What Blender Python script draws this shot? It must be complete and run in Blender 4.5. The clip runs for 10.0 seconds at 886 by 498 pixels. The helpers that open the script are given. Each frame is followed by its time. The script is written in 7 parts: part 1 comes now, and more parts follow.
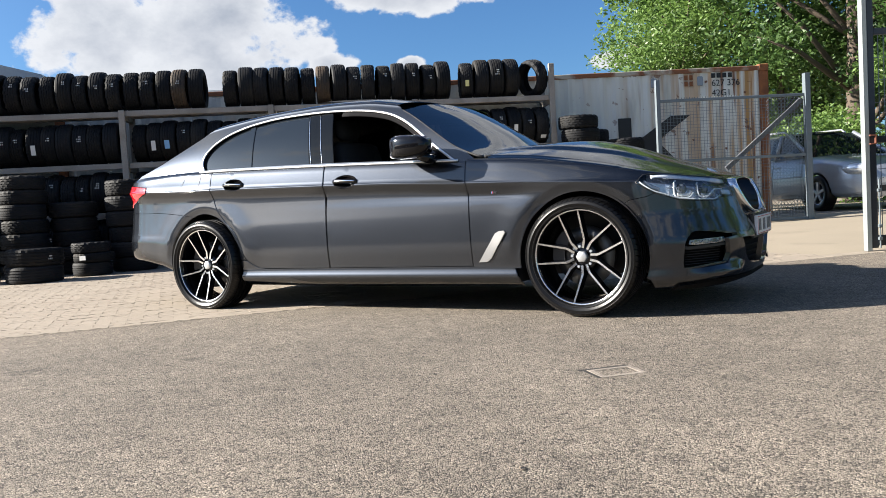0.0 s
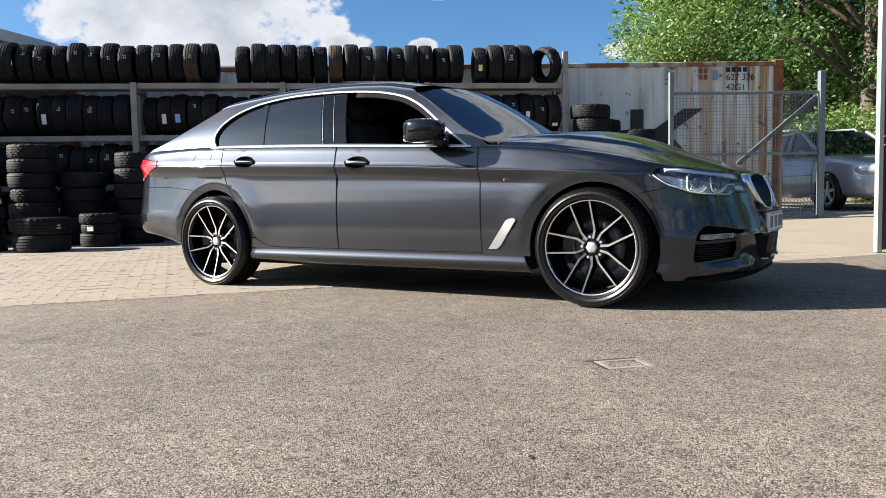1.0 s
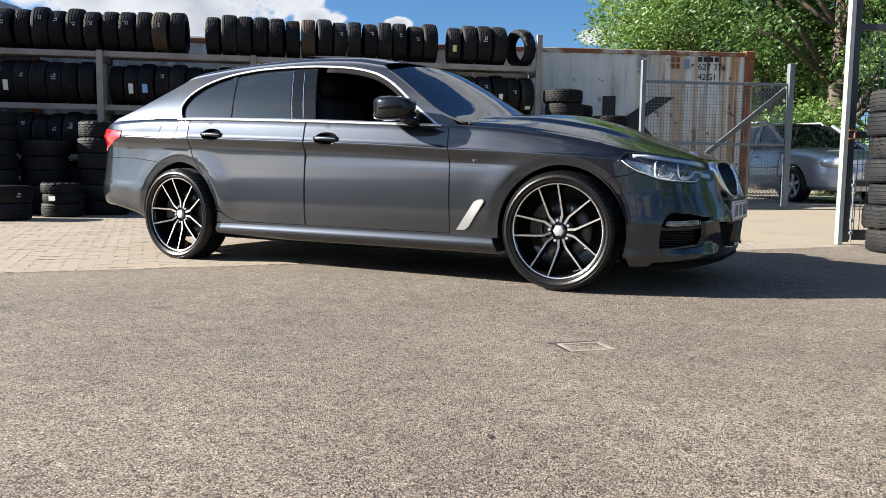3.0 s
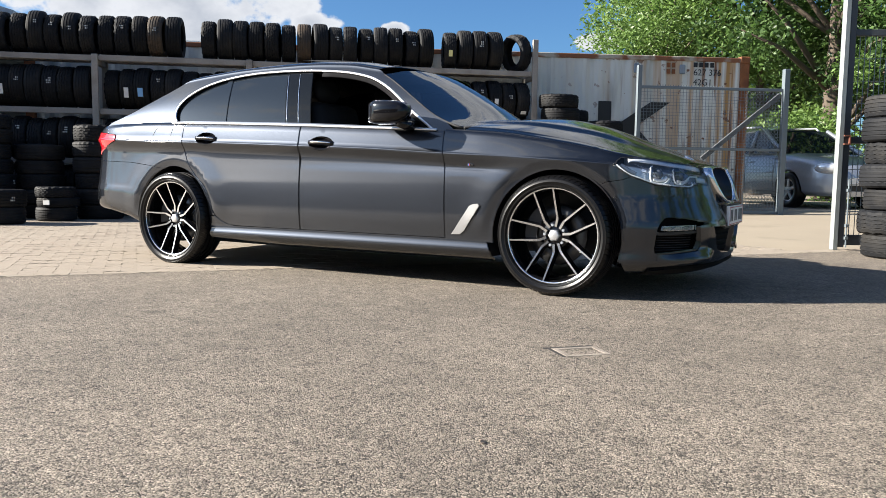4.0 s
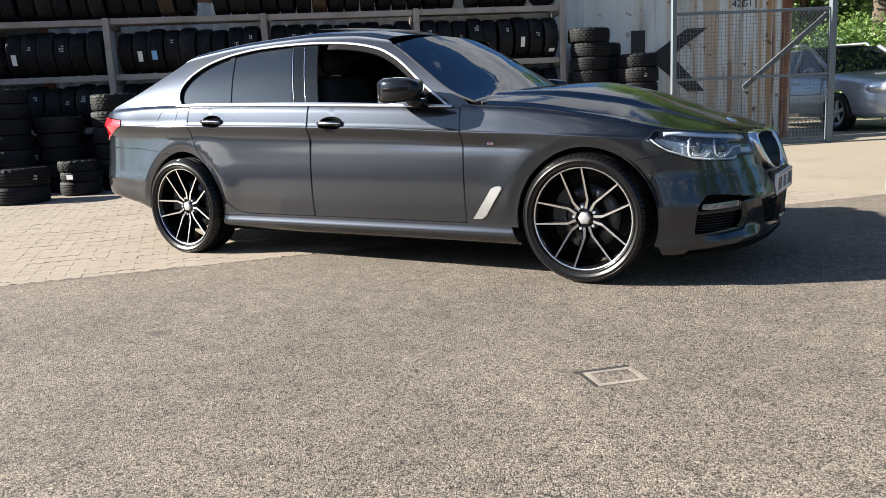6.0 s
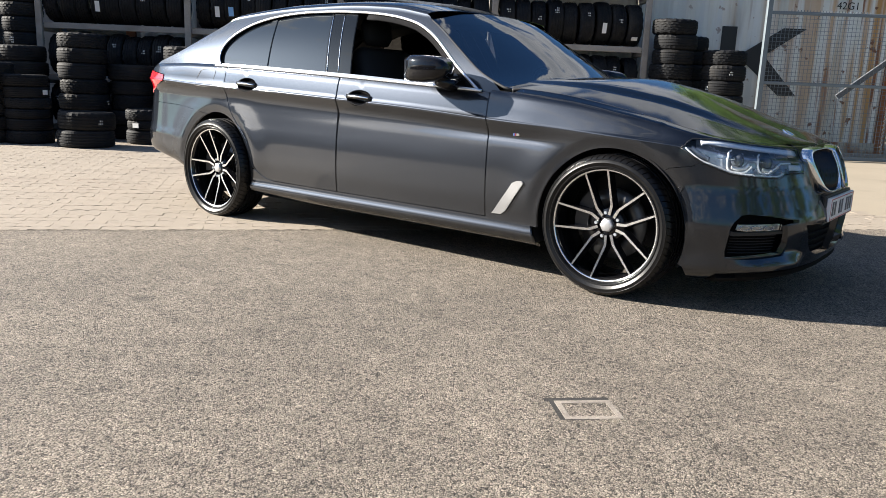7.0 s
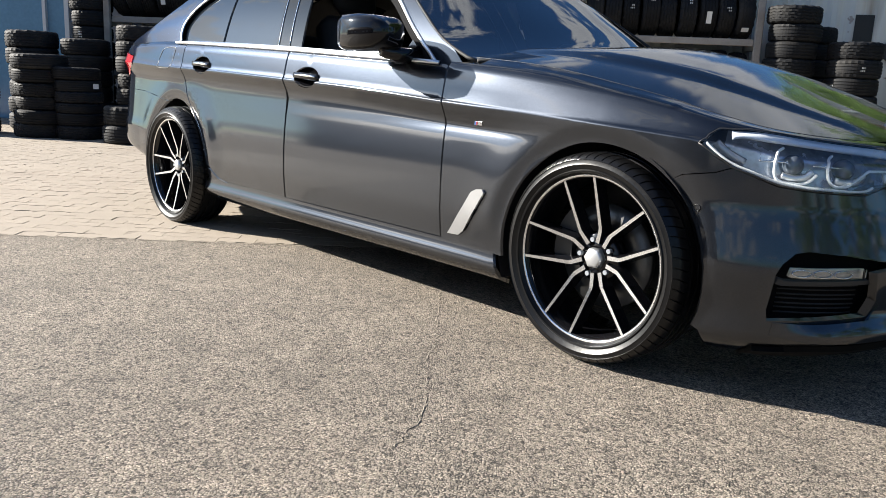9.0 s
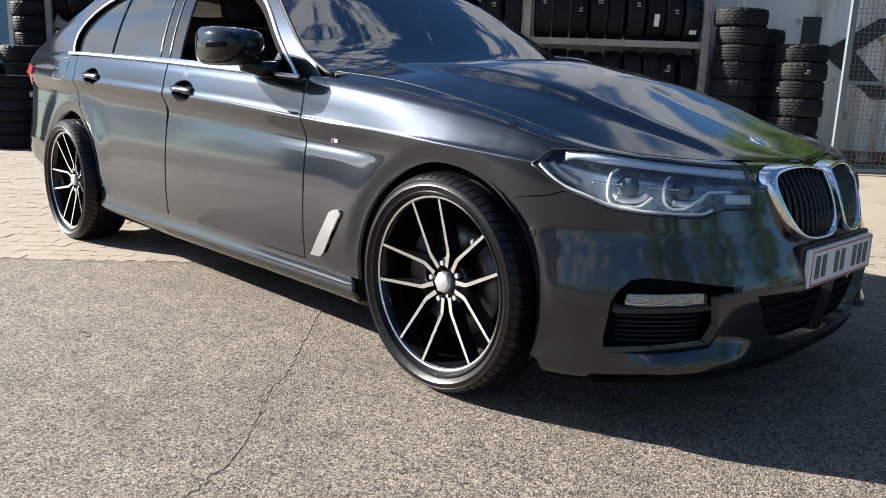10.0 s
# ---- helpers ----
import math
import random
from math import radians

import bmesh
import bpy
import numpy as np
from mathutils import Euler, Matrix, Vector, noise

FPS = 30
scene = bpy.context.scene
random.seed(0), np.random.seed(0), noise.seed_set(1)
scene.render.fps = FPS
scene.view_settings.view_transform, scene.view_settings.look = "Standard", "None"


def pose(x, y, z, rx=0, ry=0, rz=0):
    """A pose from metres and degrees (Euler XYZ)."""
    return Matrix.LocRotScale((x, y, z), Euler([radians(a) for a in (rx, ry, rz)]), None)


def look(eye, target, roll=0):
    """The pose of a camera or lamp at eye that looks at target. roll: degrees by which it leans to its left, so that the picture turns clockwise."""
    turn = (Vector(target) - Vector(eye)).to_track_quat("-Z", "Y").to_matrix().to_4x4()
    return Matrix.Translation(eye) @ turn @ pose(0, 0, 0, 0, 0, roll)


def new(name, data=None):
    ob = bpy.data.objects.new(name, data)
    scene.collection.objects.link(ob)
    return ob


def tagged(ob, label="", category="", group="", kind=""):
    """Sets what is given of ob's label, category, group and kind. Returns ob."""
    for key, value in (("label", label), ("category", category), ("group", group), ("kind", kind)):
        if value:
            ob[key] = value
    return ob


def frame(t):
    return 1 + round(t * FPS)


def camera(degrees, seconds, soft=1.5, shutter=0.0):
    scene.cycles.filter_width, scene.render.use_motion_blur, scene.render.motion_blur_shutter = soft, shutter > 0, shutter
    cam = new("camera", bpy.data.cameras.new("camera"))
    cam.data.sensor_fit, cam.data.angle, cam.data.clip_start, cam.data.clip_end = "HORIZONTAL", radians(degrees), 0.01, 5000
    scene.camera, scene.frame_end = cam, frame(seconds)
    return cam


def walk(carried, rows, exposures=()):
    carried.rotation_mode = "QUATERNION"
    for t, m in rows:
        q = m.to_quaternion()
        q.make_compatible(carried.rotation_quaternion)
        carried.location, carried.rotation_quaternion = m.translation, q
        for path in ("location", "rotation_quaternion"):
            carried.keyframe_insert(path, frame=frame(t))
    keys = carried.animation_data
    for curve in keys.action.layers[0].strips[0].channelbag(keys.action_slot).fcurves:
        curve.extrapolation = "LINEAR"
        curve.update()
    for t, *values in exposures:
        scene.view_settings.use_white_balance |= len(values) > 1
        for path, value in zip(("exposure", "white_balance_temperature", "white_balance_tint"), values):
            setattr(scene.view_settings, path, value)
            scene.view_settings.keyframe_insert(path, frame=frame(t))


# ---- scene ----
cam = camera(59.2, 10.0, soft=0.65)
PATH = [
    (0, (1.589, -5.031, 0.67), (0.563, -3.318, 0.561), -3.3),
    (0.5, (1.563, -5.03, 0.665), (0.515, -3.331, 0.529), -2.8),
    (1, (1.563, -5.044, 0.676), (0.527, -3.34, 0.527), -1.1),
    (1.5, (1.558, -5.036, 0.669), (0.546, -3.318, 0.505), 0.2),
    (2, (1.562, -5.037, 0.669), (0.573, -3.31, 0.474), 0.8),
    (2.5, (1.565, -5.028, 0.666), (0.59, -3.294, 0.468), 0.8),
    (4, (1.566, -5.008, 0.661), (0.607, -3.262, 0.477), 0.8),
    (4.5, (1.558, -4.984, 0.655), (0.596, -3.238, 0.495), 1.1),
    (5, (1.523, -4.955, 0.658), (0.548, -3.22, 0.465), 0.2),
    (5.5, (1.461, -4.857, 0.859), (0.473, -3.149, 0.533), -2.2),
    (5.7, (1.441, -4.765, 0.904), (0.428, -3.073, 0.567), -3.2),
    (6.8, (1.638, -4.385, 1.018), (0.48, -2.812, 0.586), 1.7),
    (7, (1.621, -4.258, 0.977), (0.433, -2.705, 0.56), 2.4),
    (7.5, (1.548, -3.918, 0.955), (0.282, -2.42, 0.564), 2.4),
    (8, (1.549, -3.551, 0.926), (0.196, -2.13, 0.539), 2.2),
    (8.5, (1.497, -3.226, 0.886), (0.125, -1.828, 0.481), 3.0),
    (9, (1.449, -2.896, 0.864), (0.027, -1.551, 0.452), 2.7),
    (9.5, (1.581, -2.583, 0.907), (0.138, -1.263, 0.485), 2.8),
    (10, (1.65, -2.497, 0.931), (0.258, -1.12, 0.523), 2.3),
]
walk(cam, [(t, look(eye, target, roll)) for t, eye, target, roll in PATH],
     [(0.0, 1.75, 6380, 10), (8.0, 1.75, 6370, 10), (10.0, 1.75, 6240, 9)])

# ---- world and sun ----
SUN = Vector((-1.8, -1.1, 1.0)).normalized()      # towards the sun
world = bpy.data.worlds.new("sky")
scene.world = world
world.use_nodes = True
scene.view_settings.exposure = 1.75


def build_sky():
    nt = world.node_tree
    nt.nodes.clear()
    N = nt.nodes.new

    def math_node(op, a, b=None, c=None):
        n = N("ShaderNodeMath")
        n.operation = op
        for i, v in enumerate((a, b, c)):
            if v is None:
                continue
            if isinstance(v, (int, float)):
                n.inputs[i].default_value = v
            else:
                nt.links.new(v, n.inputs[i])
        return n.outputs[0]

    sky = N("ShaderNodeTexSky")
    sky.sky_type = "NISHITA"
    sky.sun_disc = False
    sky.sun_elevation = math.asin(SUN.z)
    sky.sun_rotation = math.atan2(SUN.x, SUN.y)
    sky.air_density, sky.dust_density, sky.ozone_density = 1.0, 0.6, 2.5
    tc = N("ShaderNodeTexCoord")
    d = tc.outputs["Generated"]
    sep = N("ShaderNodeSeparateXYZ")
    nt.links.new(d, sep.inputs[0])

    def fbm(scale, detail, offset, stretch):
        mp = N("ShaderNodeMapping")
        mp.inputs["Scale"].default_value = (scale, scale, scale * stretch)
        mp.inputs["Location"].default_value = offset
        nt.links.new(d, mp.inputs[0])
        n = N("ShaderNodeTexNoise")
        n.inputs["Scale"].default_value = 1.0
        n.inputs["Detail"].default_value = detail
        n.inputs["Roughness"].default_value = 0.58
        nt.links.new(mp.outputs[0], n.inputs["Vector"])
        return n.outputs[0]

    puff = fbm(9.0, 8.0, (1.3, 0.2, 0.5), 1.5)
    billow = fbm(28.0, 5.0, (0.3, 4.2, 1.5), 1.2)
    # cumulus heaps: azimuth from +y towards -x, elevation (degrees), half width, half height, weight
    heaps = [(53.5, 13.0, 4.2, 3.0, 1.0), (47.0, 13.0, 6.0, 3.8, 1.0), (41.5, 12.0, 3.2, 2.0, 0.95),
             (32.0, 15.8, 6.2, 1.8, 0.95), (38.3, 10.4, 1.9, 0.8, 1.0), (32.6, 10.2, 1.2, 0.6, 0.95), (27.5, 15.6, 3.5, 1.5, 0.9),
             (17.5, 9.6, 1.8, 0.7, 0.9), (30.0, 21.5, 9.0, 3.2, 1.0), (14.0, 24.0, 10.0, 4.5, 0.95), (-2.0, 19.0, 9.0, 3.0, 0.75), (-30.0, 20.0, 12.0, 4.0, 0.7), (70.0, 24.0, 9.0, 4.0, 0.7)]
    cover = None
    for az, el, w, h, k in heaps:
        a, e = radians(az), radians(el)
        ring = Vector((-math.sin(a), math.cos(a), 0))
        side = Vector((math.cos(a), math.sin(a), 0))
        dots = []
        for axis in (ring, side):
            n = N("ShaderNodeVectorMath")
            n.operation = "DOT_PRODUCT"
            nt.links.new(d, n.inputs[0])
            n.inputs[1].default_value = axis
            dots.append(n.outputs["Value"])
        front = math_node("GREATER_THAN", dots[0], 0.2)
        lateral = math_node("POWER", math_node("ABSOLUTE", math_node("MULTIPLY", dots[1], 1 / math.sin(radians(w)))), 2.0)
        up = math_node("POWER", math_node("ABSOLUTE", math_node("MULTIPLY", math_node("SUBTRACT", sep.outputs["Z"], math.sin(e)), 1 / math.sin(radians(h)))), 2.0)
        blob = math_node("MULTIPLY", math_node("MULTIPLY_ADD", math_node("ADD", lateral, up), -0.5, k), front)
        cover = blob if cover is None else math_node("MAXIMUM", cover, blob)
    # the rest of the sky overhead and behind: broken cumulus
    high = fbm(1.7, 5.0, (3.1, 7.7, 2.2), 1.9)
    behind = N("ShaderNodeVectorMath")
    behind.operation = "DOT_PRODUCT"
    nt.links.new(d, behind.inputs[0])
    behind.inputs[1].default_value = (-0.5, 0.87, 0.0)
    inview = math_node("MULTIPLY", math_node("GREATER_THAN", behind.outputs["Value"], 0.55), math_node("LESS_THAN", sep.outputs["Z"], 0.42))
    field = math_node("MULTIPLY_ADD", high, 3.4, -1.72)
    field = math_node("ADD", field, math_node("MULTIPLY_ADD", math_node("ABSOLUTE", sep.outputs["Z"]), -0.45, 0.30))
    field = math_node("MULTIPLY_ADD", inview, -2.4, field)
    cover = math_node("MAXIMUM", cover, math_node("MINIMUM", field, 0.42))
    dens = math_node("ADD", cover, math_node("MULTIPLY_ADD", puff, 2.4, -1.35))
    dens = math_node("ADD", dens, math_node("MULTIPLY_ADD", billow, 1.1, -0.55))
    mask = N("ShaderNodeMapRange")
    mask.interpolation_type = "SMOOTHSTEP"
    for i, v in ((1, 0.12), (2, 0.40), (3, 0.0), (4, 1.0)):
        mask.inputs[i].default_value = v
    nt.links.new(dens, mask.inputs[0])
    # thick parts are greyer underneath
    thick = N("ShaderNodeMapRange")
    for i, v in ((1, 0.35), (2, 1.15), (3, 0.0), (4, 1.0)):
        thick.inputs[i].default_value = v
    nt.links.new(math_node("ADD", dens, math_node("MULTIPLY_ADD", billow, -1.2, 0.6)), thick.inputs[0])
    cloud = N("ShaderNodeMix")
    cloud.data_type = "RGBA"
    cloud.inputs[6].default_value = (9.3, 9.5, 9.9, 1)
    cloud.inputs[7].default_value = (5.0, 5.5, 6.4, 1)
    nt.links.new(thick.outputs[0], cloud.inputs[0])
    mix = N("ShaderNodeMix")
    mix.data_type = "RGBA"
    nt.links.new(mask.outputs[0], mix.inputs[0])
    tint = N("ShaderNodeMix")
    tint.data_type, tint.blend_type = "RGBA", "MULTIPLY"
    tint.inputs[0].default_value = 1.0
    tint.inputs[7].default_value = (0.80, 1.20, 1.62, 1)
    nt.links.new(sky.outputs[0], tint.inputs[6])
    nt.links.new(tint.outputs[2], mix.inputs[6])
    nt.links.new(cloud.outputs[2], mix.inputs[7])
    # bright haze about the sun
    near = N("ShaderNodeVectorMath")
    near.operation = "DOT_PRODUCT"
    nt.links.new(d, near.inputs[0])
    near.inputs[1].default_value = SUN
    toward = math_node("MAXIMUM", near.outputs["Value"], 0.0)
    glow = math_node("MULTIPLY_ADD", math_node("POWER", toward, 60.0), 40.0, math_node("MULTIPLY", math_node("POWER", toward, 4.0), 5.0))
    haze = N("ShaderNodeMix")
    haze.data_type, haze.blend_type = "RGBA", "ADD"
    haze.inputs[0].default_value = 1.0
    tinted = N("ShaderNodeVectorMath")
    tinted.operation = "SCALE"
    tinted.inputs[0].default_value = (0.90, 0.97, 1.06)
    nt.links.new(glow, tinted.inputs["Scale"])
    nt.links.new(mix.outputs[2], haze.inputs[6])
    nt.links.new(tinted.outputs[0], haze.inputs[7])
    bg = N("ShaderNodeBackground")
    bg.inputs["Strength"].default_value = 0.027
    nt.links.new(haze.outputs[2], bg.inputs["Color"])
    out = N("ShaderNodeOutputWorld")
    nt.links.new(bg.outputs[0], out.inputs[0])


build_sky()
sun_data = bpy.data.lights.new("sun", "SUN")
sun_data.energy, sun_data.angle, sun_data.color = 5.3, radians(0.53), (1.0, 0.92, 0.805)
sun = new("sun", sun_data)
sun.matrix_world = look(SUN * 30, (0, 0, 0))


# ---- materials ----
def material(name, colour, rough=0.5, metal=0.0, vary=0.12, scale=6.0, fine=60.0, bump=0.0, bump_size=0.0, second=None, blend=(0.45, 0.6),
             coat=0.0, spec=0.5, per_object=0.0, rough_vary=0.08, emit=0.0):
    """A surface with two scales of colour variation, uneven gloss and fine relief; second: a stain colour in patches."""
    m = bpy.data.materials.new(name)
    m.use_nodes = True
    nt = m.node_tree
    b = nt.nodes["Principled BSDF"]
    N = nt.nodes.new
    tc = N("ShaderNodeTexCoord")

    def noise_tex(s, detail=4.0):
        n = N("ShaderNodeTexNoise")
        n.inputs["Scale"].default_value = s
        n.inputs["Detail"].default_value = detail
        nt.links.new(tc.outputs["Object"], n.inputs["Vector"])
        return n.outputs[0]

    def mixed(fac, a, c, kind="MIX"):
        n = N("ShaderNodeMix")
        n.data_type = "RGBA"
        n.blend_type = kind
        for i, v in ((0, fac), (6, a), (7, c)):
            if isinstance(v, (int, float)):
                n.inputs[i].default_value = v
            elif isinstance(v, tuple):
                n.inputs[i].default_value = (*v, 1)
            else:
                nt.links.new(v, n.inputs[i])
        return n.outputs[2]

    big, small = noise_tex(scale), noise_tex(fine, 3.0)
    lo, hi = tuple(v * (1 - vary) for v in colour), tuple(min(1, v * (1 + vary)) for v in colour)
    col = mixed(big, lo, hi)
    grain = mixed(small, tuple(1 - vary * 0.8 for _ in range(3)), tuple(1 + vary * 0.8 for _ in range(3)))
    col = mixed(1.0, col, grain, "MULTIPLY")
    if second:
        ramp = N("ShaderNodeMapRange")
        ramp.inputs[1].default_value, ramp.inputs[2].default_value = blend
        nt.links.new(noise_tex(scale * 0.7 + 0.3, 8.0), ramp.inputs[0])
        col = mixed(ramp.outputs[0], col, second)
    if per_object:
        info = N("ShaderNodeObjectInfo")
        tone = N("ShaderNodeMapRange")
        tone.inputs[3].default_value, tone.inputs[4].default_value = 1 - per_object, 1 + per_object
        nt.links.new(info.outputs["Random"], tone.inputs[0])
        comb = N("ShaderNodeCombineColor")
        for i in range(3):
            nt.links.new(tone.outputs[0], comb.inputs[i])
        col = mixed(1.0, col, comb.outputs[0], "MULTIPLY")
    nt.links.new(col, b.inputs["Base Color"])
    rr = N("ShaderNodeMapRange")
    rr.inputs[3].default_value, rr.inputs[4].default_value = max(0.0, rough - rough_vary), min(1.0, rough + rough_vary)
    nt.links.new(big, rr.inputs[0])
    nt.links.new(rr.outputs[0], b.inputs["Roughness"])
    b.inputs["Metallic"].default_value = metal
    b.inputs["Specular IOR Level"].default_value = spec
    b.inputs["Coat Weight"].default_value = coat
    b.inputs["Coat Roughness"].default_value = 0.03
    if bump:
        bp = N("ShaderNodeBump")
        bp.inputs["Strength"].default_value = bump
        bp.inputs["Distance"].default_value = 0.01
        nt.links.new(noise_tex(bump_size or fine, 6.0), bp.inputs["Height"])
        nt.links.new(bp.outputs[0], b.inputs["Normal"])
    if emit:
        b.inputs["Emission Color"].default_value = (*colour, 1)
        b.inputs["Emission Strength"].default_value = emit
    return m


def asphalt_material():
    """Worn macadam: pale stones in a dark binder, patches and oil."""
    m = bpy.data.materials.new("asphalt")
    m.use_nodes = True
    nt = m.node_tree
    b = nt.nodes["Principled BSDF"]
    N, link = nt.nodes.new, nt.links.new
    tc = N("ShaderNodeTexCoord")
    vor = N("ShaderNodeTexVoronoi")
    vor.inputs["Scale"].default_value = 205.0
    roll = N("ShaderNodeMapping")
    roll.inputs["Scale"].default_value = (1.0, 0.85, 1.0)
    link(tc.outputs["Object"], roll.inputs[0])
    link(roll.outputs[0], vor.inputs["Vector"])
    ramp = N("ShaderNodeValToRGB")
    r = ramp.color_ramp
    r.elements[0].position, r.elements[0].color = 0.0, (0.095, 0.080, 0.063, 1)
    r.elements[1].position, r.elements[1].color = 1.0, (0.400, 0.340, 0.270, 1)
    for p, c in ((0.3, (0.205, 0.174, 0.138, 1)), (0.65, (0.265, 0.225, 0.179, 1)), (0.85, (0.300, 0.254, 0.202, 1))):
        e = r.elements.new(p)
        e.color = c
    sepc = N("ShaderNodeSeparateColor")
    link(vor.outputs["Color"], sepc.inputs[0])
    link(sepc.outputs[0], ramp.inputs[0])
    joint = N("ShaderNodeMapRange")
    joint.inputs[1].default_value, joint.inputs[2].default_value = 0.42, 0.80
    joint.inputs[3].default_value, joint.inputs[4].default_value = 1.02, 0.30
    link(vor.outputs["Distance"], joint.inputs[0])

    def noise_tex(s, det):
        n = N("ShaderNodeTexNoise")
        n.inputs["Scale"].default_value = s
        n.inputs["Detail"].default_value = det
        link(tc.outputs["Object"], n.inputs["Vector"])
        return n.outputs[0]

    def times(a, c):
        n = N("ShaderNodeMix")
        n.data_type, n.blend_type = "RGBA", "MULTIPLY"
        n.inputs[0].default_value = 1.0
        link(a, n.inputs[6])
        link(c, n.inputs[7])
        return n.outputs[2]

    def band(src, lo, hi, a, c):
        n = N("ShaderNodeMapRange")
        for i, v in ((1, lo), (2, hi), (3, a), (4, c)):
            n.inputs[i].default_value = v
        link(src, n.inputs[0])
        return n.outputs[0]

    col = times(ramp.outputs[0], joint.outputs[0])
    col = times(col, band(noise_tex(0.9, 8.0), 0.32, 0.68, 0.84, 1.14))
    col = times(col, band(noise_tex(9.0, 6.0), 0.3, 0.7, 0.80, 1.17))
    col = times(col, band(noise_tex(2.3, 10.0), 0.66, 0.74, 1.0, 0.55))
    # loose clusters of stones and worn hollows between them
    col = times(col, band(noise_tex(55.0, 3.0), 0.34, 0.62, 0.76, 1.10))
    # pits where stones have come out
    pits = N("ShaderNodeTexVoronoi")
    pits.inputs["Scale"].default_value = 95.0
    link(tc.outputs["Object"], pits.inputs["Vector"])
    pick = N("ShaderNodeSeparateColor")
    link(pits.outputs["Color"], pick.inputs[0])
    col = times(col, band(pick.outputs[1], 0.88, 0.95, 1.07, 0.42))
    link(col, b.inputs["Base Color"])
    b.inputs["Roughness"].default_value = 0.82
    bump = N("ShaderNodeBump")
    bump.inputs["Strength"].default_value = 0.75
    bump.inputs["Distance"].default_value = 0.011
    hgt = N("ShaderNodeMath")
    hgt.operation = "MULTIPLY_ADD"
    hgt.inputs[1].default_value = 0.6
    link(sepc.outputs[0], hgt.inputs[0])
    link(joint.outputs[0], hgt.inputs[2])
    link(hgt.outputs[0], bump.inputs["Height"])
    link(bump.outputs[0], b.inputs["Normal"])
    return m


ASPHALT = asphalt_material()
SAND = material("joint_sand", (0.22, 0.185, 0.145), 0.95, vary=0.3, scale=3, fine=150, bump=0.4)
PAVER = material("concrete_paver", (0.268, 0.228, 0.18), 0.85, vary=0.14, scale=0.8, fine=140, bump=0.35, bump_size=180, per_object=0.035,
                 second=(0.22, 0.18, 0.14), blend=(0.52, 0.75))
RUBBER = material("tyre_rubber", (0.0078, 0.0085, 0.0102), 0.7, spec=0.22, vary=0.3, scale=5, fine=60, bump=0.12, per_object=0.35, second=(0.024, 0.022, 0.019), blend=(0.5, 0.8))
RUBBER_BROWN = material("dusty_rubber", (0.055, 0.036, 0.021), 0.8, vary=0.35, scale=7, fine=60, bump=0.1, second=(0.03, 0.026, 0.022), blend=(0.4, 0.7))
TIMBER = material("weathered_timber", (0.29, 0.265, 0.235), 0.85, vary=0.22, scale=4, fine=45, bump=0.3, per_object=0.1, second=(0.17, 0.15, 0.13), blend=(0.5, 0.8))
CONTAINER = material("container_paint", (0.58, 0.60, 0.56), 0.55, vary=0.07, scale=1.2, fine=30, bump=0.05, second=(0.40, 0.40, 0.34), blend=(0.5, 0.75))
RUST = material("rust", (0.25, 0.095, 0.035), 0.9, vary=0.4, scale=5, fine=70, bump=0.3, second=(0.13, 0.05, 0.025), blend=(0.45, 0.65))
GALV = material("galvanised_steel", (0.15, 0.18, 0.20), 0.5, 0.3, vary=0.14, scale=9, fine=80, bump=0.05)
DARK_STEEL = material("dark_steel", (0.06, 0.065, 0.07), 0.5, 0.3, vary=0.2, scale=9, fine=80)
BLACK_PAINT = material("black_paint", (0.012, 0.013, 0.014), 0.5, vary=0.2, scale=3, fine=40)
WHITE_LABEL = material("paper_label", (0.75, 0.75, 0.73), 0.7, vary=0.05, scale=20, fine=120)
BLUE_LABEL = material("blue_label", (0.22, 0.45, 0.75), 0.6, vary=0.08, scale=20, fine=120)
CHALK = material("chalk", (0.55, 0.55, 0.53), 0.9, vary=0.25, scale=40, fine=150)
WALL_GREY = material("painted_wall", (0.27, 0.28, 0.28), 0.75, vary=0.12, scale=1.5, fine=40, bump=0.08)
FASCIA = material("fascia", (0.42, 0.45, 0.47), 0.45, 0.1, vary=0.1, scale=2, fine=30)
BARK = material("bark", (0.085, 0.065, 0.048), 0.95, vary=0.35, scale=4, fine=30, bump=0.6)


def leaf_material(name, a, c):
    m = bpy.data.materials.new(name)
    m.use_nodes = True
    nt = m.node_tree
    b = nt.nodes["Principled BSDF"]
    N, link = nt.nodes.new, nt.links.new
    geo = N("ShaderNodeNewGeometry")
    mix = N("ShaderNodeMix")
    mix.data_type = "RGBA"
    mix.inputs[6].default_value, mix.inputs[7].default_value = (*a, 1), (*c, 1)
    link(geo.outputs["Random Per Island"], mix.inputs[0])
    link(mix.outputs[2], b.inputs["Base Color"])
    b.inputs["Roughness"].default_value = 0.5
    tr = N("ShaderNodeBsdfTranslucent")
    link(mix.outputs[2], tr.inputs["Color"])
    add = N("ShaderNodeMixShader")
    add.inputs[0].default_value = 0.42
    link(b.outputs[0], add.inputs[1])
    link(tr.outputs[0], add.inputs[2])
    link(add.outputs[0], nt.nodes["Material Output"].inputs["Surface"])
    return m


LEAF_LIGHT = leaf_material("light_leaves", (0.070, 0.135, 0.028), (0.170, 0.270, 0.065))
LEAF_DARK = leaf_material("dark_leaves", (0.030, 0.072, 0.016), (0.095, 0.170, 0.042))


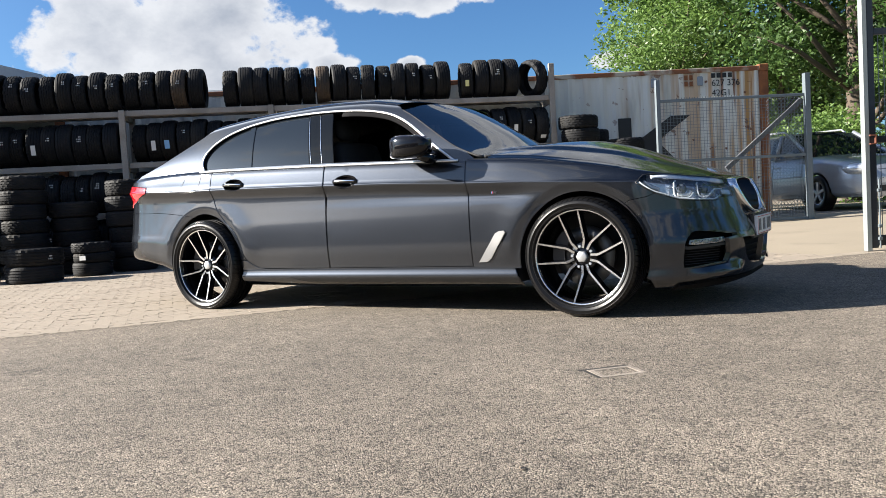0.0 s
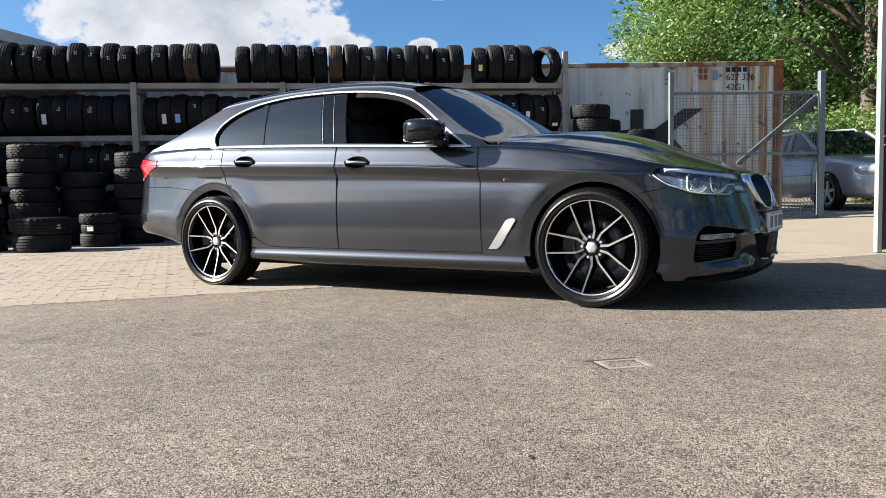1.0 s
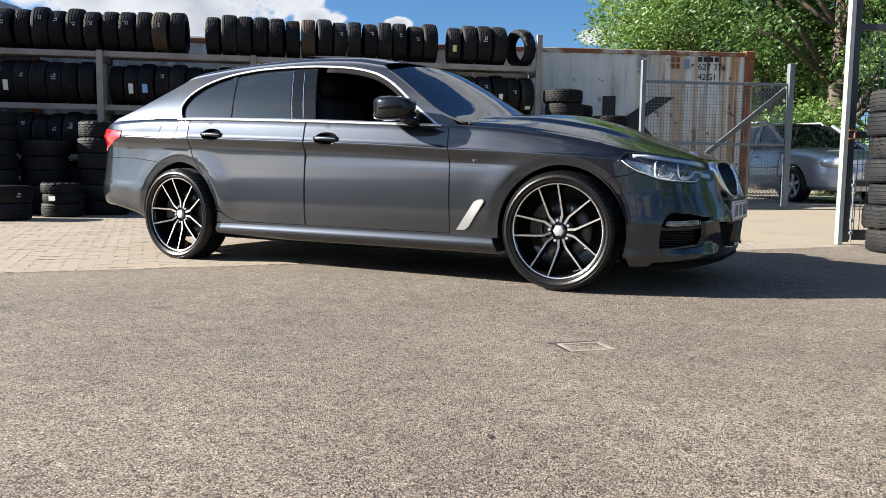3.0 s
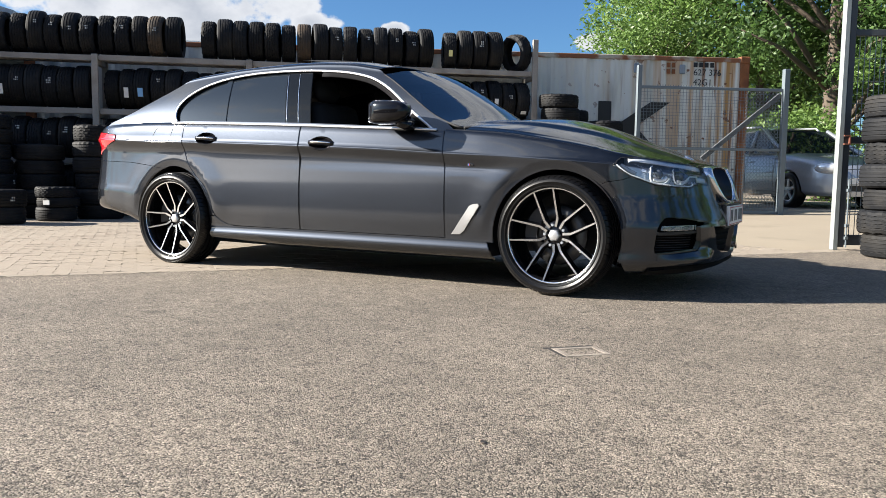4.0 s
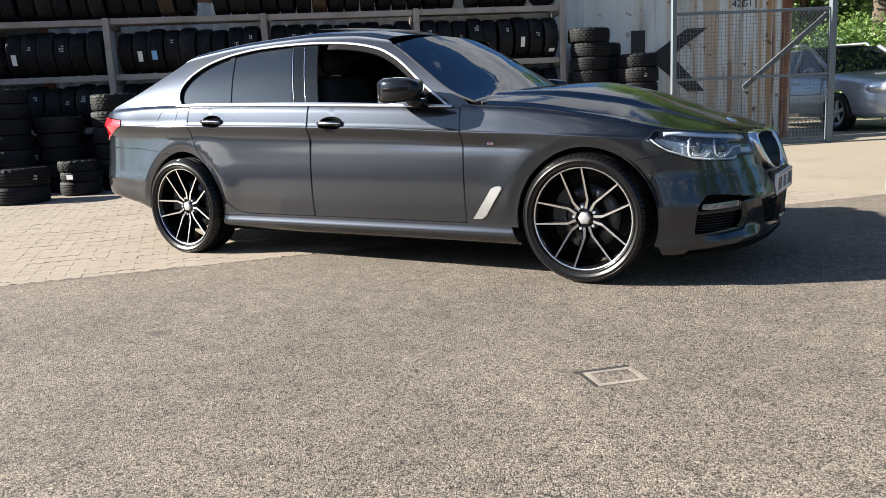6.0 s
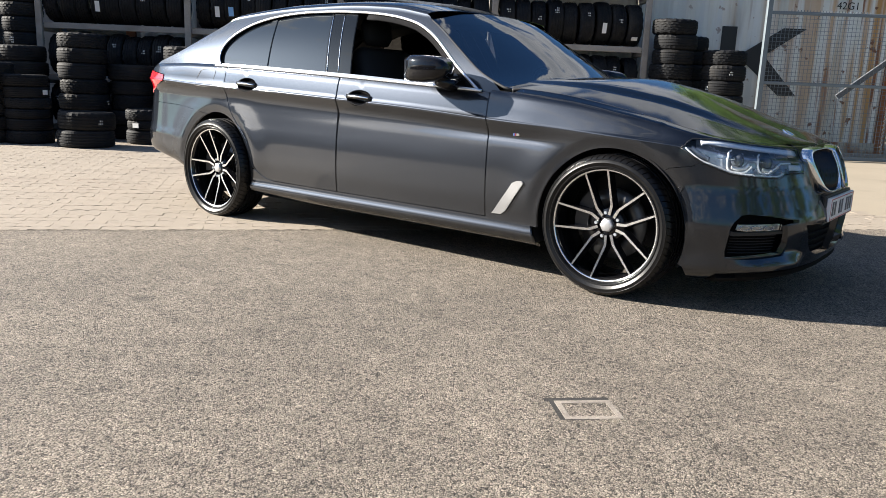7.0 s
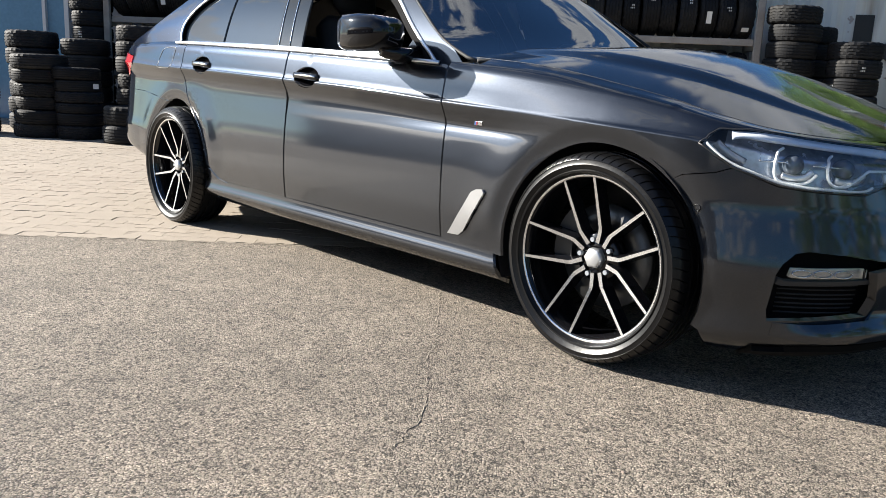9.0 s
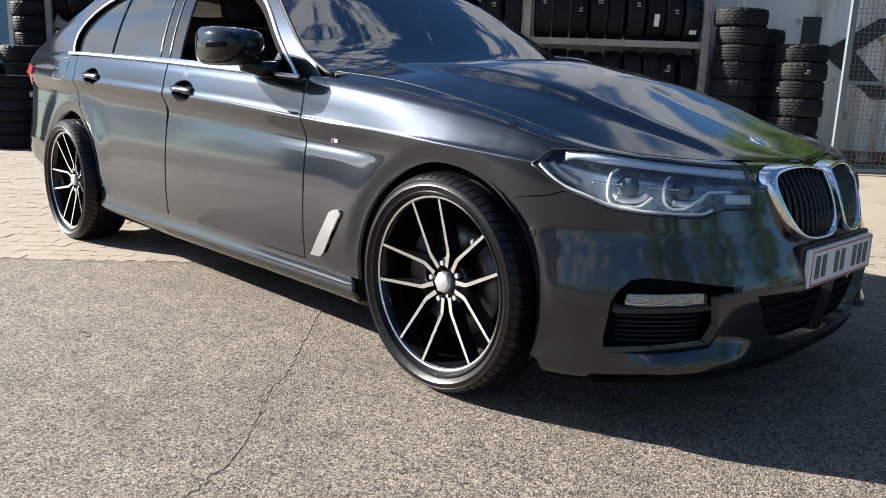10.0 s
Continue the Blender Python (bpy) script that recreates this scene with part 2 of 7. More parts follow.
# ---- builders ----
def link_mesh(name, bm, mat, parent=None, label="", smooth=True):
    me = bpy.data.meshes.new(name)
    bm.to_mesh(me)
    bm.free()
    for mm in (mat if isinstance(mat, (list, tuple)) else [mat]):
        me.materials.append(mm)
    if smooth:
        for p in me.polygons:
            p.use_smooth = True
    ob = new(name, me)
    if parent:
        ob.parent = parent
    if label:
        tagged(ob, label)
    return ob


def part(name, bm, mat, parent, label="", smooth=False):
    return link_mesh(name, bm, mat, parent, label, smooth)


def holder(name, m, label, category, group="", kind=""):
    ob = new(name)
    ob.matrix_world = m
    ob.empty_display_size = 0.1
    return tagged(ob, label, category, group, kind)


def add_box(bm, x0, x1, y0, y1, z0, z1, bevel=0.0, m=None):
    vs = [bm.verts.new((x, y, z)) for x in (x0, x1) for y in (y0, y1) for z in (z0, z1)]
    fs = [bm.faces.new([vs[i] for i in q]) for q in ((0, 1, 3, 2), (4, 6, 7, 5), (0, 4, 5, 1), (2, 3, 7, 6), (0, 2, 6, 4), (1, 5, 7, 3))]
    if bevel:
        es = list({e for f in fs for e in f.edges})
        made = bmesh.ops.bevel(bm, geom=es, offset=bevel, segments=1, affect="EDGES")
        vs = list({v for f in made["faces"] for v in f.verts} | {v for v in vs if v.is_valid})
    if m is not None:
        bmesh.ops.transform(bm, matrix=m, verts=[v for v in vs if v.is_valid])
    return bm


def box(x0, x1, y0, y1, z0, z1, bevel=0.0, m=None):
    return add_box(bmesh.new(), x0, x1, y0, y1, z0, z1, bevel, m)


def add_tube(bm, points, radius, sides=8, closed=False, radii=None):
    """A round tube along points."""
    pts = [Vector(p) for p in points]
    n = len(pts)
    rings = []
    for i, p in enumerate(pts):
        a = pts[(i - 1) % n] if closed or i > 0 else p
        c = pts[(i + 1) % n] if closed or i < n - 1 else p
        t = (c - a).normalized()
        ref = Vector((0, 0, 1)) if abs(t.z) < 0.9 else Vector((1, 0, 0))
        s = t.cross(ref).normalized()
        w = s.cross(t)
        r = radii[i] if radii else radius
        rings.append([bm.verts.new(p + (s * math.cos(k * math.tau / sides) + w * math.sin(k * math.tau / sides)) * r) for k in range(sides)])
    for i in range(n if closed else n - 1):
        a, c = rings[i], rings[(i + 1) % n]
        for k in range(sides):
            bm.faces.new((a[k], a[(k + 1) % sides], c[(k + 1) % sides], c[k]))
    if not closed:
        bm.faces.new(list(reversed(rings[0])))
        bm.faces.new(rings[-1])
    return bm


def add_lathe(bm, profile, steps, axis="Y", closed=True):
    """Turns (radius, offset) points about an axis; closed joins the last point to the first."""
    rings = []
    for i in range(steps):
        a = i * math.tau / steps
        c, s = math.cos(a), math.sin(a)
        ring = []
        for r, o in profile:
            ring.append(bm.verts.new((r * c, o, r * s) if axis == "Y" else (r * c, r * s, o)))
        rings.append(ring)
    n = len(profile)
    for i in range(steps):
        a, c = rings[i], rings[(i + 1) % steps]
        for k in range(n if closed else n - 1):
            bm.faces.new((a[k], a[(k + 1) % n], c[(k + 1) % n], c[k]))
    return bm


# ---- ground ----
EDGE = Vector((1.25, 3.25, 0))
ALONG = Vector((0.640, 0.768, 0))
BEYOND = Vector((-0.768, 0.640, 0))


def rise(y):
    """The yard climbs a little towards the gates."""
    t = min(max((y - 2.3) / 10.0, 0.0), 1.0)
    return 0.19 * t * t * (3 - 2 * t)


def yard(a, s):
    """The place a metres along the paving's edge and s metres beyond it."""
    p = EDGE + ALONG * a + BEYOND * s
    p.z = rise(p.y)
    return p


def build_ground():
    bm = bmesh.new()
    far = [-2500, -400, -120, -60, -40, -30] + [-24 + 1.5 * i for i in range(33)] + [30, 40, 60, 120, 400, 2500]
    wide = [-2500, -400, -120, -50, -25, -14, -9, -6, -4, -2.5, -1.2, -0.012, 0.0, 0.6] + [1.5 * i for i in range(1, 12)] + [20, 30, 60, 120, 400, 2500]
    grid = []
    for a in far:
        row = []
        for s in wide:
            p = yard(a, s)
            if -26 < a < 26 and 0 <= s <= 16.5:
                p.z -= 0.05
            row.append(bm.verts.new(p))
        grid.append(row)
    for i in range(len(far) - 1):
        for k in range(len(wide) - 1):
            bm.faces.new((grid[i][k], grid[i + 1][k], grid[i + 1][k + 1], grid[i][k + 1]))
    bmesh.ops.recalc_face_normals(bm, faces=bm.faces)
    ob = link_mesh("ground", bm, ASPHALT)
    tagged(ob, "worn tan grey coarse asphalt yard with stains", "ground", kind="structure")
    bm = bmesh.new()
    grid = [[bm.verts.new(yard(a * 0.5, s) - Vector((0, 0, 0.0024))) for s in [0.0] + [0.5 * i for i in range(1, 33)]] for a in range(-51, 53)]
    for i in range(len(grid) - 1):
        for k in range(len(grid[0]) - 1):
            bm.faces.new((grid[i][k], grid[i + 1][k], grid[i + 1][k + 1], grid[i][k + 1]))
    bmesh.ops.recalc_face_normals(bm, faces=bm.faces)
    return tagged(link_mesh("pavement", bm, SAND), "sunlit sandy brown interlocking concrete block paving", "pavement", kind="structure")


pavement = build_ground()


# ---- tyres ----
def tyre_mesh(name, radius, width, rim, style, mat, steps=64):
    """A road tyre about the y axis: grooved tread, shoulders, sidewalls, bead and hollow inside. style: rib, block or worn."""
    h = width / 2
    groove = 0.007
    prof = [(rim, -h * 0.72), (rim + 0.012, -h * 0.8), (rim + (radius - rim) * 0.45, -h * 1.0), (radius - 0.035, -h * 0.97), (radius - 0.012, -h * 0.84)]
    cuts = (-0.52, -0.18, 0.18, 0.52)
    for c in cuts:
        for o, r in ((-0.075, 0.0), (-0.05, groove), (0.05, groove), (0.075, 0.0)):
            prof.append((radius - r - 0.006 * abs(c), h * (c + o)))
    prof += [(r, -o) for r, o in reversed(prof[:5])]
    prof += [(rim + 0.03, h * 0.62), (radius - 0.02, h * 0.5), (radius - 0.02, -h * 0.5), (rim + 0.03, -h * 0.62)]
    n = len(prof)
    bm = bmesh.new()
    rings = []
    for i in range(steps):
        a = i * math.tau / steps
        ring = []
        for k, (r, o) in enumerate(prof):
            if style == "block" and 3 <= k <= n - 8:
                if (i + (k // 4) % 2) % 2:
                    r -= 0.0032
                o += 0.006 * math.sin(a * 16)
            elif style == "rib" and (3 <= k <= 6 or n - 11 <= k <= n - 8) and i % 2:
                r -= 0.005
            ring.append(bm.verts.new((r * math.cos(a), o, r * math.sin(a))))
        rings.append(ring)
    for i in range(steps):
        a, c = rings[i], rings[(i + 1) % steps]
        for k in range(n):
            bm.faces.new((a[k], a[(k + 1) % n], c[(k + 1) % n], c[k]))
    bmesh.ops.recalc_face_normals(bm, faces=bm.faces)
    me = bpy.data.meshes.new(name)
    bm.to_mesh(me)
    bm.free()
    me.materials.append(mat)
    return me


TYRES = [tyre_mesh("tyre", 0.316, 0.222, 0.205, "rib", RUBBER), tyre_mesh("tyre", 0.310, 0.215, 0.203, "block", RUBBER),
         tyre_mesh("tyre", 0.322, 0.228, 0.215, "worn", RUBBER), tyre_mesh("tyre", 0.300, 0.205, 0.19, "block", RUBBER)]
TYRE_SIZE = [(0.316, 0.222), (0.310, 0.215), (0.322, 0.228), (0.300, 0.205)]
TYRE_BROWN = tyre_mesh("tyre", 0.316, 0.218, 0.205, "rib", RUBBER_BROWN)
dice = random.Random(7)


def mark_mesh(name, boxes, mat):
    bm = bmesh.new()
    for b in boxes:
        add_box(bm, *b)
    me = bpy.data.meshes.new(name)
    bm.to_mesh(me)
    bm.free()
    me.materials.append(mat)
    return me


def chalk_mesh(seed):
    """Unreadable size notes in chalk, as plain bars in three short lines."""
    r = random.Random(seed)
    bars = []
    for line in range(r.choice((2, 3, 3))):
        x = -0.035
        for _ in range(r.choice((2, 3))):
            w = r.uniform(0.008, 0.016)
            bars.append((x, x + w, -0.001, 0.003, -line * 0.034 - 0.018, -line * 0.034))
            x += w + 0.010
    return mark_mesh("chalk_mark", bars, CHALK)


CHALKS = [chalk_mesh(s) for s in range(6)]
LABELS = {"white": mark_mesh("label", [(-0.032, 0.032, -0.001, 0.004, -0.075, 0.075)], WHITE_LABEL),
          "blue": mark_mesh("label", [(-0.038, 0.038, -0.001, 0.004, -0.065, 0.065)], BLUE_LABEL),
          "small": mark_mesh("label", [(-0.045, 0.045, -0.001, 0.004, -0.03, 0.03)], WHITE_LABEL),
          "yellow": mark_mesh("label", [(-0.03, 0.03, -0.001, 0.004, -0.05, 0.05)], material("yellow_label", (0.7, 0.66, 0.3), 0.6))}


def sticker(tyre, mesh, radius, angle, upright, name, lift=0.0):
    """A mark on the tread. upright: the tyre stands on its tread; otherwise it lies flat. angle turns round the tyre."""
    ob = new(name, mesh)
    ob.parent = tyre
    a = radians(angle)
    if upright:   # the mark's face looks out along the radius, its width runs along the axle
        out = Vector((math.cos(a), 0, math.sin(a)))
        across = Vector((0, 1, 0))
        up = Vector((-math.sin(a), 0, math.cos(a)))
    else:         # width runs round the tyre, height along the axle
        out = Vector((math.cos(a), 0, math.sin(a)))
        up = Vector((0, 1, 0))
        across = up.cross(out) * -1
    m = Matrix((across, -out, up)).transposed().to_4x4()
    m.translation = out * (radius + 0.001) + up * lift
    ob.matrix_basis = m
    return ob


# ---- tyre rack ----
RACK = Vector((-3.40, 7.05, 0))
LEFTWARD = Vector((-0.7793, -0.6266, 0))
BACK = Vector((-0.6266, 0.7793, 0))
RACK_TURN = Matrix((-LEFTWARD, BACK, Vector((0, 0, 1)))).transposed().to_4x4()   # local x to the right, y to the back


def rack_place(d, back, z):
    m = RACK_TURN.copy()
    m.translation = RACK + LEFTWARD * d + BACK * back + Vector((0, 0, z))
    return m


POSTS = (0.0, 2.27, 4.53, 6.76, 8.92)
SHELVES = (2.40, 1.615, 0.86, 0.14)


def build_rack():
    rack = holder("tyre_rack", rack_place(0, 0, 0), "long weathered grey timber rack full of used tyres", "rack")
    base = rise(RACK.y) * 0.5
    for i, d in enumerate(POSTS):
        top = 2.90 if i == 0 else SHELVES[0] + 0.005
        for y in (-0.03, 0.58):
            part("post", box(-d - 0.045, -d + 0.045, y - 0.028, y + 0.028, base * 0.0, top, 0.006), TIMBER, rack)
        for z in SHELVES:
            part("crossbar", box(-d - 0.03, -d + 0.03, 0.0, 0.55, z - 0.135, z - 0.055, 0.004), TIMBER, rack)
    for z in SHELVES:
        for y in (0.0, 0.30, 0.52):
            for i in range(len(POSTS) - 1):
                a, c = POSTS[i], POSTS[i + 1]
                h = 0.085 if y == 0.0 else 0.05
                sag = dice.uniform(-0.008, 0.008)
                part("shelf_board", box(-c + 0.047, -a - 0.047, y, y + 0.05, z - h + sag, z + sag, 0.005), TIMBER, rack)
    return rack


rack = build_rack()


def stand_tyre(d, z, kind=None, mark=None, lean=0.0, yaw=None, brown=False):
    k = dice.randrange(4) if kind is None else kind
    r = TYRE_SIZE[k][0]
    mesh = TYRE_BROWN if brown else TYRES[k]
    ob = new("tyre", mesh)
    yaw = dice.uniform(-5, 5) if yaw is None else yaw
    roll = dice.uniform(0, 360)
    m = rack_place(d, 0.265 + dice.uniform(-0.02, 0.03), z + r * math.cos(radians(lean)) + 0.003)
    turn = Matrix.Rotation(radians(yaw), 4, "Z") @ Matrix.Rotation(radians(90), 4, "Z") @ Matrix.Rotation(radians(lean), 4, "X")
    ob.matrix_world = m @ turn @ Matrix.Rotation(radians(roll), 4, "Y")
    text = "brown dusty used car tyre standing on a timber rack" if brown else "black used car tyre standing on a timber rack"
    if mark in LABELS:
        sticker(ob, LABELS[mark], r, 180 + roll + (14 if mark != "small" else 40), True, "label")
        text = "black car tyre with a %s label standing on the rack" % {"white": "white", "blue": "blue", "small": "small white", "yellow": "yellow"}[mark]
    elif mark == "chalk":
        sticker(ob, dice.choice(CHALKS), r, 180 + roll - dice.uniform(2, 22), True, "chalk_mark")
        text = "black used car tyre with chalk marks on the rack"
    return tagged(ob, text, "tyre", "tyres on the rack")


def fill_row(start, end, count, z, marks, chance, brown=()):
    for i in range(count):
        d = start + (end - start) * (i + 0.5) / count
        mark = marks.get(i) or ("chalk" if dice.random() < chance else None)
        stand_tyre(d, z, mark=mark, brown=i in brown)


fill_row(0.52, 1.50, 4, SHELVES[0], {3: "yellow"}, 0.2)
stand_tyre(0.25, SHELVES[0], 1, lean=-7, yaw=24)
fill_row(1.66, 5.26, 15, SHELVES[0], {}, 0.3, brown=(8,))
fill_row(5.53, 8.95, 14, SHELVES[0], {}, 0.5, brown=(1,))
for a, c, n, marks in ((0.02, 2.22, 9, {0: "small", 2: "white"}), (2.32, 4.48, 9, {}), (4.58, 6.70, 9, {6: "blue", 7: "white"}), (6.82, 8.90, 9, {5: "white"})):
    fill_row(a + 0.04, c - 0.03, n, SHELVES[1], marks, 0.6)
for a, c in ((0.02, 2.22), (2.32, 4.48), (4.58, 6.70), (6.82, 8.90)):
    fill_row(a + 0.04, c - 0.03, 9, SHELVES[2], {}, 0.45)
for a, c in ((0.02, 2.22), (2.32, 4.48), (4.58, 6.70), (6.82, 8.90)):
    fill_row(a + 0.04, c - 0.03, 9, SHELVES[3], {}, 0.1)


# ---- tyre stacks on the paving ----
STACK_MESHES = {}


def stack(x, y, heights, radius, marks=None, base=None, name="tyres stacked by the rack", jitter=0.02):
    """A pile of tyres lying flat. heights: the width of each, from the ground up; marks: index to label."""
    z = rise(y) if base is None else base
    for i, w in enumerate(heights):
        r = round(radius + dice.choice((-0.012, 0.0, 0.008)), 3)
        style = ("rib", "block", "worn")[(i + int(abs(x * 7))) % 3]
        key = (r, w, style)
        if key not in STACK_MESHES:
            STACK_MESHES[key] = tyre_mesh("tyre", r, w, r * 0.66, style, RUBBER, 56)
        ob = new("tyre", STACK_MESHES[key])
        spin = dice.uniform(0, 360)
        tilt = dice.uniform(-1.0, 1.0)
        # the side that faces the yard
        ob.matrix_world = pose(x + dice.uniform(-jitter, jitter), y + dice.uniform(-jitter, jitter), z + w / 2, 90 + tilt, 0, spin)
        mark = (marks or {}).get(i) or ("chalk" if dice.random() < 0.35 else None)
        text = "black used car tyre lying in a stack"
        face = math.degrees(math.atan2(-4.5 - y, 1.5 - x))
        local = face - spin
        if mark in LABELS:
            sticker(ob, LABELS[mark], r, local, False, "label")
            text = "black used car tyre with a white label in a stack"
        elif mark == "chalk":
            sticker(ob, dice.choice(CHALKS), r, local + dice.uniform(-20, 20), False, "chalk_mark", 0.02)
            text = "black used car tyre with chalk marks in a stack"
        tagged(ob, text, "tyre", name)
        z += w * 0.985
    return z


stack(-8.83, 0.50, (0.165, 0.155, 0.125, 0.135, 0.145, 0.15), 0.285, {2: "small", 4: "small"})
stack(-8.05, 0.86, (0.215, 0.225), 0.335)
stack(-9.15, 1.42, (0.21, 0.20, 0.22, 0.20, 0.22, 0.20, 0.20), 0.325)
stack(-8.87, 2.01, (0.21, 0.20, 0.22, 0.20, 0.22), 0.33)
stack(-8.12, 1.74, (0.19, 0.13, 0.145), 0.27, {1: "small"})
stack(-8.14, 2.42, (0.21, 0.22, 0.23, 0.22, 0.22, 0.23), 0.325)
stack(-9.18, 0.18, (0.165, 0.17, 0.165, 0.17, 0.165, 0.18), 0.32, {1: "small"})
stack(-10.0, 1.02, (0.21, 0.2, 0.22, 0.21, 0.2, 0.22), 0.32, {4: "small"})
stack(-10.65, 1.35, (0.22, 0.2, 0.22, 0.21, 0.2, 0.22, 0.2, 0.22, 0.2, 0.22, 0.21), 0.29)
stack(-10.62, 0.50, (0.22, 0.22, 0.23, 0.22, 0.22, 0.23), 0.33)
stack(-9.95, -0.45, (0.21, 0.2, 0.22), 0.33)
# beside the container
stack(-2.98, 7.12, (0.22, 0.22, 0.21, 0.22, 0.21, 0.22, 0.21, 0.22, 0.21), 0.315, {}, None, "tyres stacked by the container")
stack(-2.32, 7.42, (0.22, 0.22, 0.21, 0.22, 0.21, 0.22, 0.21), 0.305, {}, None, "tyres stacked by the container")
stack(-3.05, 7.78, (0.22, 0.22, 0.21, 0.22, 0.21, 0.22, 0.21, 0.21), 0.315, {}, None, "tyres stacked by the container")
# beside the gate
stack(1.78, 3.02, (0.21, 0.21, 0.2, 0.21, 0.205, 0.21, 0.2), 0.325, {}, None, "tyres stacked by the gate", 0.035)


# ---- shipping container ----
def build_container():
    corner = Vector((-0.46, 9.78, 0))
    left = Vector((-0.8263, -0.5632, 0))
    back = Vector((-0.5632, 0.8263, 0))
    m = Matrix((-left, back, Vector((0, 0, 1)))).transposed().to_4x4()
    m.translation = corner + Vector((0, 0, 0.15))
    box_thing = holder("shipping_container", m, "pale grey green corrugated steel container with rust streaks", "container")
    L, D, H = 12.19, 2.44, 2.685
    # corrugated side: trapezoid folds
    bm = bmesh.new()
    pitch = 0.278
    xs = []
    x = -L + 0.16
    while x < -0.18:
        for o, y in ((0, 0.036), (0.072, 0.036), (0.139, 0.012), (0.211, 0.012)):
            if x + o < -0.16:
                xs.append((x + o, y))
        x += pitch
    xs.append((-0.16, 0.036))
    zs = [0.16, H / 2, H - 0.1]
    grid = [[bm.verts.new((x, y, z)) for z in zs] for x, y in xs]
    for i in range(len(grid) - 1):
        for k in range(len(zs) - 1):
            bm.faces.new((grid[i][k], grid[i + 1][k], grid[i + 1][k + 1], grid[i][k + 1]))
    bmesh.ops.recalc_face_normals(bm, faces=bm.faces)
    part("side_panel", bm, container_skin(), box_thing, "pale corrugated steel with rust runs")
    part("top_rail", box(-L + 0.16, -0.16, 0.0, 0.07, H - 0.105, H - 0.03, 0.006), RUST_PAINT, box_thing, "rust-edged top rail")
    part("bottom_rail", box(-L + 0.16, -0.16, 0.0, 0.07, 0.0, 0.16, 0.006), RUST_PAINT, box_thing)
    for x0, y0 in ((-0.16, 0.0), (-L, 0.0), (-0.16, D - 0.16), (-L, D - 0.16)):
        part("corner_post", box(x0, x0 + 0.16, y0, y0 + 0.16, 0.12, H - 0.12, 0.01), RUST, box_thing, "rusted corner post")
        for z in (0.0, H - 0.12):
            part("corner_casting", box(x0 - 0.006, x0 + 0.166, y0 - 0.006, y0 + 0.166, z, z + 0.12, 0.012), RUST, box_thing)
    part("roof", box(-L + 0.1, -0.1, 0.05, D - 0.05, H - 0.06, H - 0.02, 0.0), CONTAINER, box_thing)
    part("back_panel", box(-L + 0.1, -0.1, D - 0.05, D - 0.01, 0.05, H - 0.05, 0.0), CONTAINER, box_thing)
    part("end_panel", box(-0.07, -0.03, 0.14, D - 0.14, 0.1, H - 0.1, 0.0), RUST_PAINT, box_thing)
    part("end_panel", box(-L + 0.03, -L + 0.07, 0.14, D - 0.14, 0.1, H - 0.1, 0.0), CONTAINER, box_thing)

    def letters(text, x, z, size, name="stencil"):
        cu = bpy.data.curves.new(name, "FONT")
        cu.body, cu.size, cu.extrude = text, size, 0.001
        cu.materials.append(BLACK_PAINT)
        ob = new(name, cu)
        ob.parent = box_thing
        ob.matrix_basis = pose(x, 0.006, z, 90, 0, 0)
        return ob
    letters("627 376", -1.02, H - 0.345, 0.155)
    letters("42G1", -1.02, H - 0.515, 0.155)
    bm = bmesh.new()
    for i in range(4):
        add_box(bm, -1.02 + i * 0.1, -0.95 + i * 0.1, 0.004, 0.008, H - 0.205, H - 0.125)
    part("stencil", bm, BLACK_PAINT, box_thing, "unreadable black stencil code")
    bm = bmesh.new()
    for i in range(2):
        for k in range(2):
            add_box(bm, -1.50 + i * 0.09, -1.44 + i * 0.09, 0.004, 0.008, H - 0.22 - k * 0.11, H - 0.14 - k * 0.11)
    part("stencil", bm, RUST, box_thing, "rusty worn stencil code")
    for x in (-1.22, -2.04):
        part("vent", box(x - 0.05, x + 0.05, -0.012, 0.03, H - 0.33, H - 0.17, 0.012), VENT_GREY, box_thing, "blue grey vent cover")
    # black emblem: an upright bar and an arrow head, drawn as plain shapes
    bm = bmesh.new()
    add_box(bm, -2.70, -2.47, 0.002, 0.010, 1.35, 1.86)
    def sheet(points):
        lo = [bm.verts.new((x, 0.002, z)) for x, z in points]
        hi = [bm.verts.new((x, 0.010, z)) for x, z in points]
        bm.faces.new(lo)
        bm.faces.new(list(reversed(hi)))
        for i in range(len(points)):
            j = (i + 1) % len(points)
            bm.faces.new((lo[i], hi[i], hi[j], lo[j]))
    sheet([(-1.77, 1.86), (-1.42, 1.86), (-2.02, 1.44), (-1.46, 0.84), (-1.74, 0.84), (-2.42, 1.42)])
    bmesh.ops.recalc_face_normals(bm, faces=bm.faces)
    part("emblem", bm, BLACK_PAINT, box_thing, "black painted bar and arrow emblem")
    return box_thing


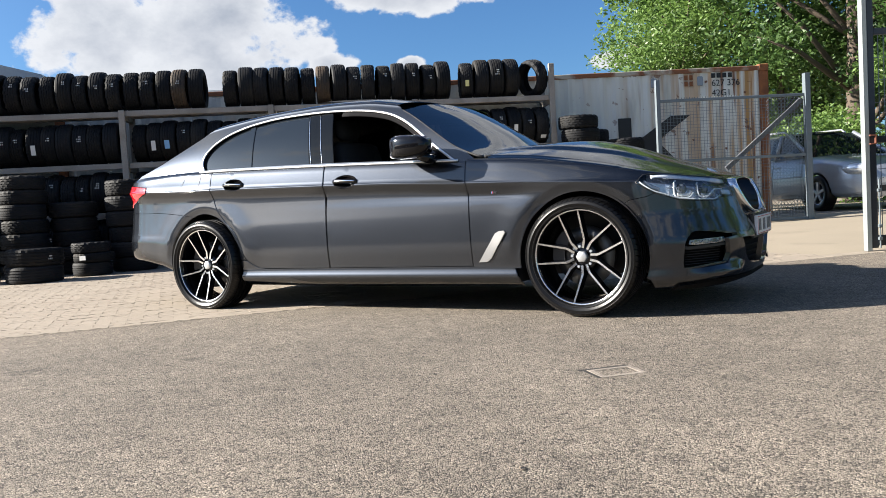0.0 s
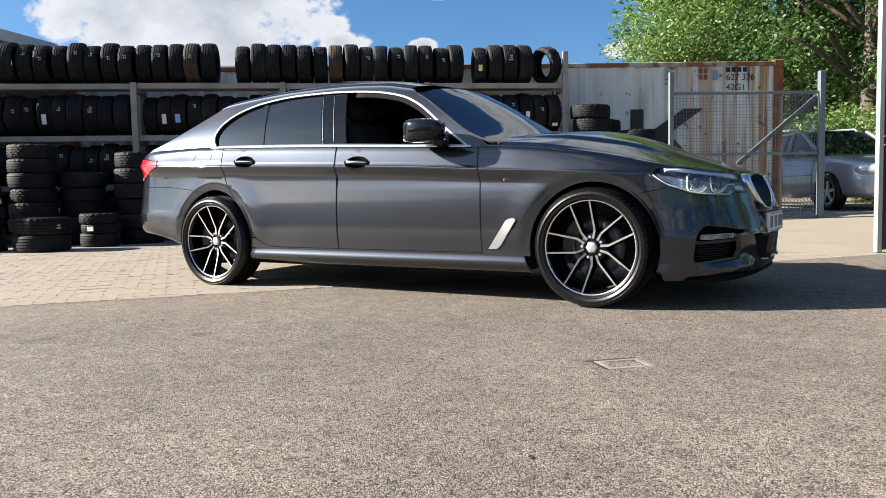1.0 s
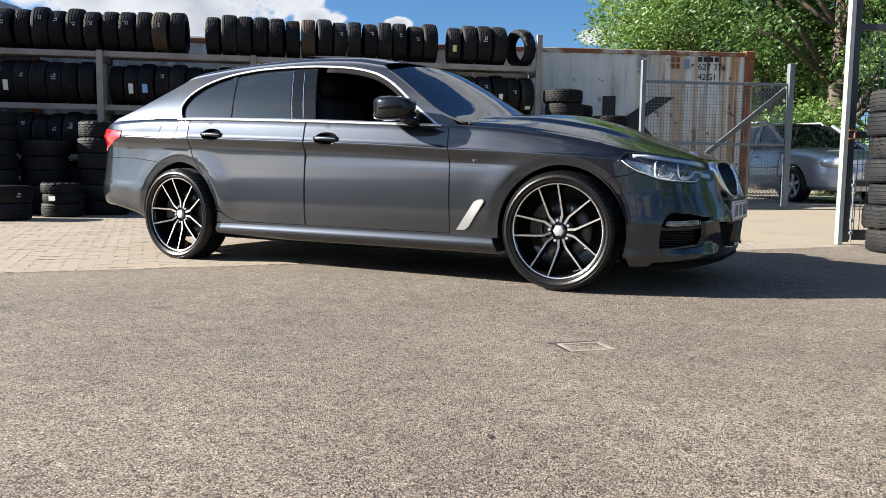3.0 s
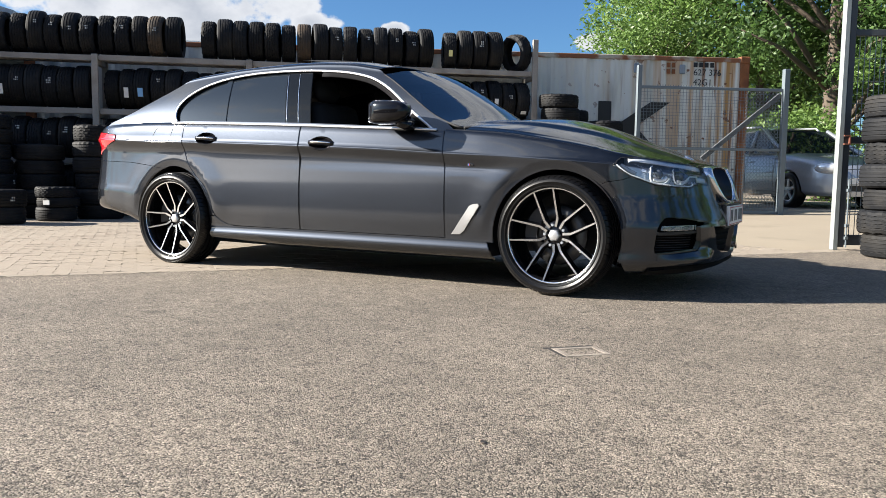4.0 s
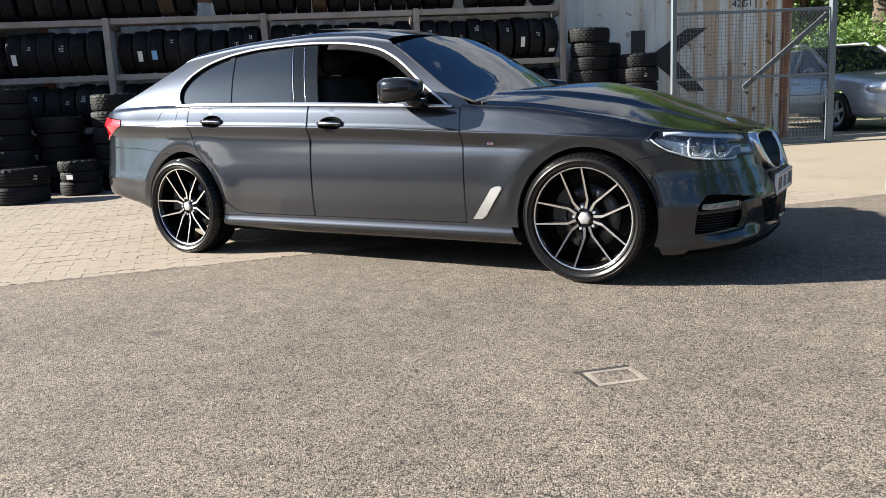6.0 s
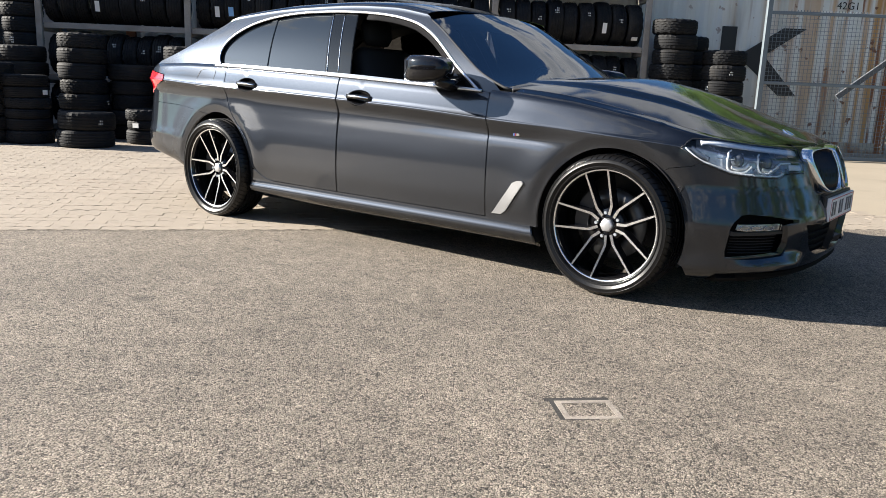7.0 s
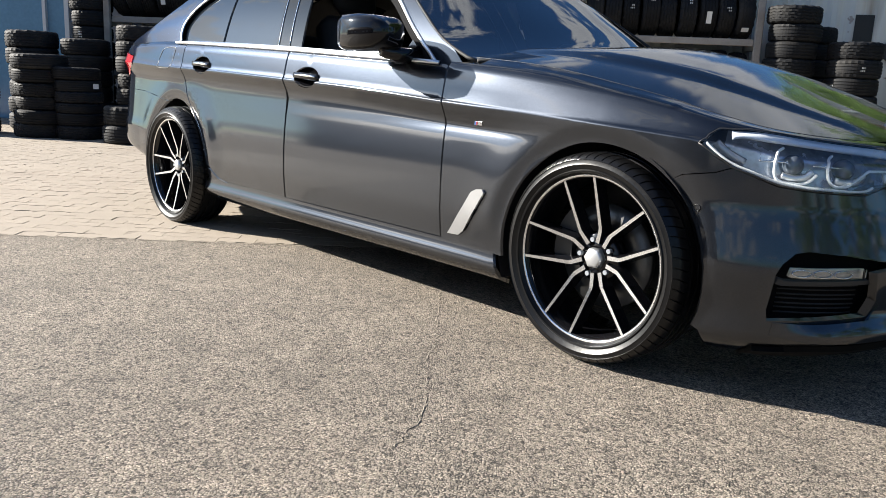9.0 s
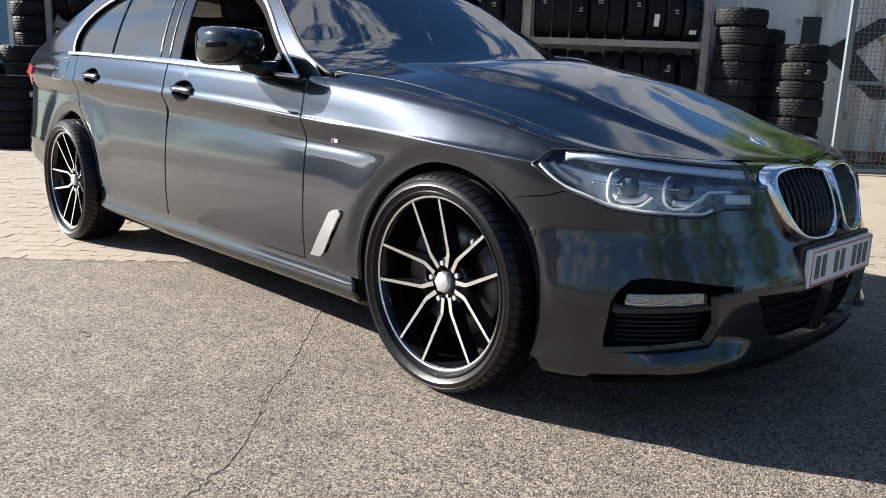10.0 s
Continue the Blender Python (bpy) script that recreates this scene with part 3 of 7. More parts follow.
def container_skin():
    """Pale paint with orange rust runs down the sheet and dull grime."""
    m = bpy.data.materials.new("container_skin")
    m.use_nodes = True
    nt = m.node_tree
    b = nt.nodes["Principled BSDF"]
    N, link = nt.nodes.new, nt.links.new
    tc = N("ShaderNodeTexCoord")

    def tex(scale3, s, det=6.0):
        mp = N("ShaderNodeMapping")
        mp.inputs["Scale"].default_value = scale3
        link(tc.outputs["Object"], mp.inputs[0])
        n = N("ShaderNodeTexNoise")
        n.inputs["Scale"].default_value = s
        n.inputs["Detail"].default_value = det
        link(mp.outputs[0], n.inputs["Vector"])
        return n.outputs[0]

    def band(src, lo, hi, a=0.0, c=1.0):
        n = N("ShaderNodeMapRange")
        for i, v in ((1, lo), (2, hi), (3, a), (4, c)):
            n.inputs[i].default_value = v
        link(src, n.inputs[0])
        return n.outputs[0]

    def mixed(f, a, c):
        n = N("ShaderNodeMix")
        n.data_type = "RGBA"
        link(f, n.inputs[0])
        for i, v in ((6, a), (7, c)):
            if isinstance(v, tuple):
                n.inputs[i].default_value = (*v, 1)
            else:
                link(v, n.inputs[i])
        return n.outputs[2]

    def times(a, c):
        n = N("ShaderNodeMath")
        n.operation = "MULTIPLY"
        link(a, n.inputs[0])
        link(c, n.inputs[1])
        return n.outputs[0]

    col = mixed(tex((1, 1, 1), 1.4), (0.60, 0.615, 0.575), (0.69, 0.695, 0.640))
    col = mixed(band(tex((1.2, 1, 0.25), 2.5, 8.0), 0.55, 0.75, 0, 0.7), col, (0.27, 0.26, 0.21))
    runs = band(tex((7.0, 1.0, 0.22), 1.0, 6.0), 0.47, 0.60)
    sep = N("ShaderNodeSeparateXYZ")
    link(tc.outputs["Object"], sep.inputs[0])
    near_end = band(sep.outputs["X"], -2.9, -0.5, 0.10, 1.0)
    col = mixed(times(runs, near_end), col, (0.42, 0.24, 0.09))
    deep = times(band(tex((9.0, 1.0, 0.5), 1.0, 8.0), 0.60, 0.66), near_end)
    col = mixed(deep, col, (0.19, 0.075, 0.03))
    col = mixed(times(band(tex((3, 3, 3), 2.0, 8.0), 0.64, 0.67), band(sep.outputs["X"], -5, -1.0, 0.0, 1.0)), col, (0.16, 0.07, 0.035))
    link(col, b.inputs["Base Color"])
    b.inputs["Roughness"].default_value = 0.6
    bp = N("ShaderNodeBump")
    bp.inputs["Strength"].default_value = 0.15
    bp.inputs["Distance"].default_value = 0.01
    link(tex((1, 1, 1), 14.0), bp.inputs["Height"])
    link(bp.outputs[0], b.inputs["Normal"])
    return m


VENT_GREY = material("vent_grey", (0.24, 0.28, 0.32), 0.6)
RUST_PAINT = material("rusting_paint", (0.44, 0.40, 0.32), 0.7, vary=0.15, scale=3, fine=40, bump=0.2, second=(0.22, 0.085, 0.035), blend=(0.42, 0.52))
container = build_container()


# ---- gates ----
def add_mesh_wires(bm, x0, x1, z0, z1, dx, dz, r):
    n = int(round((x1 - x0) / dx))
    for i in range(1, n):
        x = x0 + (x1 - x0) * i / n
        add_box(bm, x - r, x + r, -r, r, z0, z1)
    k = int(round((z1 - z0) / dz))
    for i in range(1, k):
        z = z0 + (z1 - z0) * i / k
        add_box(bm, x0, x1, r, 3 * r, z - r, z + r)
    return bm


def build_gate(a, b, ground, name_label):
    """The open leaf seen before the container: two posts, a frame with fine welded mesh and a brace."""
    a, b = Vector((*a, ground)), Vector((*b, ground))
    along = (b - a).normalized()
    back = Vector((-along.y, along.x, 0))
    m = Matrix((along, back, Vector((0, 0, 1)))).transposed().to_4x4()
    m.translation = a
    W = (b - a).length
    g = holder("mesh_gate", m, name_label, "gate")
    part("post", box(-0.035, 0.035, -0.035, 0.035, -0.02, 2.33, 0.006), GALV, g)
    part("post", box(W - 0.04, W + 0.05, -0.045, 0.045, -0.02, 2.33, 0.006), GALV, g)
    for z in (2.0, 1.06, 0.06):
        part("rail", box(0.036, W - 0.041, -0.02, 0.02, z - 0.022, z + 0.022, 0.004), GALV, g)
    for i in range(26):
        x = 0.3 + i * 0.042
        part("spike", add_box(bmesh.new(), x - 0.004, x + 0.004, -0.004, 0.004, 2.022, 2.045), GALV, g)
    bm = bmesh.new()
    p, q = Vector((W * 0.45, 0.045, 0.9)), Vector((W - 0.06, 0.045, 1.93))
    slope = Matrix.Translation(p) @ Matrix.Rotation(-math.atan2(q.z - p.z, q.x - p.x), 4, "Y")
    add_box(bm, 0.0, (q - p).length, -0.02, 0.02, -0.036, 0.036, 0.004, slope)
    part("brace", bm, material("brace_steel", (0.115, 0.125, 0.135), 0.65, 0.15, vary=0.2, scale=9, fine=70), g)
    part("mesh", add_mesh_wires(bmesh.new(), 0.036, W - 0.041, 0.08, 1.98, 0.052, 0.052, 0.0022), GALV, g, "fine welded wire mesh")
    # loose chain-link sheet tied behind the leaf
    bm = bmesh.new()
    x0, x1, z0, z1 = W - 0.62, W - 0.05, 0.12, 1.97
    step = 0.06
    for s in (1, -1):
        k = -60
        while k < 60:
            p0 = Vector((x0, 0.06, z0 + k * step))
            p1 = Vector((x1, 0.06, z0 + k * step + s * (x1 - x0)))
            ends = []
            for p, q in ((p0, p1), (p1, p0)):
                if z0 <= p.z <= z1:
                    ends.append(p)
                else:
                    lim = z0 if p.z < z0 else z1
                    if (p.z - lim) * (q.z - lim) < 0:
                        ends.append(p.lerp(q, (lim - p.z) / (q.z - p.z)))
            if len(ends) == 2 and (ends[0] - ends[1]).length > 0.02:
                add_tube(bm, ends, 0.0032, 4)
            k += 1
    part("chain_link", bm, GALV, g, "grey chain link sheet tied to the gate")
    return g


build_gate((-1.72, 7.23), (0.25, 8.58), 0.10, "open galvanised mesh gate leaf before the container")


def build_yard_gate():
    """The leaf with the white post: tall post, bar grid, latch and drop bolt."""
    m = pose(1.27, 3.46, rise(3.46), 0, 0, 26)
    g = holder("bar_gate", m, "tall galvanised bar gate with a white post and drop bolt", "gate")
    W = 3.2
    part("post", box(-0.045, 0.005, -0.04, 0.04, 0.0, 2.40, 0.006), material("pale_post", (0.22, 0.245, 0.245), 0.5, 0.2, vary=0.12, scale=4, fine=50), g, "pale painted post")
    part("upright", box(0.006, 0.066, -0.03, 0.03, 0.03, 2.38, 0.005), DARK_STEEL, g)
    part("upright", box(W, W + 0.06, -0.03, 0.03, 0.03, 2.2, 0.005), GALV, g)
    for z, h in ((2.07, 0.03), (1.06, 0.032), (0.10, 0.05)):
        part("rail", box(0.067, W - 0.001, -0.02, 0.02, z - h, z + h, 0.004), DARK_STEEL, g)
    bm = add_mesh_wires(bmesh.new(), 0.067, W, 0.15, 2.04, 0.05, 0.20, 0.0028)
    part("mesh", bm, GALV, g, "welded wire bar mesh")
    bm = bmesh.new()
    for z in (1.02, 1.10):
        add_box(bm, 0.0, 0.05, -0.06, -0.041, z - 0.006, z + 0.006)
    add_box(bm, 0.046, 0.06, -0.06, -0.041, 1.014, 1.106)
    part("latch", bm, material("red_lead", (0.20, 0.075, 0.045), 0.7), g, "reddish latch bracket")
    bm = add_tube(bmesh.new(), [(0.075, -0.045, 0.03), (0.075, -0.045, 0.68), (0.115, -0.045, 0.70)], 0.008, 8)
    part("drop_bolt", bm, GALV, g)
    for z in (0.12, 0.24, 0.58):
        part("bolt_guide", box(0.058, 0.092, -0.058, -0.031, z - 0.015, z + 0.015, 0.003), GALV, g)
    return g


build_yard_gate()


# ---- buildings ----
def build_hall():
    """The workshop behind the rack and container: wall, low roof and pale fascia, a gable end to the side."""
    m = rack_place(0, 3.6, 0)
    hall = holder("workshop_hall", m, "grey workshop hall with a pale roof edge", "building")
    part("wall", box(-16, -1.2, 0, 0.25, 0, 3.02), WALL_GREY, hall)
    part("fascia", box(-16.2, -1.0, -0.12, -0.002, 2.95, 3.16, 0.01), FASCIA, hall)
    bm = bmesh.new()
    vs = [bm.verts.new(p) for p in ((-16.2, -0.1, 3.17), (-1.0, -0.1, 3.17), (-1.0, 7, 4.2), (-16.2, 7, 4.2), (-16.2, -0.1, 3.22), (-1.0, -0.1, 3.22), (-1.0, 7, 4.25), (-16.2, 7, 4.25))]
    for q in ((0, 1, 2, 3), (7, 6, 5, 4), (0, 4, 5, 1), (1, 5, 6, 2), (2, 6, 7, 3), (3, 7, 4, 0)):
        bm.faces.new([vs[i] for i in q])
    bmesh.ops.recalc_face_normals(bm, faces=bm.faces)
    part("roof", bm, FASCIA, hall)
    return hall


build_hall()


def build_side_house():
    """The building past the rack's far end: dark doorway, blue glazed door and its white frame, shallow gable."""
    m = rack_place(9.3, 0.95, 0)
    house = holder("garage_building", m, "garage building with a blue glazed door and gable roof", "building")
    dark = material("painted_interior_shade", (0.02, 0.021, 0.023), 0.8, vary=0.2)
    blue = material("blue_door", (0.16, 0.30, 0.42), 0.12, vary=0.2, scale=1.5, fine=20, spec=0.8)
    white = material("white_frame", (0.62, 0.63, 0.62), 0.5, vary=0.06)
    part("wall", box(-9.0, -2.6, 0.0, 0.3, 0, 3.0), WALL_GREY, house)
    part("wall", box(-2.6, 0.2, 0.0, 0.3, 2.5, 3.0), WALL_GREY, house)
    part("wall", box(-0.28, 0.2, 0.0, 0.3, 0.0, 2.5), WALL_GREY, house)
    part("door_frame", box(-0.36, -0.28, -0.06, 0.2, 0.0, 2.5, 0.006), white, house)
    part("door_frame", box(-0.90, -0.82, -0.06, 0.2, 0.0, 2.5, 0.006), white, house)
    # near-black sheet painted as the shade inside the doorway
    part("doorway", box(-0.82, -0.36, 0.12, 0.16, 0.0, 2.5), dark, house)
    part("door", box(-2.6, -0.90, 0.04, 0.09, 0.0, 2.5, 0.006), blue, house, "blue glossy glazed door")
    part("door_mullion", box(-1.30, -1.24, -0.02, 0.038, 0.0, 2.5, 0.004), white, house)
    bm = bmesh.new()
    for y in (-0.25, 5.0):
        for x, z in ((1.2, 2.95), (1.2, 3.12), (-5.0, 4.86), (-11.2, 3.12), (-11.2, 2.95), (-5.0, 4.66)):
            bm.verts.new((x, y, z))
    bm.verts.ensure_lookup_table()
    v = bm.verts
    for i in range(6):
        j = (i + 1) % 6
        bm.faces.new((v[i], v[j], v[j + 6], v[i + 6]))
    bm.faces.new((v[0], v[1], v[2], v[5]))
    bm.faces.new((v[5], v[2], v[3], v[4]))
    bmesh.ops.recalc_face_normals(bm, faces=bm.faces)
    part("roof", bm, FASCIA, house, "pale sheet roof edge")
    bm = bmesh.new()
    vs = [bm.verts.new(p) for p in ((0.9, 0.05, 3.0), (-5.0, 0.05, 4.6), (-10.9, 0.05, 3.0))]
    bm.faces.new(vs)
    part("gable", bm, WALL_GREY, house)
    return house


build_side_house()


def build_opposite(m, x0, x1, windows):
    """The low building that closes the yard, out of view; sized and darkened for its reflection in the paintwork."""
    brick = material("opposite_brick", (0.075, 0.066, 0.058), 0.85, vary=0.15, scale=1.0, fine=25)
    tiles = material("dark_roof", (0.035, 0.034, 0.034), 0.7, vary=0.2, scale=2, fine=20)
    white = material("white_window", (0.72, 0.73, 0.73), 0.4, vary=0.04)
    house = holder("low_building", m, "low dark brown building with white windows across the yard", "building")
    part("wall", box(x0, x1, -0.3, 0, 0, 3.6), brick, house)
    bm = bmesh.new()
    vs = [bm.verts.new((x, y, z)) for x in (x0 - 1, x1 + 1) for y, z in ((0.5, 3.5), (-5, 6.6), (-10.5, 3.5))]
    for q in ((0, 1, 4, 3), (1, 2, 5, 4), (0, 3, 5, 2), (0, 2, 1), (3, 4, 5)):
        bm.faces.new([vs[i] for i in q])
    bmesh.ops.recalc_face_normals(bm, faces=bm.faces)
    part("roof", bm, tiles, house)
    for x in windows:
        part("window", box(x, x + 1.3, 0.001, 0.05, 0.95, 2.05, 0.01), white, house, "white window")
    return house


build_opposite(pose(1.0, -16.0, 0, 0, 0, 6), -31, 1, (-27, -21, -16.5, -9, -6.5, -1))


# ---- trees ----
def leaf_cloud(rng, centre, radii, count, size):
    """Corners of many small pointed leaves scattered in an ellipsoid."""
    def unit(k=1.0):
        d = rng.normal(size=(count, 3)) * (1, 1, k)
        return d / np.linalg.norm(d, axis=1)[:, None]
    p = np.array(centre) + unit() * np.array(radii) * (rng.random(count) ** 0.45)[:, None]
    a = unit(0.7)
    c = np.cross(a, unit())
    c /= np.linalg.norm(c, axis=1)[:, None] + 1e-6
    s = (size * rng.uniform(0.6, 1.3, count))[:, None]
    return np.stack((p - a * s, p + c * s * 0.45, p + a * s, p - c * s * 0.45), axis=1).reshape(-1, 3)


def leaf_mesh(name, clouds, mat):
    co = np.concatenate(clouds)
    n = len(co) // 4
    me = bpy.data.meshes.new(name)
    me.vertices.add(len(co))
    me.vertices.foreach_set("co", co.ravel())
    me.loops.add(4 * n)
    me.loops.foreach_set("vertex_index", np.arange(4 * n))
    me.polygons.add(n)
    me.polygons.foreach_set("loop_start", np.arange(0, 4 * n, 4))
    me.update()
    me.validate()
    me.materials.append(mat)
    return me


def tree(name, x, y, height, spread, low, clumps, leaves, size, mat, seed, trunk_r, label, lean=(0, 0)):
    rng = random.Random(seed)
    base = rise(y)
    t = holder(name, pose(x, y, base), label, "tree")
    bm = bmesh.new()
    top = Vector((lean[0], lean[1], height * 0.8))
    n = 7
    pts = [Vector((top.x * (i / n) ** 1.3 + rng.uniform(-0.08, 0.08) * (i > 0), top.y * (i / n) ** 1.3, top.z * i / n)) for i in range(n + 1)]
    add_tube(bm, pts, trunk_r, 10, radii=[trunk_r * (1.25 if i == 0 else 1 - 0.85 * i / n) for i in range(n + 1)])
    crown, dice2 = [], np.random.default_rng(seed)
    for k in range(clumps):
        a = rng.uniform(0, math.tau)
        h = low + (height - low) * rng.random() ** 0.85
        f = (h - low) / (height - low)
        reach = spread * math.sin(math.pi * min(1, 0.18 + 0.72 * f)) ** 0.7 * rng.uniform(0.25, 1.0)
        c = Vector((top.x * f + reach * math.cos(a), top.y * f + reach * math.sin(a), h))
        if k % 3 == 0:
            i = min(n - 1, int(n * min(1, h / top.z) * 0.72))
            mid = pts[i].lerp(c, 0.55) + Vector((0, 0, 0.25))
            add_tube(bm, [pts[i], mid, c], 0.05, 6, radii=[trunk_r * 0.32, trunk_r * 0.2, 0.012])
        rr = spread * rng.uniform(0.16, 0.34)
        crown.append(leaf_cloud(dice2, c, (rr, rr, rr * rng.uniform(0.55, 0.85)), leaves * 3, size * 0.58))
    part("trunk", bm, BARK, t, smooth=True)
    new("crown", leaf_mesh("crown", crown, mat)).parent = t
    return t


tree("ash_tree", -5.0, 22.5, 9.0, 3.4, 2.6, 75, 150, 0.13, LEAF_LIGHT, 3, 0.13, "young light green ash tree behind the container")
tree("ash_tree", -2.0, 24.0, 12.0, 3.4, 2.4, 70, 170, 0.14, LEAF_LIGHT, 4, 0.2, "tall light green tree behind the container")
tree("oak_tree", 0.35, 19.6, 13.0, 4.6, 2.6, 95, 190, 0.14, LEAF_DARK, 5, 0.3, "large dark green tree with a thick trunk")
tree("oak_tree", 3.8, 21.0, 13.0, 4.6, 2.0, 90, 190, 0.14, LEAF_DARK, 6, 0.26, "large dark green tree beyond the gate")
tree("oak_tree", 8.0, 20.0, 12.0, 4.4, 1.8, 70, 180, 0.15, LEAF_DARK, 8, 0.25, "large dark green tree beyond the gate")
tree("oak_tree", 1.8, 27.0, 15.0, 6.0, 3.0, 80, 190, 0.18, LEAF_DARK, 9, 0.3, "tall tree in the wood behind")
tree("oak_tree", -4.5, 31.0, 11.0, 5.5, 3.0, 60, 160, 0.2, LEAF_LIGHT, 10, 0.3, "tall tree in the wood behind")
tree("oak_tree", 10.0, 29.0, 15.0, 6.5, 3.0, 70, 170, 0.2, LEAF_DARK, 11, 0.3, "tall tree in the wood behind")

# the row of trees before the parked cars, seen in bonnet and bumper
for i, (x, y, h) in enumerate(((25.0, -10.0, 9.0), (26.0, -3.0, 10.0), (25.0, 4.0, 10.5), (26.0, 10.0, 11.0), (15.0, 14.0, 9.0))):
    tree("oak_tree", x, y, h, 4.0, 0.7, 60, 120, 0.17, LEAF_DARK if i % 2 else LEAF_LIGHT, 40 + i, 0.22, "broad green tree at the yard's edge")


def hedge():
    rng = random.Random(21)
    clouds, dice2 = [], np.random.default_rng(21)
    for k in range(190):
        x = rng.uniform(-3.5, 13)
        y = 16.5 + rng.uniform(-0.6, 1.6) + 0.12 * x
        h = 0.2 + 3.2 * rng.random() * (0.75 + 0.25 * math.sin(x * 1.3))
        clouds.append(leaf_cloud(dice2, (x, y, 0.2 + h), (0.55, 0.55, 0.45), 210, 0.06))
    return tagged(new("hedge", leaf_mesh("hedge", clouds, LEAF_LIGHT)), "bright green mixed hedge behind the parked car", "hedge", kind="stuff")


hedge()


# ---- the grey sedan: materials ----
def paint_material(name, colour, metal, rough):
    """Metallic lacquer: flake sparkle in the base under a clear coat."""
    m = bpy.data.materials.new(name)
    m.use_nodes = True
    nt = m.node_tree
    b = nt.nodes["Principled BSDF"]
    N, link = nt.nodes.new, nt.links.new
    tc = N("ShaderNodeTexCoord")
    vor = N("ShaderNodeTexVoronoi")
    vor.inputs["Scale"].default_value = 900.0
    link(tc.outputs["Object"], vor.inputs["Vector"])
    sepc = N("ShaderNodeSeparateColor")
    link(vor.outputs["Color"], sepc.inputs[0])
    tone = N("ShaderNodeMapRange")
    tone.inputs[3].default_value, tone.inputs[4].default_value = 0.75, 1.3
    link(sepc.outputs[0], tone.inputs[0])
    mix = N("ShaderNodeMix")
    mix.data_type, mix.blend_type = "RGBA", "MULTIPLY"
    mix.inputs[0].default_value = 1.0
    mix.inputs[6].default_value = (*colour, 1)
    comb = N("ShaderNodeCombineColor")
    for i in range(3):
        link(tone.outputs[0], comb.inputs[i])
    link(comb.outputs[0], mix.inputs[7])
    link(mix.outputs[2], b.inputs["Base Color"])
    b.inputs["Metallic"].default_value = metal
    dust = N("ShaderNodeTexNoise")
    dust.inputs["Scale"].default_value = 3.0
    dust.inputs["Detail"].default_value = 6.0
    link(tc.outputs["Object"], dust.inputs["Vector"])
    rr = N("ShaderNodeMapRange")
    rr.inputs[3].default_value, rr.inputs[4].default_value = rough - 0.02, rough + 0.04
    link(dust.outputs[0], rr.inputs[0])
    link(rr.outputs[0], b.inputs["Roughness"])
    b.inputs["Specular Tint"].default_value = (0.22, 0.22, 0.22, 1)
    b.inputs["Coat Weight"].default_value = 1.0
    b.inputs["Coat Roughness"].default_value = 0.085
    b.inputs["Coat IOR"].default_value = 1.6
    return m


def glass_material(name, tint, rough=0.0, ior=1.52):
    m = bpy.data.materials.new(name)
    m.use_nodes = True
    nt = m.node_tree
    nt.nodes.clear()
    N, link = nt.nodes.new, nt.links.new
    gl = N("ShaderNodeBsdfGlossy")
    gl.inputs["Roughness"].default_value = rough
    tr = N("ShaderNodeBsdfTransparent")
    tr.inputs["Color"].default_value = (*tint, 1)
    fr = N("ShaderNodeFresnel")
    fr.inputs["IOR"].default_value = ior
    mx = N("ShaderNodeMixShader")
    link(fr.outputs[0], mx.inputs[0])
    link(tr.outputs[0], mx.inputs[1])
    link(gl.outputs[0], mx.inputs[2])
    out = N("ShaderNodeOutputMaterial")
    link(mx.outputs[0], out.inputs[0])
    return m


PAINT = paint_material("grey_lacquer", (0.0228, 0.0256, 0.0315), 1.0, 0.41)
GLOSS_BLACK = material("gloss_black", (0.005, 0.005, 0.006), 0.07, vary=0.1, spec=0.4, rough_vary=0.02)
TRIM_BLACK = material("trim_black", (0.014, 0.014, 0.015), 0.45, vary=0.15, scale=8, fine=120, bump=0.05)
CHROME = material("satin_chrome", (0.82, 0.83, 0.84), 0.14, 1.0, vary=0.03, rough_vary=0.04)
SATIN = material("satin_trim", (0.86, 0.87, 0.88), 0.36, 0.85, vary=0.03, rough_vary=0.03)
BRIGHT = material("machined_alloy", (0.86, 0.87, 0.88), 0.2, 1.0, vary=0.04, rough_vary=0.05)
SILVER = material("silver_paint", (0.55, 0.56, 0.57), 0.32, 0.75, vary=0.05)
VENT_BLADE = material("satin_silver_blade", (0.30, 0.30, 0.30), 0.42, 0.6, vary=0.06, scale=12, fine=90)
PILLAR = material("pillar_gloss", (0.004, 0.0045, 0.005), 0.06, vary=0.1, spec=0.24, rough_vary=0.01)
# the sunroof glass: its sky reflection is put into the pale grey
SUNROOF = material("sunroof_reflection_grey", (0.20, 0.205, 0.21), 0.3, vary=0.08, spec=0.5)
TINT = material("tinted_glass", (0.008, 0.011, 0.015), 0.015, vary=0.05, spec=0.46, rough_vary=0.008)
CLEAR = glass_material("clear_glass", (0.60, 0.66, 0.70), ior=3.1)
LENS = glass_material("lamp_lens", (0.94, 0.96, 0.98), ior=1.5)
RED_LENS = material("red_lamp", (0.55, 0.012, 0.02), 0.12, vary=0.15, scale=20, fine=90, coat=1.0)
WHITE_PLASTIC = material("white_plate", (0.78, 0.78, 0.77), 0.35, vary=0.03)
CAR_TYRE = material("new_rubber", (0.0045, 0.0045, 0.0049), 0.33, spec=0.30, vary=0.2, scale=9, fine=80, bump=0.06)
PLATE_GREY = material("plate_characters", (0.10, 0.10, 0.11), 0.5)
RUBBER = material("seal_rubber", (0.010, 0.010, 0.011), 0.9, vary=0.15, spec=0.08)
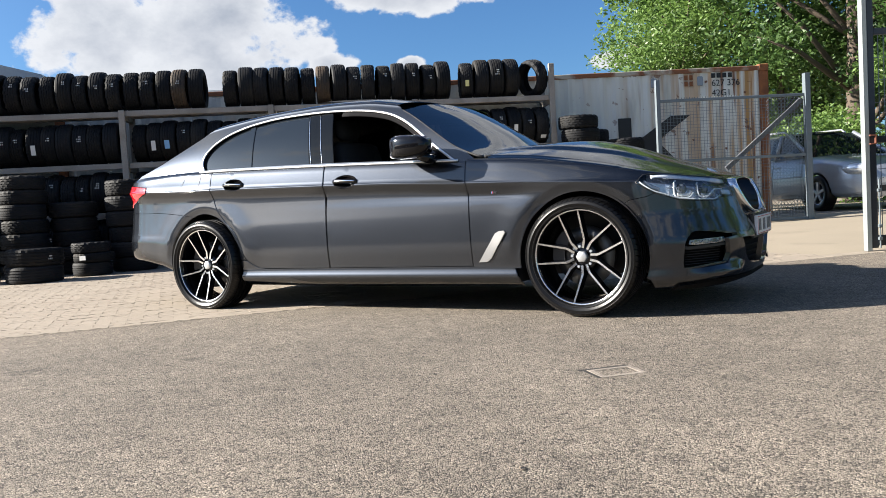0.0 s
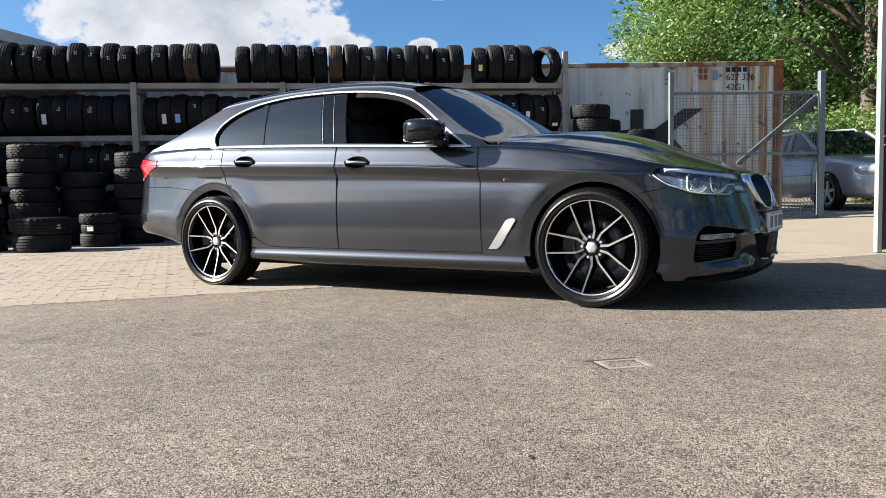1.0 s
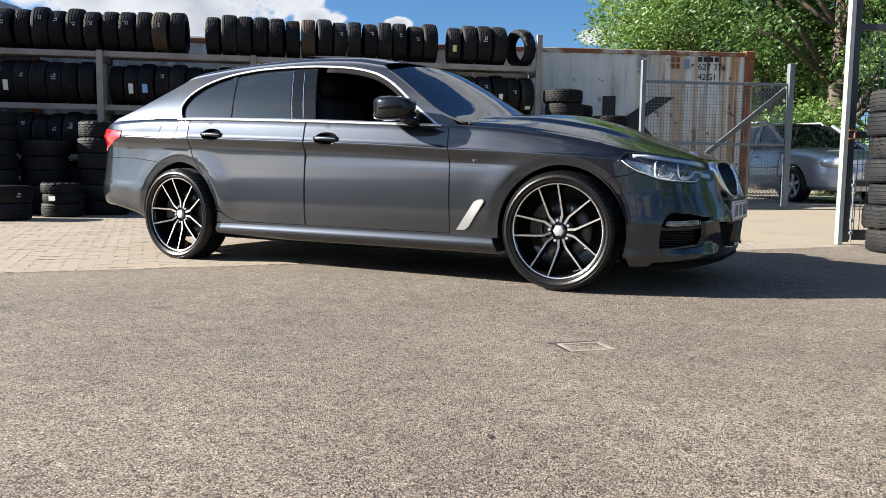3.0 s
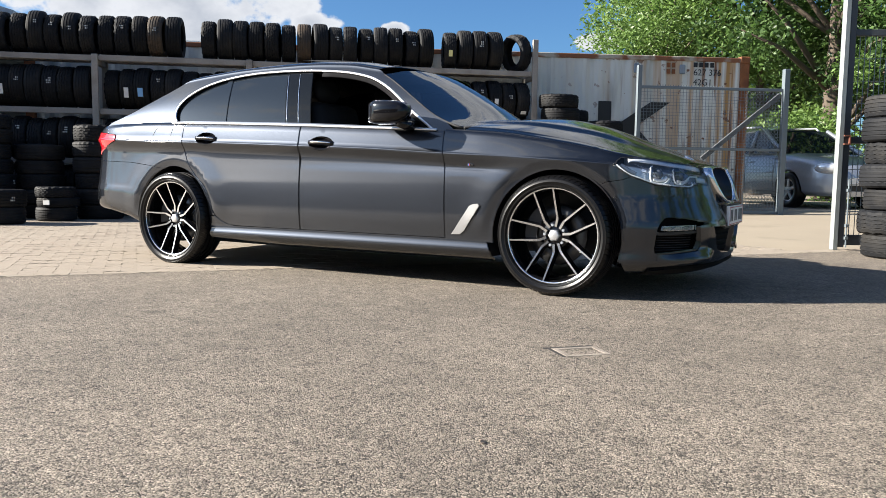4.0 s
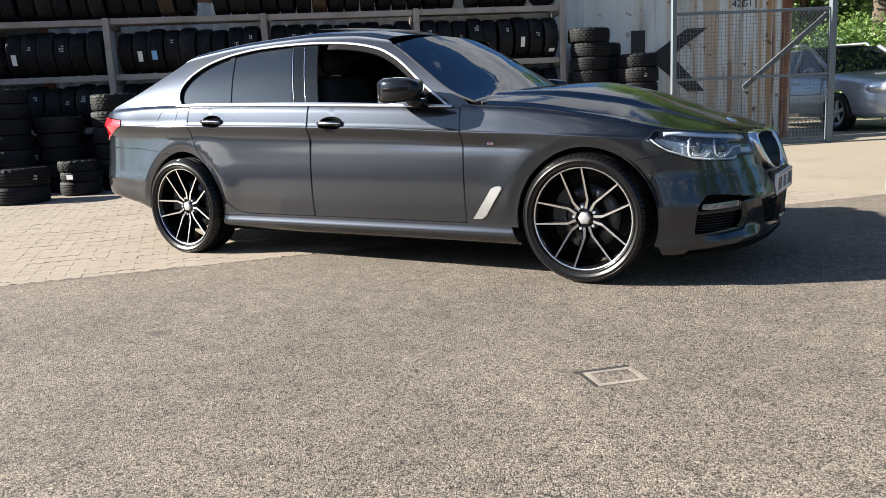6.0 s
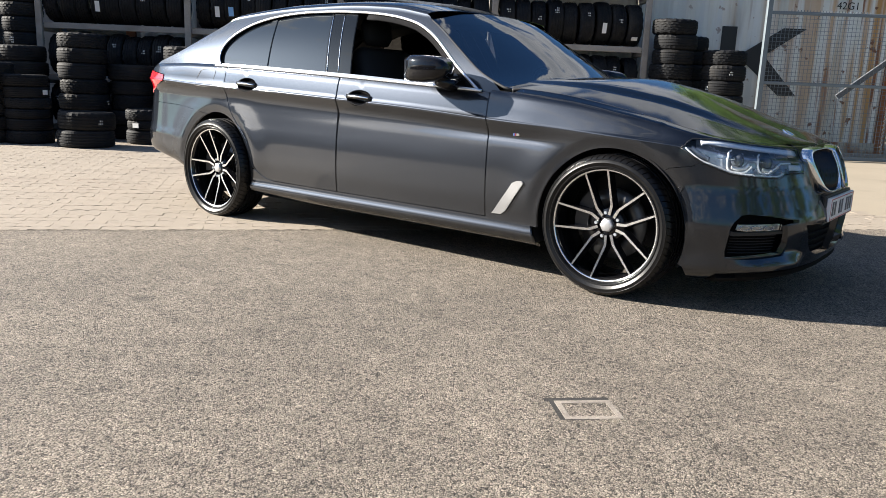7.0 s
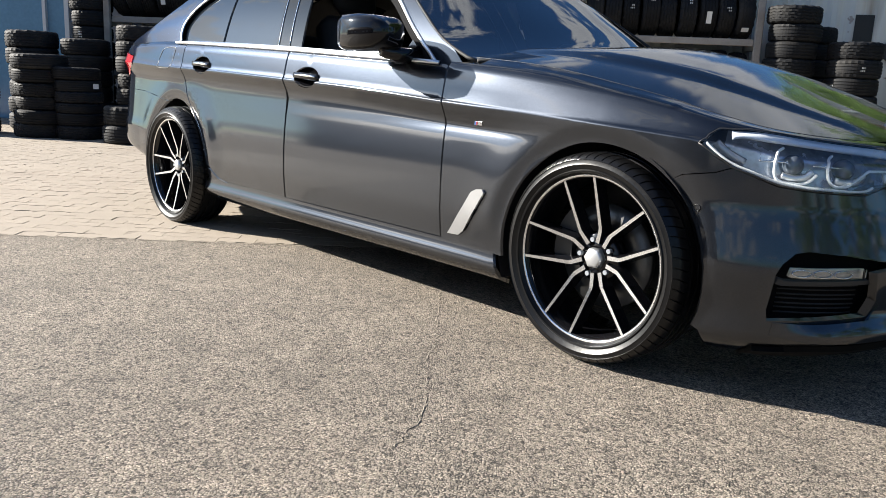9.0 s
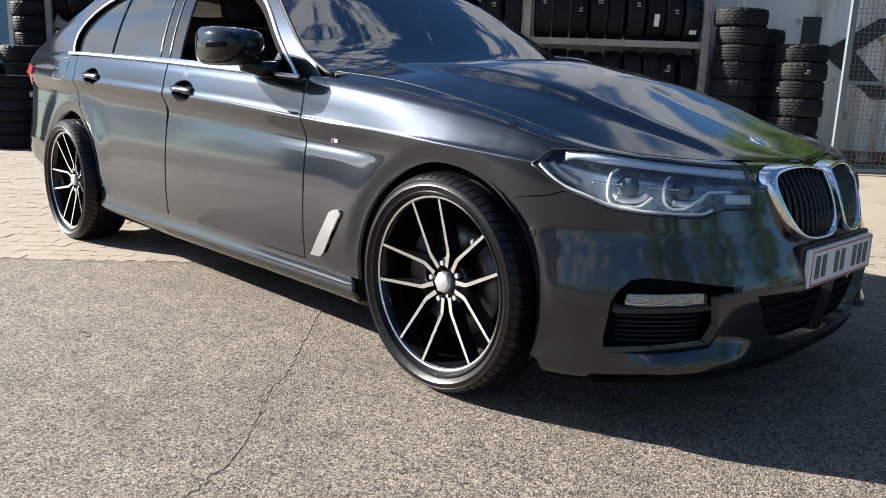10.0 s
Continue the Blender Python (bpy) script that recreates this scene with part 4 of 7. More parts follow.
CABIN = material("cabin_trim", (0.012, 0.012, 0.013), 0.7, vary=0.2)
INTAKE_BLACK = material("intake_black", (0.004, 0.004, 0.0045), 0.85, spec=0.15, vary=0.2)
BROW_REFLECTION = material("lamp_brow", (0.84, 0.88, 0.94), 0.2, 0.1, vary=0.06)
LED = material("lamp_optic", (0.90, 0.94, 0.98), 0.2, 0.0, vary=0.05)
OPTIC = material("projector_glass", (0.10, 0.12, 0.15), 0.05, 0.3, vary=0.1, spec=0.9)
LAMP_BACK = material("lamp_housing", (0.52, 0.56, 0.64), 0.26, 0.6, vary=0.5, scale=18, fine=60)
LAMP_GREY = material("lamp_grey", (0.36, 0.39, 0.43), 0.25, 0.5, vary=0.1)
FOG = material("fog_bowl", (0.42, 0.41, 0.39), 0.18, 0.7, vary=0.25, scale=40, fine=90)
DISC = material("brake_disc", (0.10, 0.10, 0.10), 0.4, 0.9, vary=0.15, scale=20, fine=120)


# ---- smooth curves ----
def curve(xs, ys):
    """A monotone cubic through points."""
    n = len(xs)
    h = [xs[i + 1] - xs[i] for i in range(n - 1)]
    d = [(ys[i + 1] - ys[i]) / h[i] for i in range(n - 1)]
    m = [d[0]] + [0.0] * (n - 2) + [d[-1]]
    for i in range(1, n - 1):
        if d[i - 1] * d[i] > 0:
            a, b = 2 * h[i] + h[i - 1], h[i] + 2 * h[i - 1]
            m[i] = (a + b) / (a / d[i - 1] + b / d[i])

    def f(x):
        if x <= xs[0]:
            return ys[0]
        if x >= xs[-1]:
            return ys[-1]
        lo = 0
        while x > xs[lo + 1]:
            lo += 1
        t = (x - xs[lo]) / h[lo]
        t2, t3 = t * t, t * t * t
        return (2 * t3 - 3 * t2 + 1) * ys[lo] + (t3 - 2 * t2 + t) * h[lo] * m[lo] + (3 * t2 - 2 * t3) * ys[lo + 1] + (t3 - t2) * h[lo] * m[lo + 1]
    return f


def ease(x, a, b):
    t = min(max((x - a) / (b - a), 0.0), 1.0)
    return t * t * (3 - 2 * t)


# ---- the sedan's lower body: s runs along the flank and round both ends, v runs up ----
FRONT_S, REAR_S = 0.22, -3.52
CREASE = curve((-4.5, -3.9, -3.19, -2.72, -1.8, -1.25, -0.69, -0.28, 0.3, 0.7, 1.22), (0.925, 0.92, 0.893, 0.882, 0.852, 0.832, 0.800, 0.780, 0.745, 0.70, 0.675))
BELT = curve((-4.5, -4.0, -3.6, -3.3, -2.9, -2.37, -1.83, -1.27, -0.75, -0.3, 0.1, 0.4, 0.7, 1.22), (0.997, 1.008, 1.022, 1.031, 1.025, 1.008, 0.988, 0.963, 0.94, 0.905, 0.852, 0.798, 0.768, 0.730))
EDGE_Z = curve((-4.5, -4.0, -3.6, -2.9, -0.75, -0.36, 0.03, 0.35, 0.55, 0.78, 1.22), (1.032, 1.043, 1.062, 1.06, 0.975, 0.948, 0.884, 0.818, 0.790, 0.770, 0.745))
EDGE_IN = curve((-4.5, -3.9, -3.5, -2.9, -0.75, -0.3, 0.1, 0.4, 0.8, 1.22), (0.06, 0.10, 0.15, 0.14, 0.125, 0.135, 0.15, 0.145, 0.10, 0.05))
HALF = curve((-3.55, -3.0, -2.2, -1.2, -0.4, 0.0, 0.25), (0.898, 0.918, 0.914, 0.914, 0.918, 0.922, 0.905))
NOSE = curve((0.1, 0.2, 0.28, 0.4, 0.55, 0.68, 0.76), (0.765, 0.802, 0.824, 0.838, 0.814, 0.774, 0.729))
TAIL = curve((0.2, 0.3, 0.45, 0.62, 0.8, 0.95, 1.09), (-4.03, -4.10, -4.155, -4.16, -4.135, -4.10, -4.06))
Z_LEVELS = ((0.20, 0.165, 0.135), (0.235, 0.198, 0.165), (0.30, 0.240, 0.215), (0.385, 0.292, 0.29), (0.48, 0.42, 0.39), (0.58, 0.57, 0.49), (0.70, 0.69, 0.585))
IN_LEVELS = ((0.10, 0.11, 0.10), (0.03, 0.030, 0.03), (0.006, 0.005, 0.0), (0.0, 0.016, 0.004), (0.0, 0.008, 0.002), (0.010, 0.012, 0.014), (0.023, 0.024, 0.026),
             (0.0330, 0.0330, 0.033), (0.0070, 0.0070, 0.034), (0.0135, 0.0135, 0.040), (0.042, 0.046, 0.085))
WHEEL_R = 0.341
AXLE_F, AXLE_R = 0.0, -2.975
section_cache = {}


def section(s):
    key = round(s, 4)
    if key not in section_cache:
        r, f = 1 - ease(s, -3.6, -2.9), ease(s, -0.5, 0.25)
        def blend(t):
            return t[0] * r + t[2] * f + t[1] * max(0.0, 1 - r - f)
        zs = [blend(t) for t in Z_LEVELS]
        # the tail's lower edge climbs
        lift = 0.42 * (1 - ease(s, -3.80, -3.0))
        zs = [0.58 - (0.58 - z) * (1 - lift) if z < 0.58 else z for z in zs]
        c, b = CREASE(s), BELT(s)
        zs += [c - 0.072 + 0.044 * f, c, c + 0.014, b, EDGE_Z(s)]
        ins = [blend(t) for t in IN_LEVELS] + [EDGE_IN(s)]
        # the crease fades over the front wing
        fade = ease(s, -0.60, 0.05)
        ins[7] += (0.022 - ins[7]) * fade * 0.8
        ins[8] += (0.022 - ins[8]) * fade * 0.8
        ins[10] += (0.047 - ins[10]) * ease(s, 0.72, 0.98)
        v = list(range(12))
        section_cache[key] = (curve(v, zs), curve(v, ins))
    return section_cache[key]


def plan(s, z):
    """The plan outline (right side, y positive out) and its outward direction."""
    if REAR_S <= s <= FRONT_S:
        return s, HALF(s), 0.0, 1.0
    if s > FRONT_S:
        t = min((s - FRONT_S) / 1.0, 1.0)
        xf = NOSE(z)
        p = ((FRONT_S, HALF(FRONT_S)), (FRONT_S + 0.36, 0.888), (xf + 0.016, 0.665), (xf, 0.0))
    else:
        t = min((REAR_S - s) / 1.0, 1.0)
        xr = TAIL(z)
        p = ((REAR_S, HALF(REAR_S)), (REAR_S - 0.49, 0.890), (xr - 0.02, 0.73), (xr - 0.02, 0.0))
    u = 1 - t
    w = (u * u * u, 3 * u * u * t, 3 * u * t * t, t * t * t)
    x, y = sum(w[i] * p[i][0] for i in range(4)), sum(w[i] * p[i][1] for i in range(4))
    g = (3 * u * u, 6 * u * t, 3 * t * t)
    dx = sum(g[i] * (p[i + 1][0] - p[i][0]) for i in range(3))
    dy = sum(g[i] * (p[i + 1][1] - p[i][1]) for i in range(3))
    n = math.hypot(dx, dy) or 1.0
    nx, ny = (-dy / n, dx / n)
    if s > FRONT_S:
        return x, y, abs(dy) / n, abs(dx) / n
    return x, y, -abs(dy) / n, abs(dx) / n


def skin(s, v, off=0.0):
    """A point of the body's surface, with y positive; off pushes it outward."""
    fz, fi = section(s)
    z = fz(v)
    inset = fi(v)
    # wheel arches swell a little
    for ax, k in ((AXLE_F, 0.006), (AXLE_R, 0.009)):
        r = math.hypot(s - ax, z - 0.34)
        if r < 0.75:
            inset -= k * math.exp(-((r - 0.43) / 0.10) ** 2) * ease(z, 0.25, 0.45)
            inset += 0.008 * (1 - ease(r, 0.368, 0.432)) * ease(z, 0.30, 0.45)
    x, y, nx, ny = plan(s, z)
    k = off - inset
    return Vector((x + nx * k, y + ny * k, z))


def skin_normal(s, v):
    e = 0.004
    a = skin(s + e, v) - skin(s - e, v)
    b = skin(s, v + e * 5) - skin(s, v - e * 5)
    n = a.cross(b)
    n.normalize()
    if n.length < 0.5:
        n = Vector((1, 0, 0))
    mid = skin(s, v)
    if n.dot(mid - Vector((-1.6, 0, 0.55))) < 0:
        n = -n
    return n


def v_of(s, z):
    """The level at which the flank has this height."""
    fz = section(s)[0]
    lo, hi = 0.0, 11.0
    for _ in range(26):
        m = (lo + hi) / 2
        if fz(m) < z:
            lo = m
        else:
            hi = m
    return (lo + hi) / 2


from mathutils.geometry import delaunay_2d_cdt, tessellate_polygon
VQ = 0.075      # metres of height per level, for even triangles


def inside(poly, x, y):
    c = False
    n = len(poly)
    j = n - 1
    for i in range(n):
        xi, yi = poly[i]
        xj, yj = poly[j]
        if (yi > y) != (yj > y) and x < (xj - xi) * (y - yi) / (yj - yi) + xi:
            c = not c
        j = i
    return c


def dense(poly, step):
    out = []
    n = len(poly)
    for i in range(n):
        a, b = Vector(poly[i]), Vector(poly[(i + 1) % n])
        k = max(1, int((b - a).length / step))
        for t in range(k):
            out.append(tuple(a.lerp(b, t / k)))
    return out


def patch(poly, point, normal, step=0.028, holes=(), lip=0.012, sides=(-1,), clear=0.35, extra=()):
    """A panel: the polygon in surface coordinates, filled with even triangles, laid on the surface, with a turned-in edge."""
    rims = [dense(poly, step)] + [dense(h, step * 0.7) for h in holes]
    verts, edges, start = [], [], 0
    for r in rims:
        verts += [Vector(p) for p in r]
        edges += [(start + i, start + (i + 1) % len(r)) for i in range(len(r))]
        start += len(r)
    rim_points = np.array([tuple(v) for v in verts])
    xs, ys = [p[0] for p in poly], [p[1] for p in poly]
    nx, ny = int((max(xs) - min(xs)) / step), int((max(ys) - min(ys)) / step)
    for i in range(1, nx + 1):
        for k in range(1, ny + 1):
            x, y = min(xs) + (i - 0.5 + 0.25 * (k % 2)) * step, min(ys) + k * step - step * 0.5
            if inside(poly, x, y) and not any(inside(h, x, y) for h in holes):
                if ((rim_points - (x, y)) ** 2).sum(1).min() > (step * clear) ** 2:
                    verts.append(Vector((x, y)))
    for x, y in extra:
        if inside(poly, x, y) and not any(inside(h, x, y) for h in holes) and ((rim_points - (x, y)) ** 2).sum(1).min() > (step * 0.2) ** 2:
            verts.append(Vector((x, y)))
    vo, _, fo, _, _, _ = delaunay_2d_cdt(verts, edges, [], 0, 1e-5)
    flat = [tuple(v) for v in vo]
    faces = []
    for f in fo:
        cx, cy = sum(flat[i][0] for i in f) / 3, sum(flat[i][1] for i in f) / 3
        if inside(poly, cx, cy) and not any(inside(h, cx, cy) for h in holes):
            faces.append(tuple(f))
    pts = [point(*p) for p in flat]
    nors = [normal(*p) for p in flat]
    out_v, out_n, out_f = [], [], []
    for side in sides:
        base = len(out_v)
        out_v += [Vector((p.x, p.y * side, p.z)) for p in pts]
        out_n += [Vector((n.x, n.y * side, n.z)) for n in nors]
        count = {}
        for f in faces:
            a, b, c = (pts[i] for i in f)
            g = f if (b - a).cross(c - a).dot(nors[f[0]]) > 0 else (f[0], f[2], f[1])
            if side < 0:
                g = (g[0], g[2], g[1])
            out_f.append(tuple(base + i for i in g))
            for i in range(3):
                e = (g[i], g[(i + 1) % 3])
                count[frozenset(e)] = None if frozenset(e) in count else e
        if lip:
            rim = [e for e in count.values() if e]
            twin = {}
            for e in rim:
                for i in e:
                    if i not in twin:
                        twin[i] = (len(out_v), len(out_v) + 1)
                        p, n = out_v[base + i], out_n[base + i]
                        out_v += [p.copy(), p - n * lip]
                        out_n += [n, n]
            for a, b in rim:
                out_f.append((base + b, base + a, twin[a][1], twin[b][1]))
    me = bpy.data.meshes.new("panel")
    me.from_pydata(out_v, [], out_f)
    me.update()
    for p in me.polygons:
        p.use_smooth = True
    me.normals_split_custom_set_from_vertices(out_n)
    return me


def panel(name, parent, mat, *args, label="", **kw):
    me = patch(*args, **kw)
    me.name = name
    me.materials.append(mat)
    ob = new(name, me)
    ob.parent = parent
    if label:
        tagged(ob, label)
    return ob


def sq(s, v):
    return skin(s, v / VQ)


def sq_normal(s, v):
    return skin_normal(s, v / VQ)


def flank(points):
    """(x, z) corners on the flank to surface coordinates."""
    return [(x, v_of(x, z) * VQ) for x, z in points]


def mesh_part(name, bm, mat, parent, label="", smooth=True):
    bmesh.ops.recalc_face_normals(bm, faces=bm.faces)
    return link_mesh(name, bm, mat, parent, label, smooth)


def add_strip(bm, points, normals, width, thick):
    """A flat moulding along points, lying on the surface."""
    pts = [Vector(p) for p in points]
    rows = []
    for i, p in enumerate(pts):
        t = (pts[min(i + 1, len(pts) - 1)] - pts[max(i - 1, 0)]).normalized()
        n = Vector(normals[i])
        w = t.cross(n).normalized()
        rows.append([bm.verts.new(q) for q in (p - w * width / 2 - n * 0.002, p - w * width * 0.36 + n * thick, p + w * width * 0.36 + n * thick, p + w * width / 2 - n * 0.002)])
    for a, b in zip(rows, rows[1:]):
        for k in range(4):
            bm.faces.new((a[k], a[(k + 1) % 4], b[(k + 1) % 4], b[k]))
    bm.faces.new(rows[0])
    bm.faces.new(list(reversed(rows[-1])))
    return bm


def mirrored(points, side):
    return [Vector((p[0], p[1] * side, p[2])) for p in points]


# ---- greenhouse ----
ROOF = curve((-4.2, -3.6, -3.2, -2.9, -2.4, -2.0, -1.6, -1.3, -1.0, -0.6), (1.20, 1.27, 1.375, 1.425, 1.466, 1.474, 1.456, 1.408, 1.36, 1.31))
SHOULDER = curve((-3.9, -3.4, -2.9, -1.8, -0.8, -0.5), (0.808, 0.848, 0.860, 0.858, 0.858, 0.85))


def house(x, w):
    """The cabin's surface: w 0 at the belt, 1 at the cant rail, 2 at the roof's middle."""
    zb, yb, zr = BELT(x), SHOULDER(x), ROOF(x)
    zc = zr - 0.062
    yc = yb - 0.53 * (zc - zb)
    if w <= 1:
        z = zb + (zc - zb) * w
        return Vector((x, yb - 0.53 * (z - zb) + 0.014 * math.sin(math.pi * w), z))
    t = w - 1
    a = t * math.pi / 2
    return Vector((x, yc * math.cos(a) ** 0.62 if t < 1 else 0.0, zc + (zr - zc) * math.sin(a) ** 0.9))


def house_normal(x, w):
    e = 0.004
    w = min(max(w, 0.01), 1.985)
    n = (house(x + e, w) - house(x - e, w)).cross(house(x, w + e) - house(x, w - e)).normalized()
    return n if n.dot(house(x, w) - Vector((-2.0, 0, 0.9))) > 0 else -n


HQ = 0.42
LEAN_BACK = 0.10


def hq(x, w):
    return house(x, w / HQ)


def hq_normal(x, w):
    return house_normal(x, w / HQ)


def hw(x, z):
    """Belt-to-rail level of a height on the cabin's side."""
    zb, zc = BELT(x), ROOF(x) - 0.062
    return (z - zb) / (zc - zb) * HQ


# window outline (x, z) along its upper edge, front to rear
DLO_TOP = [(-0.80, 0.950), (-0.985, 1.075), (-1.15, 1.195), (-1.27, 1.265), (-1.40, 1.315), (-1.62, 1.357), (-1.95, 1.382), (-2.30, 1.383), (-2.52, 1.366), (-2.70, 1.335),
           (-2.85, 1.285), (-2.96, 1.215), (-3.01, 1.14), (-3.00, 1.075), (-2.97, 1.040)]
A_EDGE = curve((-1.50, -1.38, -1.22, -1.0, -0.80, -0.62), (1.40, 1.368, 1.292, 1.155, 1.03, 0.955))


def smooth_line(pts, n=6):
    """Catmull-Rom through points."""
    out = []
    for i in range(len(pts) - 1):
        p = [Vector(pts[max(0, i - 1)]), Vector(pts[i]), Vector(pts[i + 1]), Vector(pts[min(len(pts) - 1, i + 2)])]
        for k in range(n):
            t = k / n
            out.append(tuple(0.5 * (2 * p[1] + (p[2] - p[0]) * t + (2 * p[0] - 5 * p[1] + 4 * p[2] - p[3]) * t * t + (3 * p[1] - p[0] - 3 * p[2] + p[3]) * t ** 3)))
    out.append(tuple(pts[-1]))
    return out


def build_cabin(car):
    dlo = smooth_line(DLO_TOP, 4)
    hole = [(x, hw(x, z)) for x, z in dlo] + [(x, 0.02) for x in (-2.9, -2.4, -1.9, -1.4, -0.9)]
    outer = [(-0.64, 0.0)]
    for x in (-0.72, -0.80, -0.9, -1.0, -1.1, -1.20, -1.27):
        outer.append((x, hw(x, A_EDGE(x))))
    outer += [(-1.325, HQ * 1.06), (-1.30, HQ * 1.25), (-1.265, HQ * 1.5), (-1.245, HQ * 1.8), (-1.24, HQ * 2.0)]
    outer += [(-2.2, HQ * 2.0), (-2.98, HQ * 2.0), (-2.98, HQ * 1.6), (-2.98, HQ * 1.25), (-3.02, HQ * 1.04), (-3.10, HQ * 0.925)]
    for x, z in ((-3.22, 1.250), (-3.40, 1.168), (-3.58, 1.098), (-3.74, 1.050)):
        outer.append((x, hw(x, z)))
    outer += [(-3.80, 0.0), (-3.4, 0.0), (-3.0, 0.0), (-2.5, 0.0), (-2.0, 0.0), (-1.5, 0.0), (-1.0, 0.0)]
    # the hole reaches to the belt: cut it out of the outline
    roof_part = panel("roof", car, PAINT, outer, hq, hq_normal, step=0.03, holes=(hole,), sides=(-1, 1), lip=0.004, label="dark grey roof and pillars")
    panel("headliner", car, CABIN, outer, lambda x, w: hq(x, w) - hq_normal(x, w) * 0.032, hq_normal, step=0.06, holes=(hole,), sides=(-1, 1), lip=0)
    for side in (-1, 1):
        line = [Vector(house(x, hw(x, z) / HQ)) for x, z in dlo]
        nrm = [house_normal(x, hw(x, z) / HQ) for x, z in dlo]
        bm = add_strip(bmesh.new(), mirrored(line, side), mirrored(nrm, side), 0.017, 0.006)
        mesh_part("window_trim", bm, SATIN, car, "bright window surround")
        xs = [-0.76 - 2.24 * i / 24 for i in range(25)]
        line = [skin(x, 10.0, 0.002) + Vector((0, 0, 0.004)) for x in xs]
        nrm = [Vector((0, 0.9, 0.43)) for x in xs]
        bm = add_strip(bmesh.new(), mirrored(line, side), mirrored(nrm, side), 0.016, 0.006)
        mesh_part("window_trim", bm, SATIN, car)
        # glass and pillars inside the outline, set a little inward
        def under(dx):
            return (lambda x, w: hq(x, w) - hq_normal(x, w) * dx)
        def outline(x0, x1, lean_a=LEAN_BACK, lean_b=LEAN_BACK):
            pts = []
            def at(x):
                for (xa, za), (xb, zb) in zip(dlo, dlo[1:]):
                    if xb <= x <= xa and xa > xb:
                        return za + (zb - za) * (x - xa) / (xb - xa)
                return BELT(x) + 0.02
            def meet(x, lean):      # where a leaning edge from the belt reaches the outline
                q = x
                for _ in range(8):
                    q = x - lean * hw(q, at(q)) / HQ
                return q
            a, b = meet(x0, lean_a), (meet(x1, lean_b) if x1 > -2.95 else -3.02)
            pts.append((x0, -0.01))
            pts.append((a, hw(a, at(a)) + 0.004))
            pts += [(x, hw(x, z) + 0.004) for x, z in dlo if b + 0.01 < x < a - 0.01 and z > BELT(x) + 0.03]
            if x1 > -2.95:
                pts.append((b, hw(b, at(b)) + 0.004))
            pts.append((max(x1, -2.97), -0.01))
            return pts
        rear = outline(-1.94, -2.50, LEAN_BACK + 0.05)
        panel("rear_window", car, TINT, rear, under(0.016), hq_normal, step=0.04, sides=(side,), lip=0.004, label="dark tinted rear door window")
        quarter = outline(-2.535, -3.02)
        panel("quarter_window", car, TINT, quarter, under(0.016), hq_normal, step=0.04, sides=(side,), lip=0.004)
        panel("window_divider", car, TINT, outline(-2.495, -2.54), under(0.010), hq_normal, step=0.03, sides=(side,), lip=0.006)
        panel("pillar", car, PILLAR, outline(-1.735, -1.95, LEAN_BACK + 0.05, LEAN_BACK + 0.05), under(0.009), hq_normal, step=0.03, sides=(side,), lip=0.01, label="gloss black door pillar")
        for x in (-1.840, -1.937):
            q = x - (LEAN_BACK + 0.05) * 0.93
            ends = [(x + (q - x) * k / 8, 0.01 + 0.915 * HQ * k / 8) for k in range(9)]
            line = [hq(a, b) - hq_normal(a, b) * 0.007 for a, b in ends]
            bm = add_strip(bmesh.new(), mirrored(line, side), mirrored([hq_normal(a, b) for a, b in ends], side), 0.005, 0.002)
            mesh_part("pillar_seam", bm, CHROME, car, "thin bright line on the door pillar")
        if side > 0:
            shut = [(-0.80, -0.01)] + [(x, hw(x, z) + 0.004) for x, z in dlo if -1.80 < x < -0.82] + [(-1.79, -0.01)]
            panel("front_window", car, TINT, shut, under(0.016), hq_normal, step=0.05, sides=(side,), lip=0.004, label="closed dark window of the far door")
        # front door window is wound down: only its dark seal is left
        dlo_f = [(x, z) for x, z in dlo if x > -1.80]
        line = [house(x, (hw(x, z) - 0.014) / HQ) - house_normal(x, hw(x, z) / HQ) * 0.010 for x, z in dlo_f[1:]]
        nrm = [house_normal(x, hw(x, z) / HQ) for x, z in dlo_f[1:]]
        bm = add_strip(bmesh.new(), mirrored(line, side), mirrored(nrm, side), 0.052, 0.004)
        mesh_part("window_seal", bm, RUBBER, car, "matt black window seal")
        panel("mirror_triangle", car, GLOSS_BLACK, [(-0.80, -0.005), (-0.83, hw(-0.83, 0.968)), (-0.97, hw(-0.97, 1.06)), (-1.02, -0.005)], under(0.008), hq_normal, step=0.03, sides=(side,), lip=0.006)
    # windscreen and rear window
    def screen(rows, bow, name, mat, label):
        bm = bmesh.new()
        grid = []
        for x, y, z, b, dz in rows:
            full = 2.0 + bow * (len(grid) / (len(rows) - 1)) ** 2
            grid.append([bm.verts.new((x + b * (1 - u * u), y * u, z + dz * (1 - abs(u) ** full))) for u in [k / 16 - 1 for k in range(33)]])
        for a, c in zip(grid, grid[1:]):
            for k in range(32):
                bm.faces.new((a[k], a[k + 1], c[k + 1], c[k]))
        for f in bm.faces:
            f.normal_update()
            if f.normal.z < 0:
                f.normal_flip()
        return link_mesh(name, bm, mat, car, label)
    rows = []
    for i in range(15):
        t = i / 14
        x = -0.60 - 0.715 * t
        p = house(x, hw(x, A_EDGE(x)) / HQ)
        rows.append((x + 0.004, p.y - 0.006, p.z - 0.006, 0.20 * (1 - t) + 0.075 * t, 0.01 * (1 - t) + 0.060 * t))
    glass = screen(rows, 2.4, "windscreen", CLEAR, "windscreen reflecting the sky")
    glass.visible_shadow = False
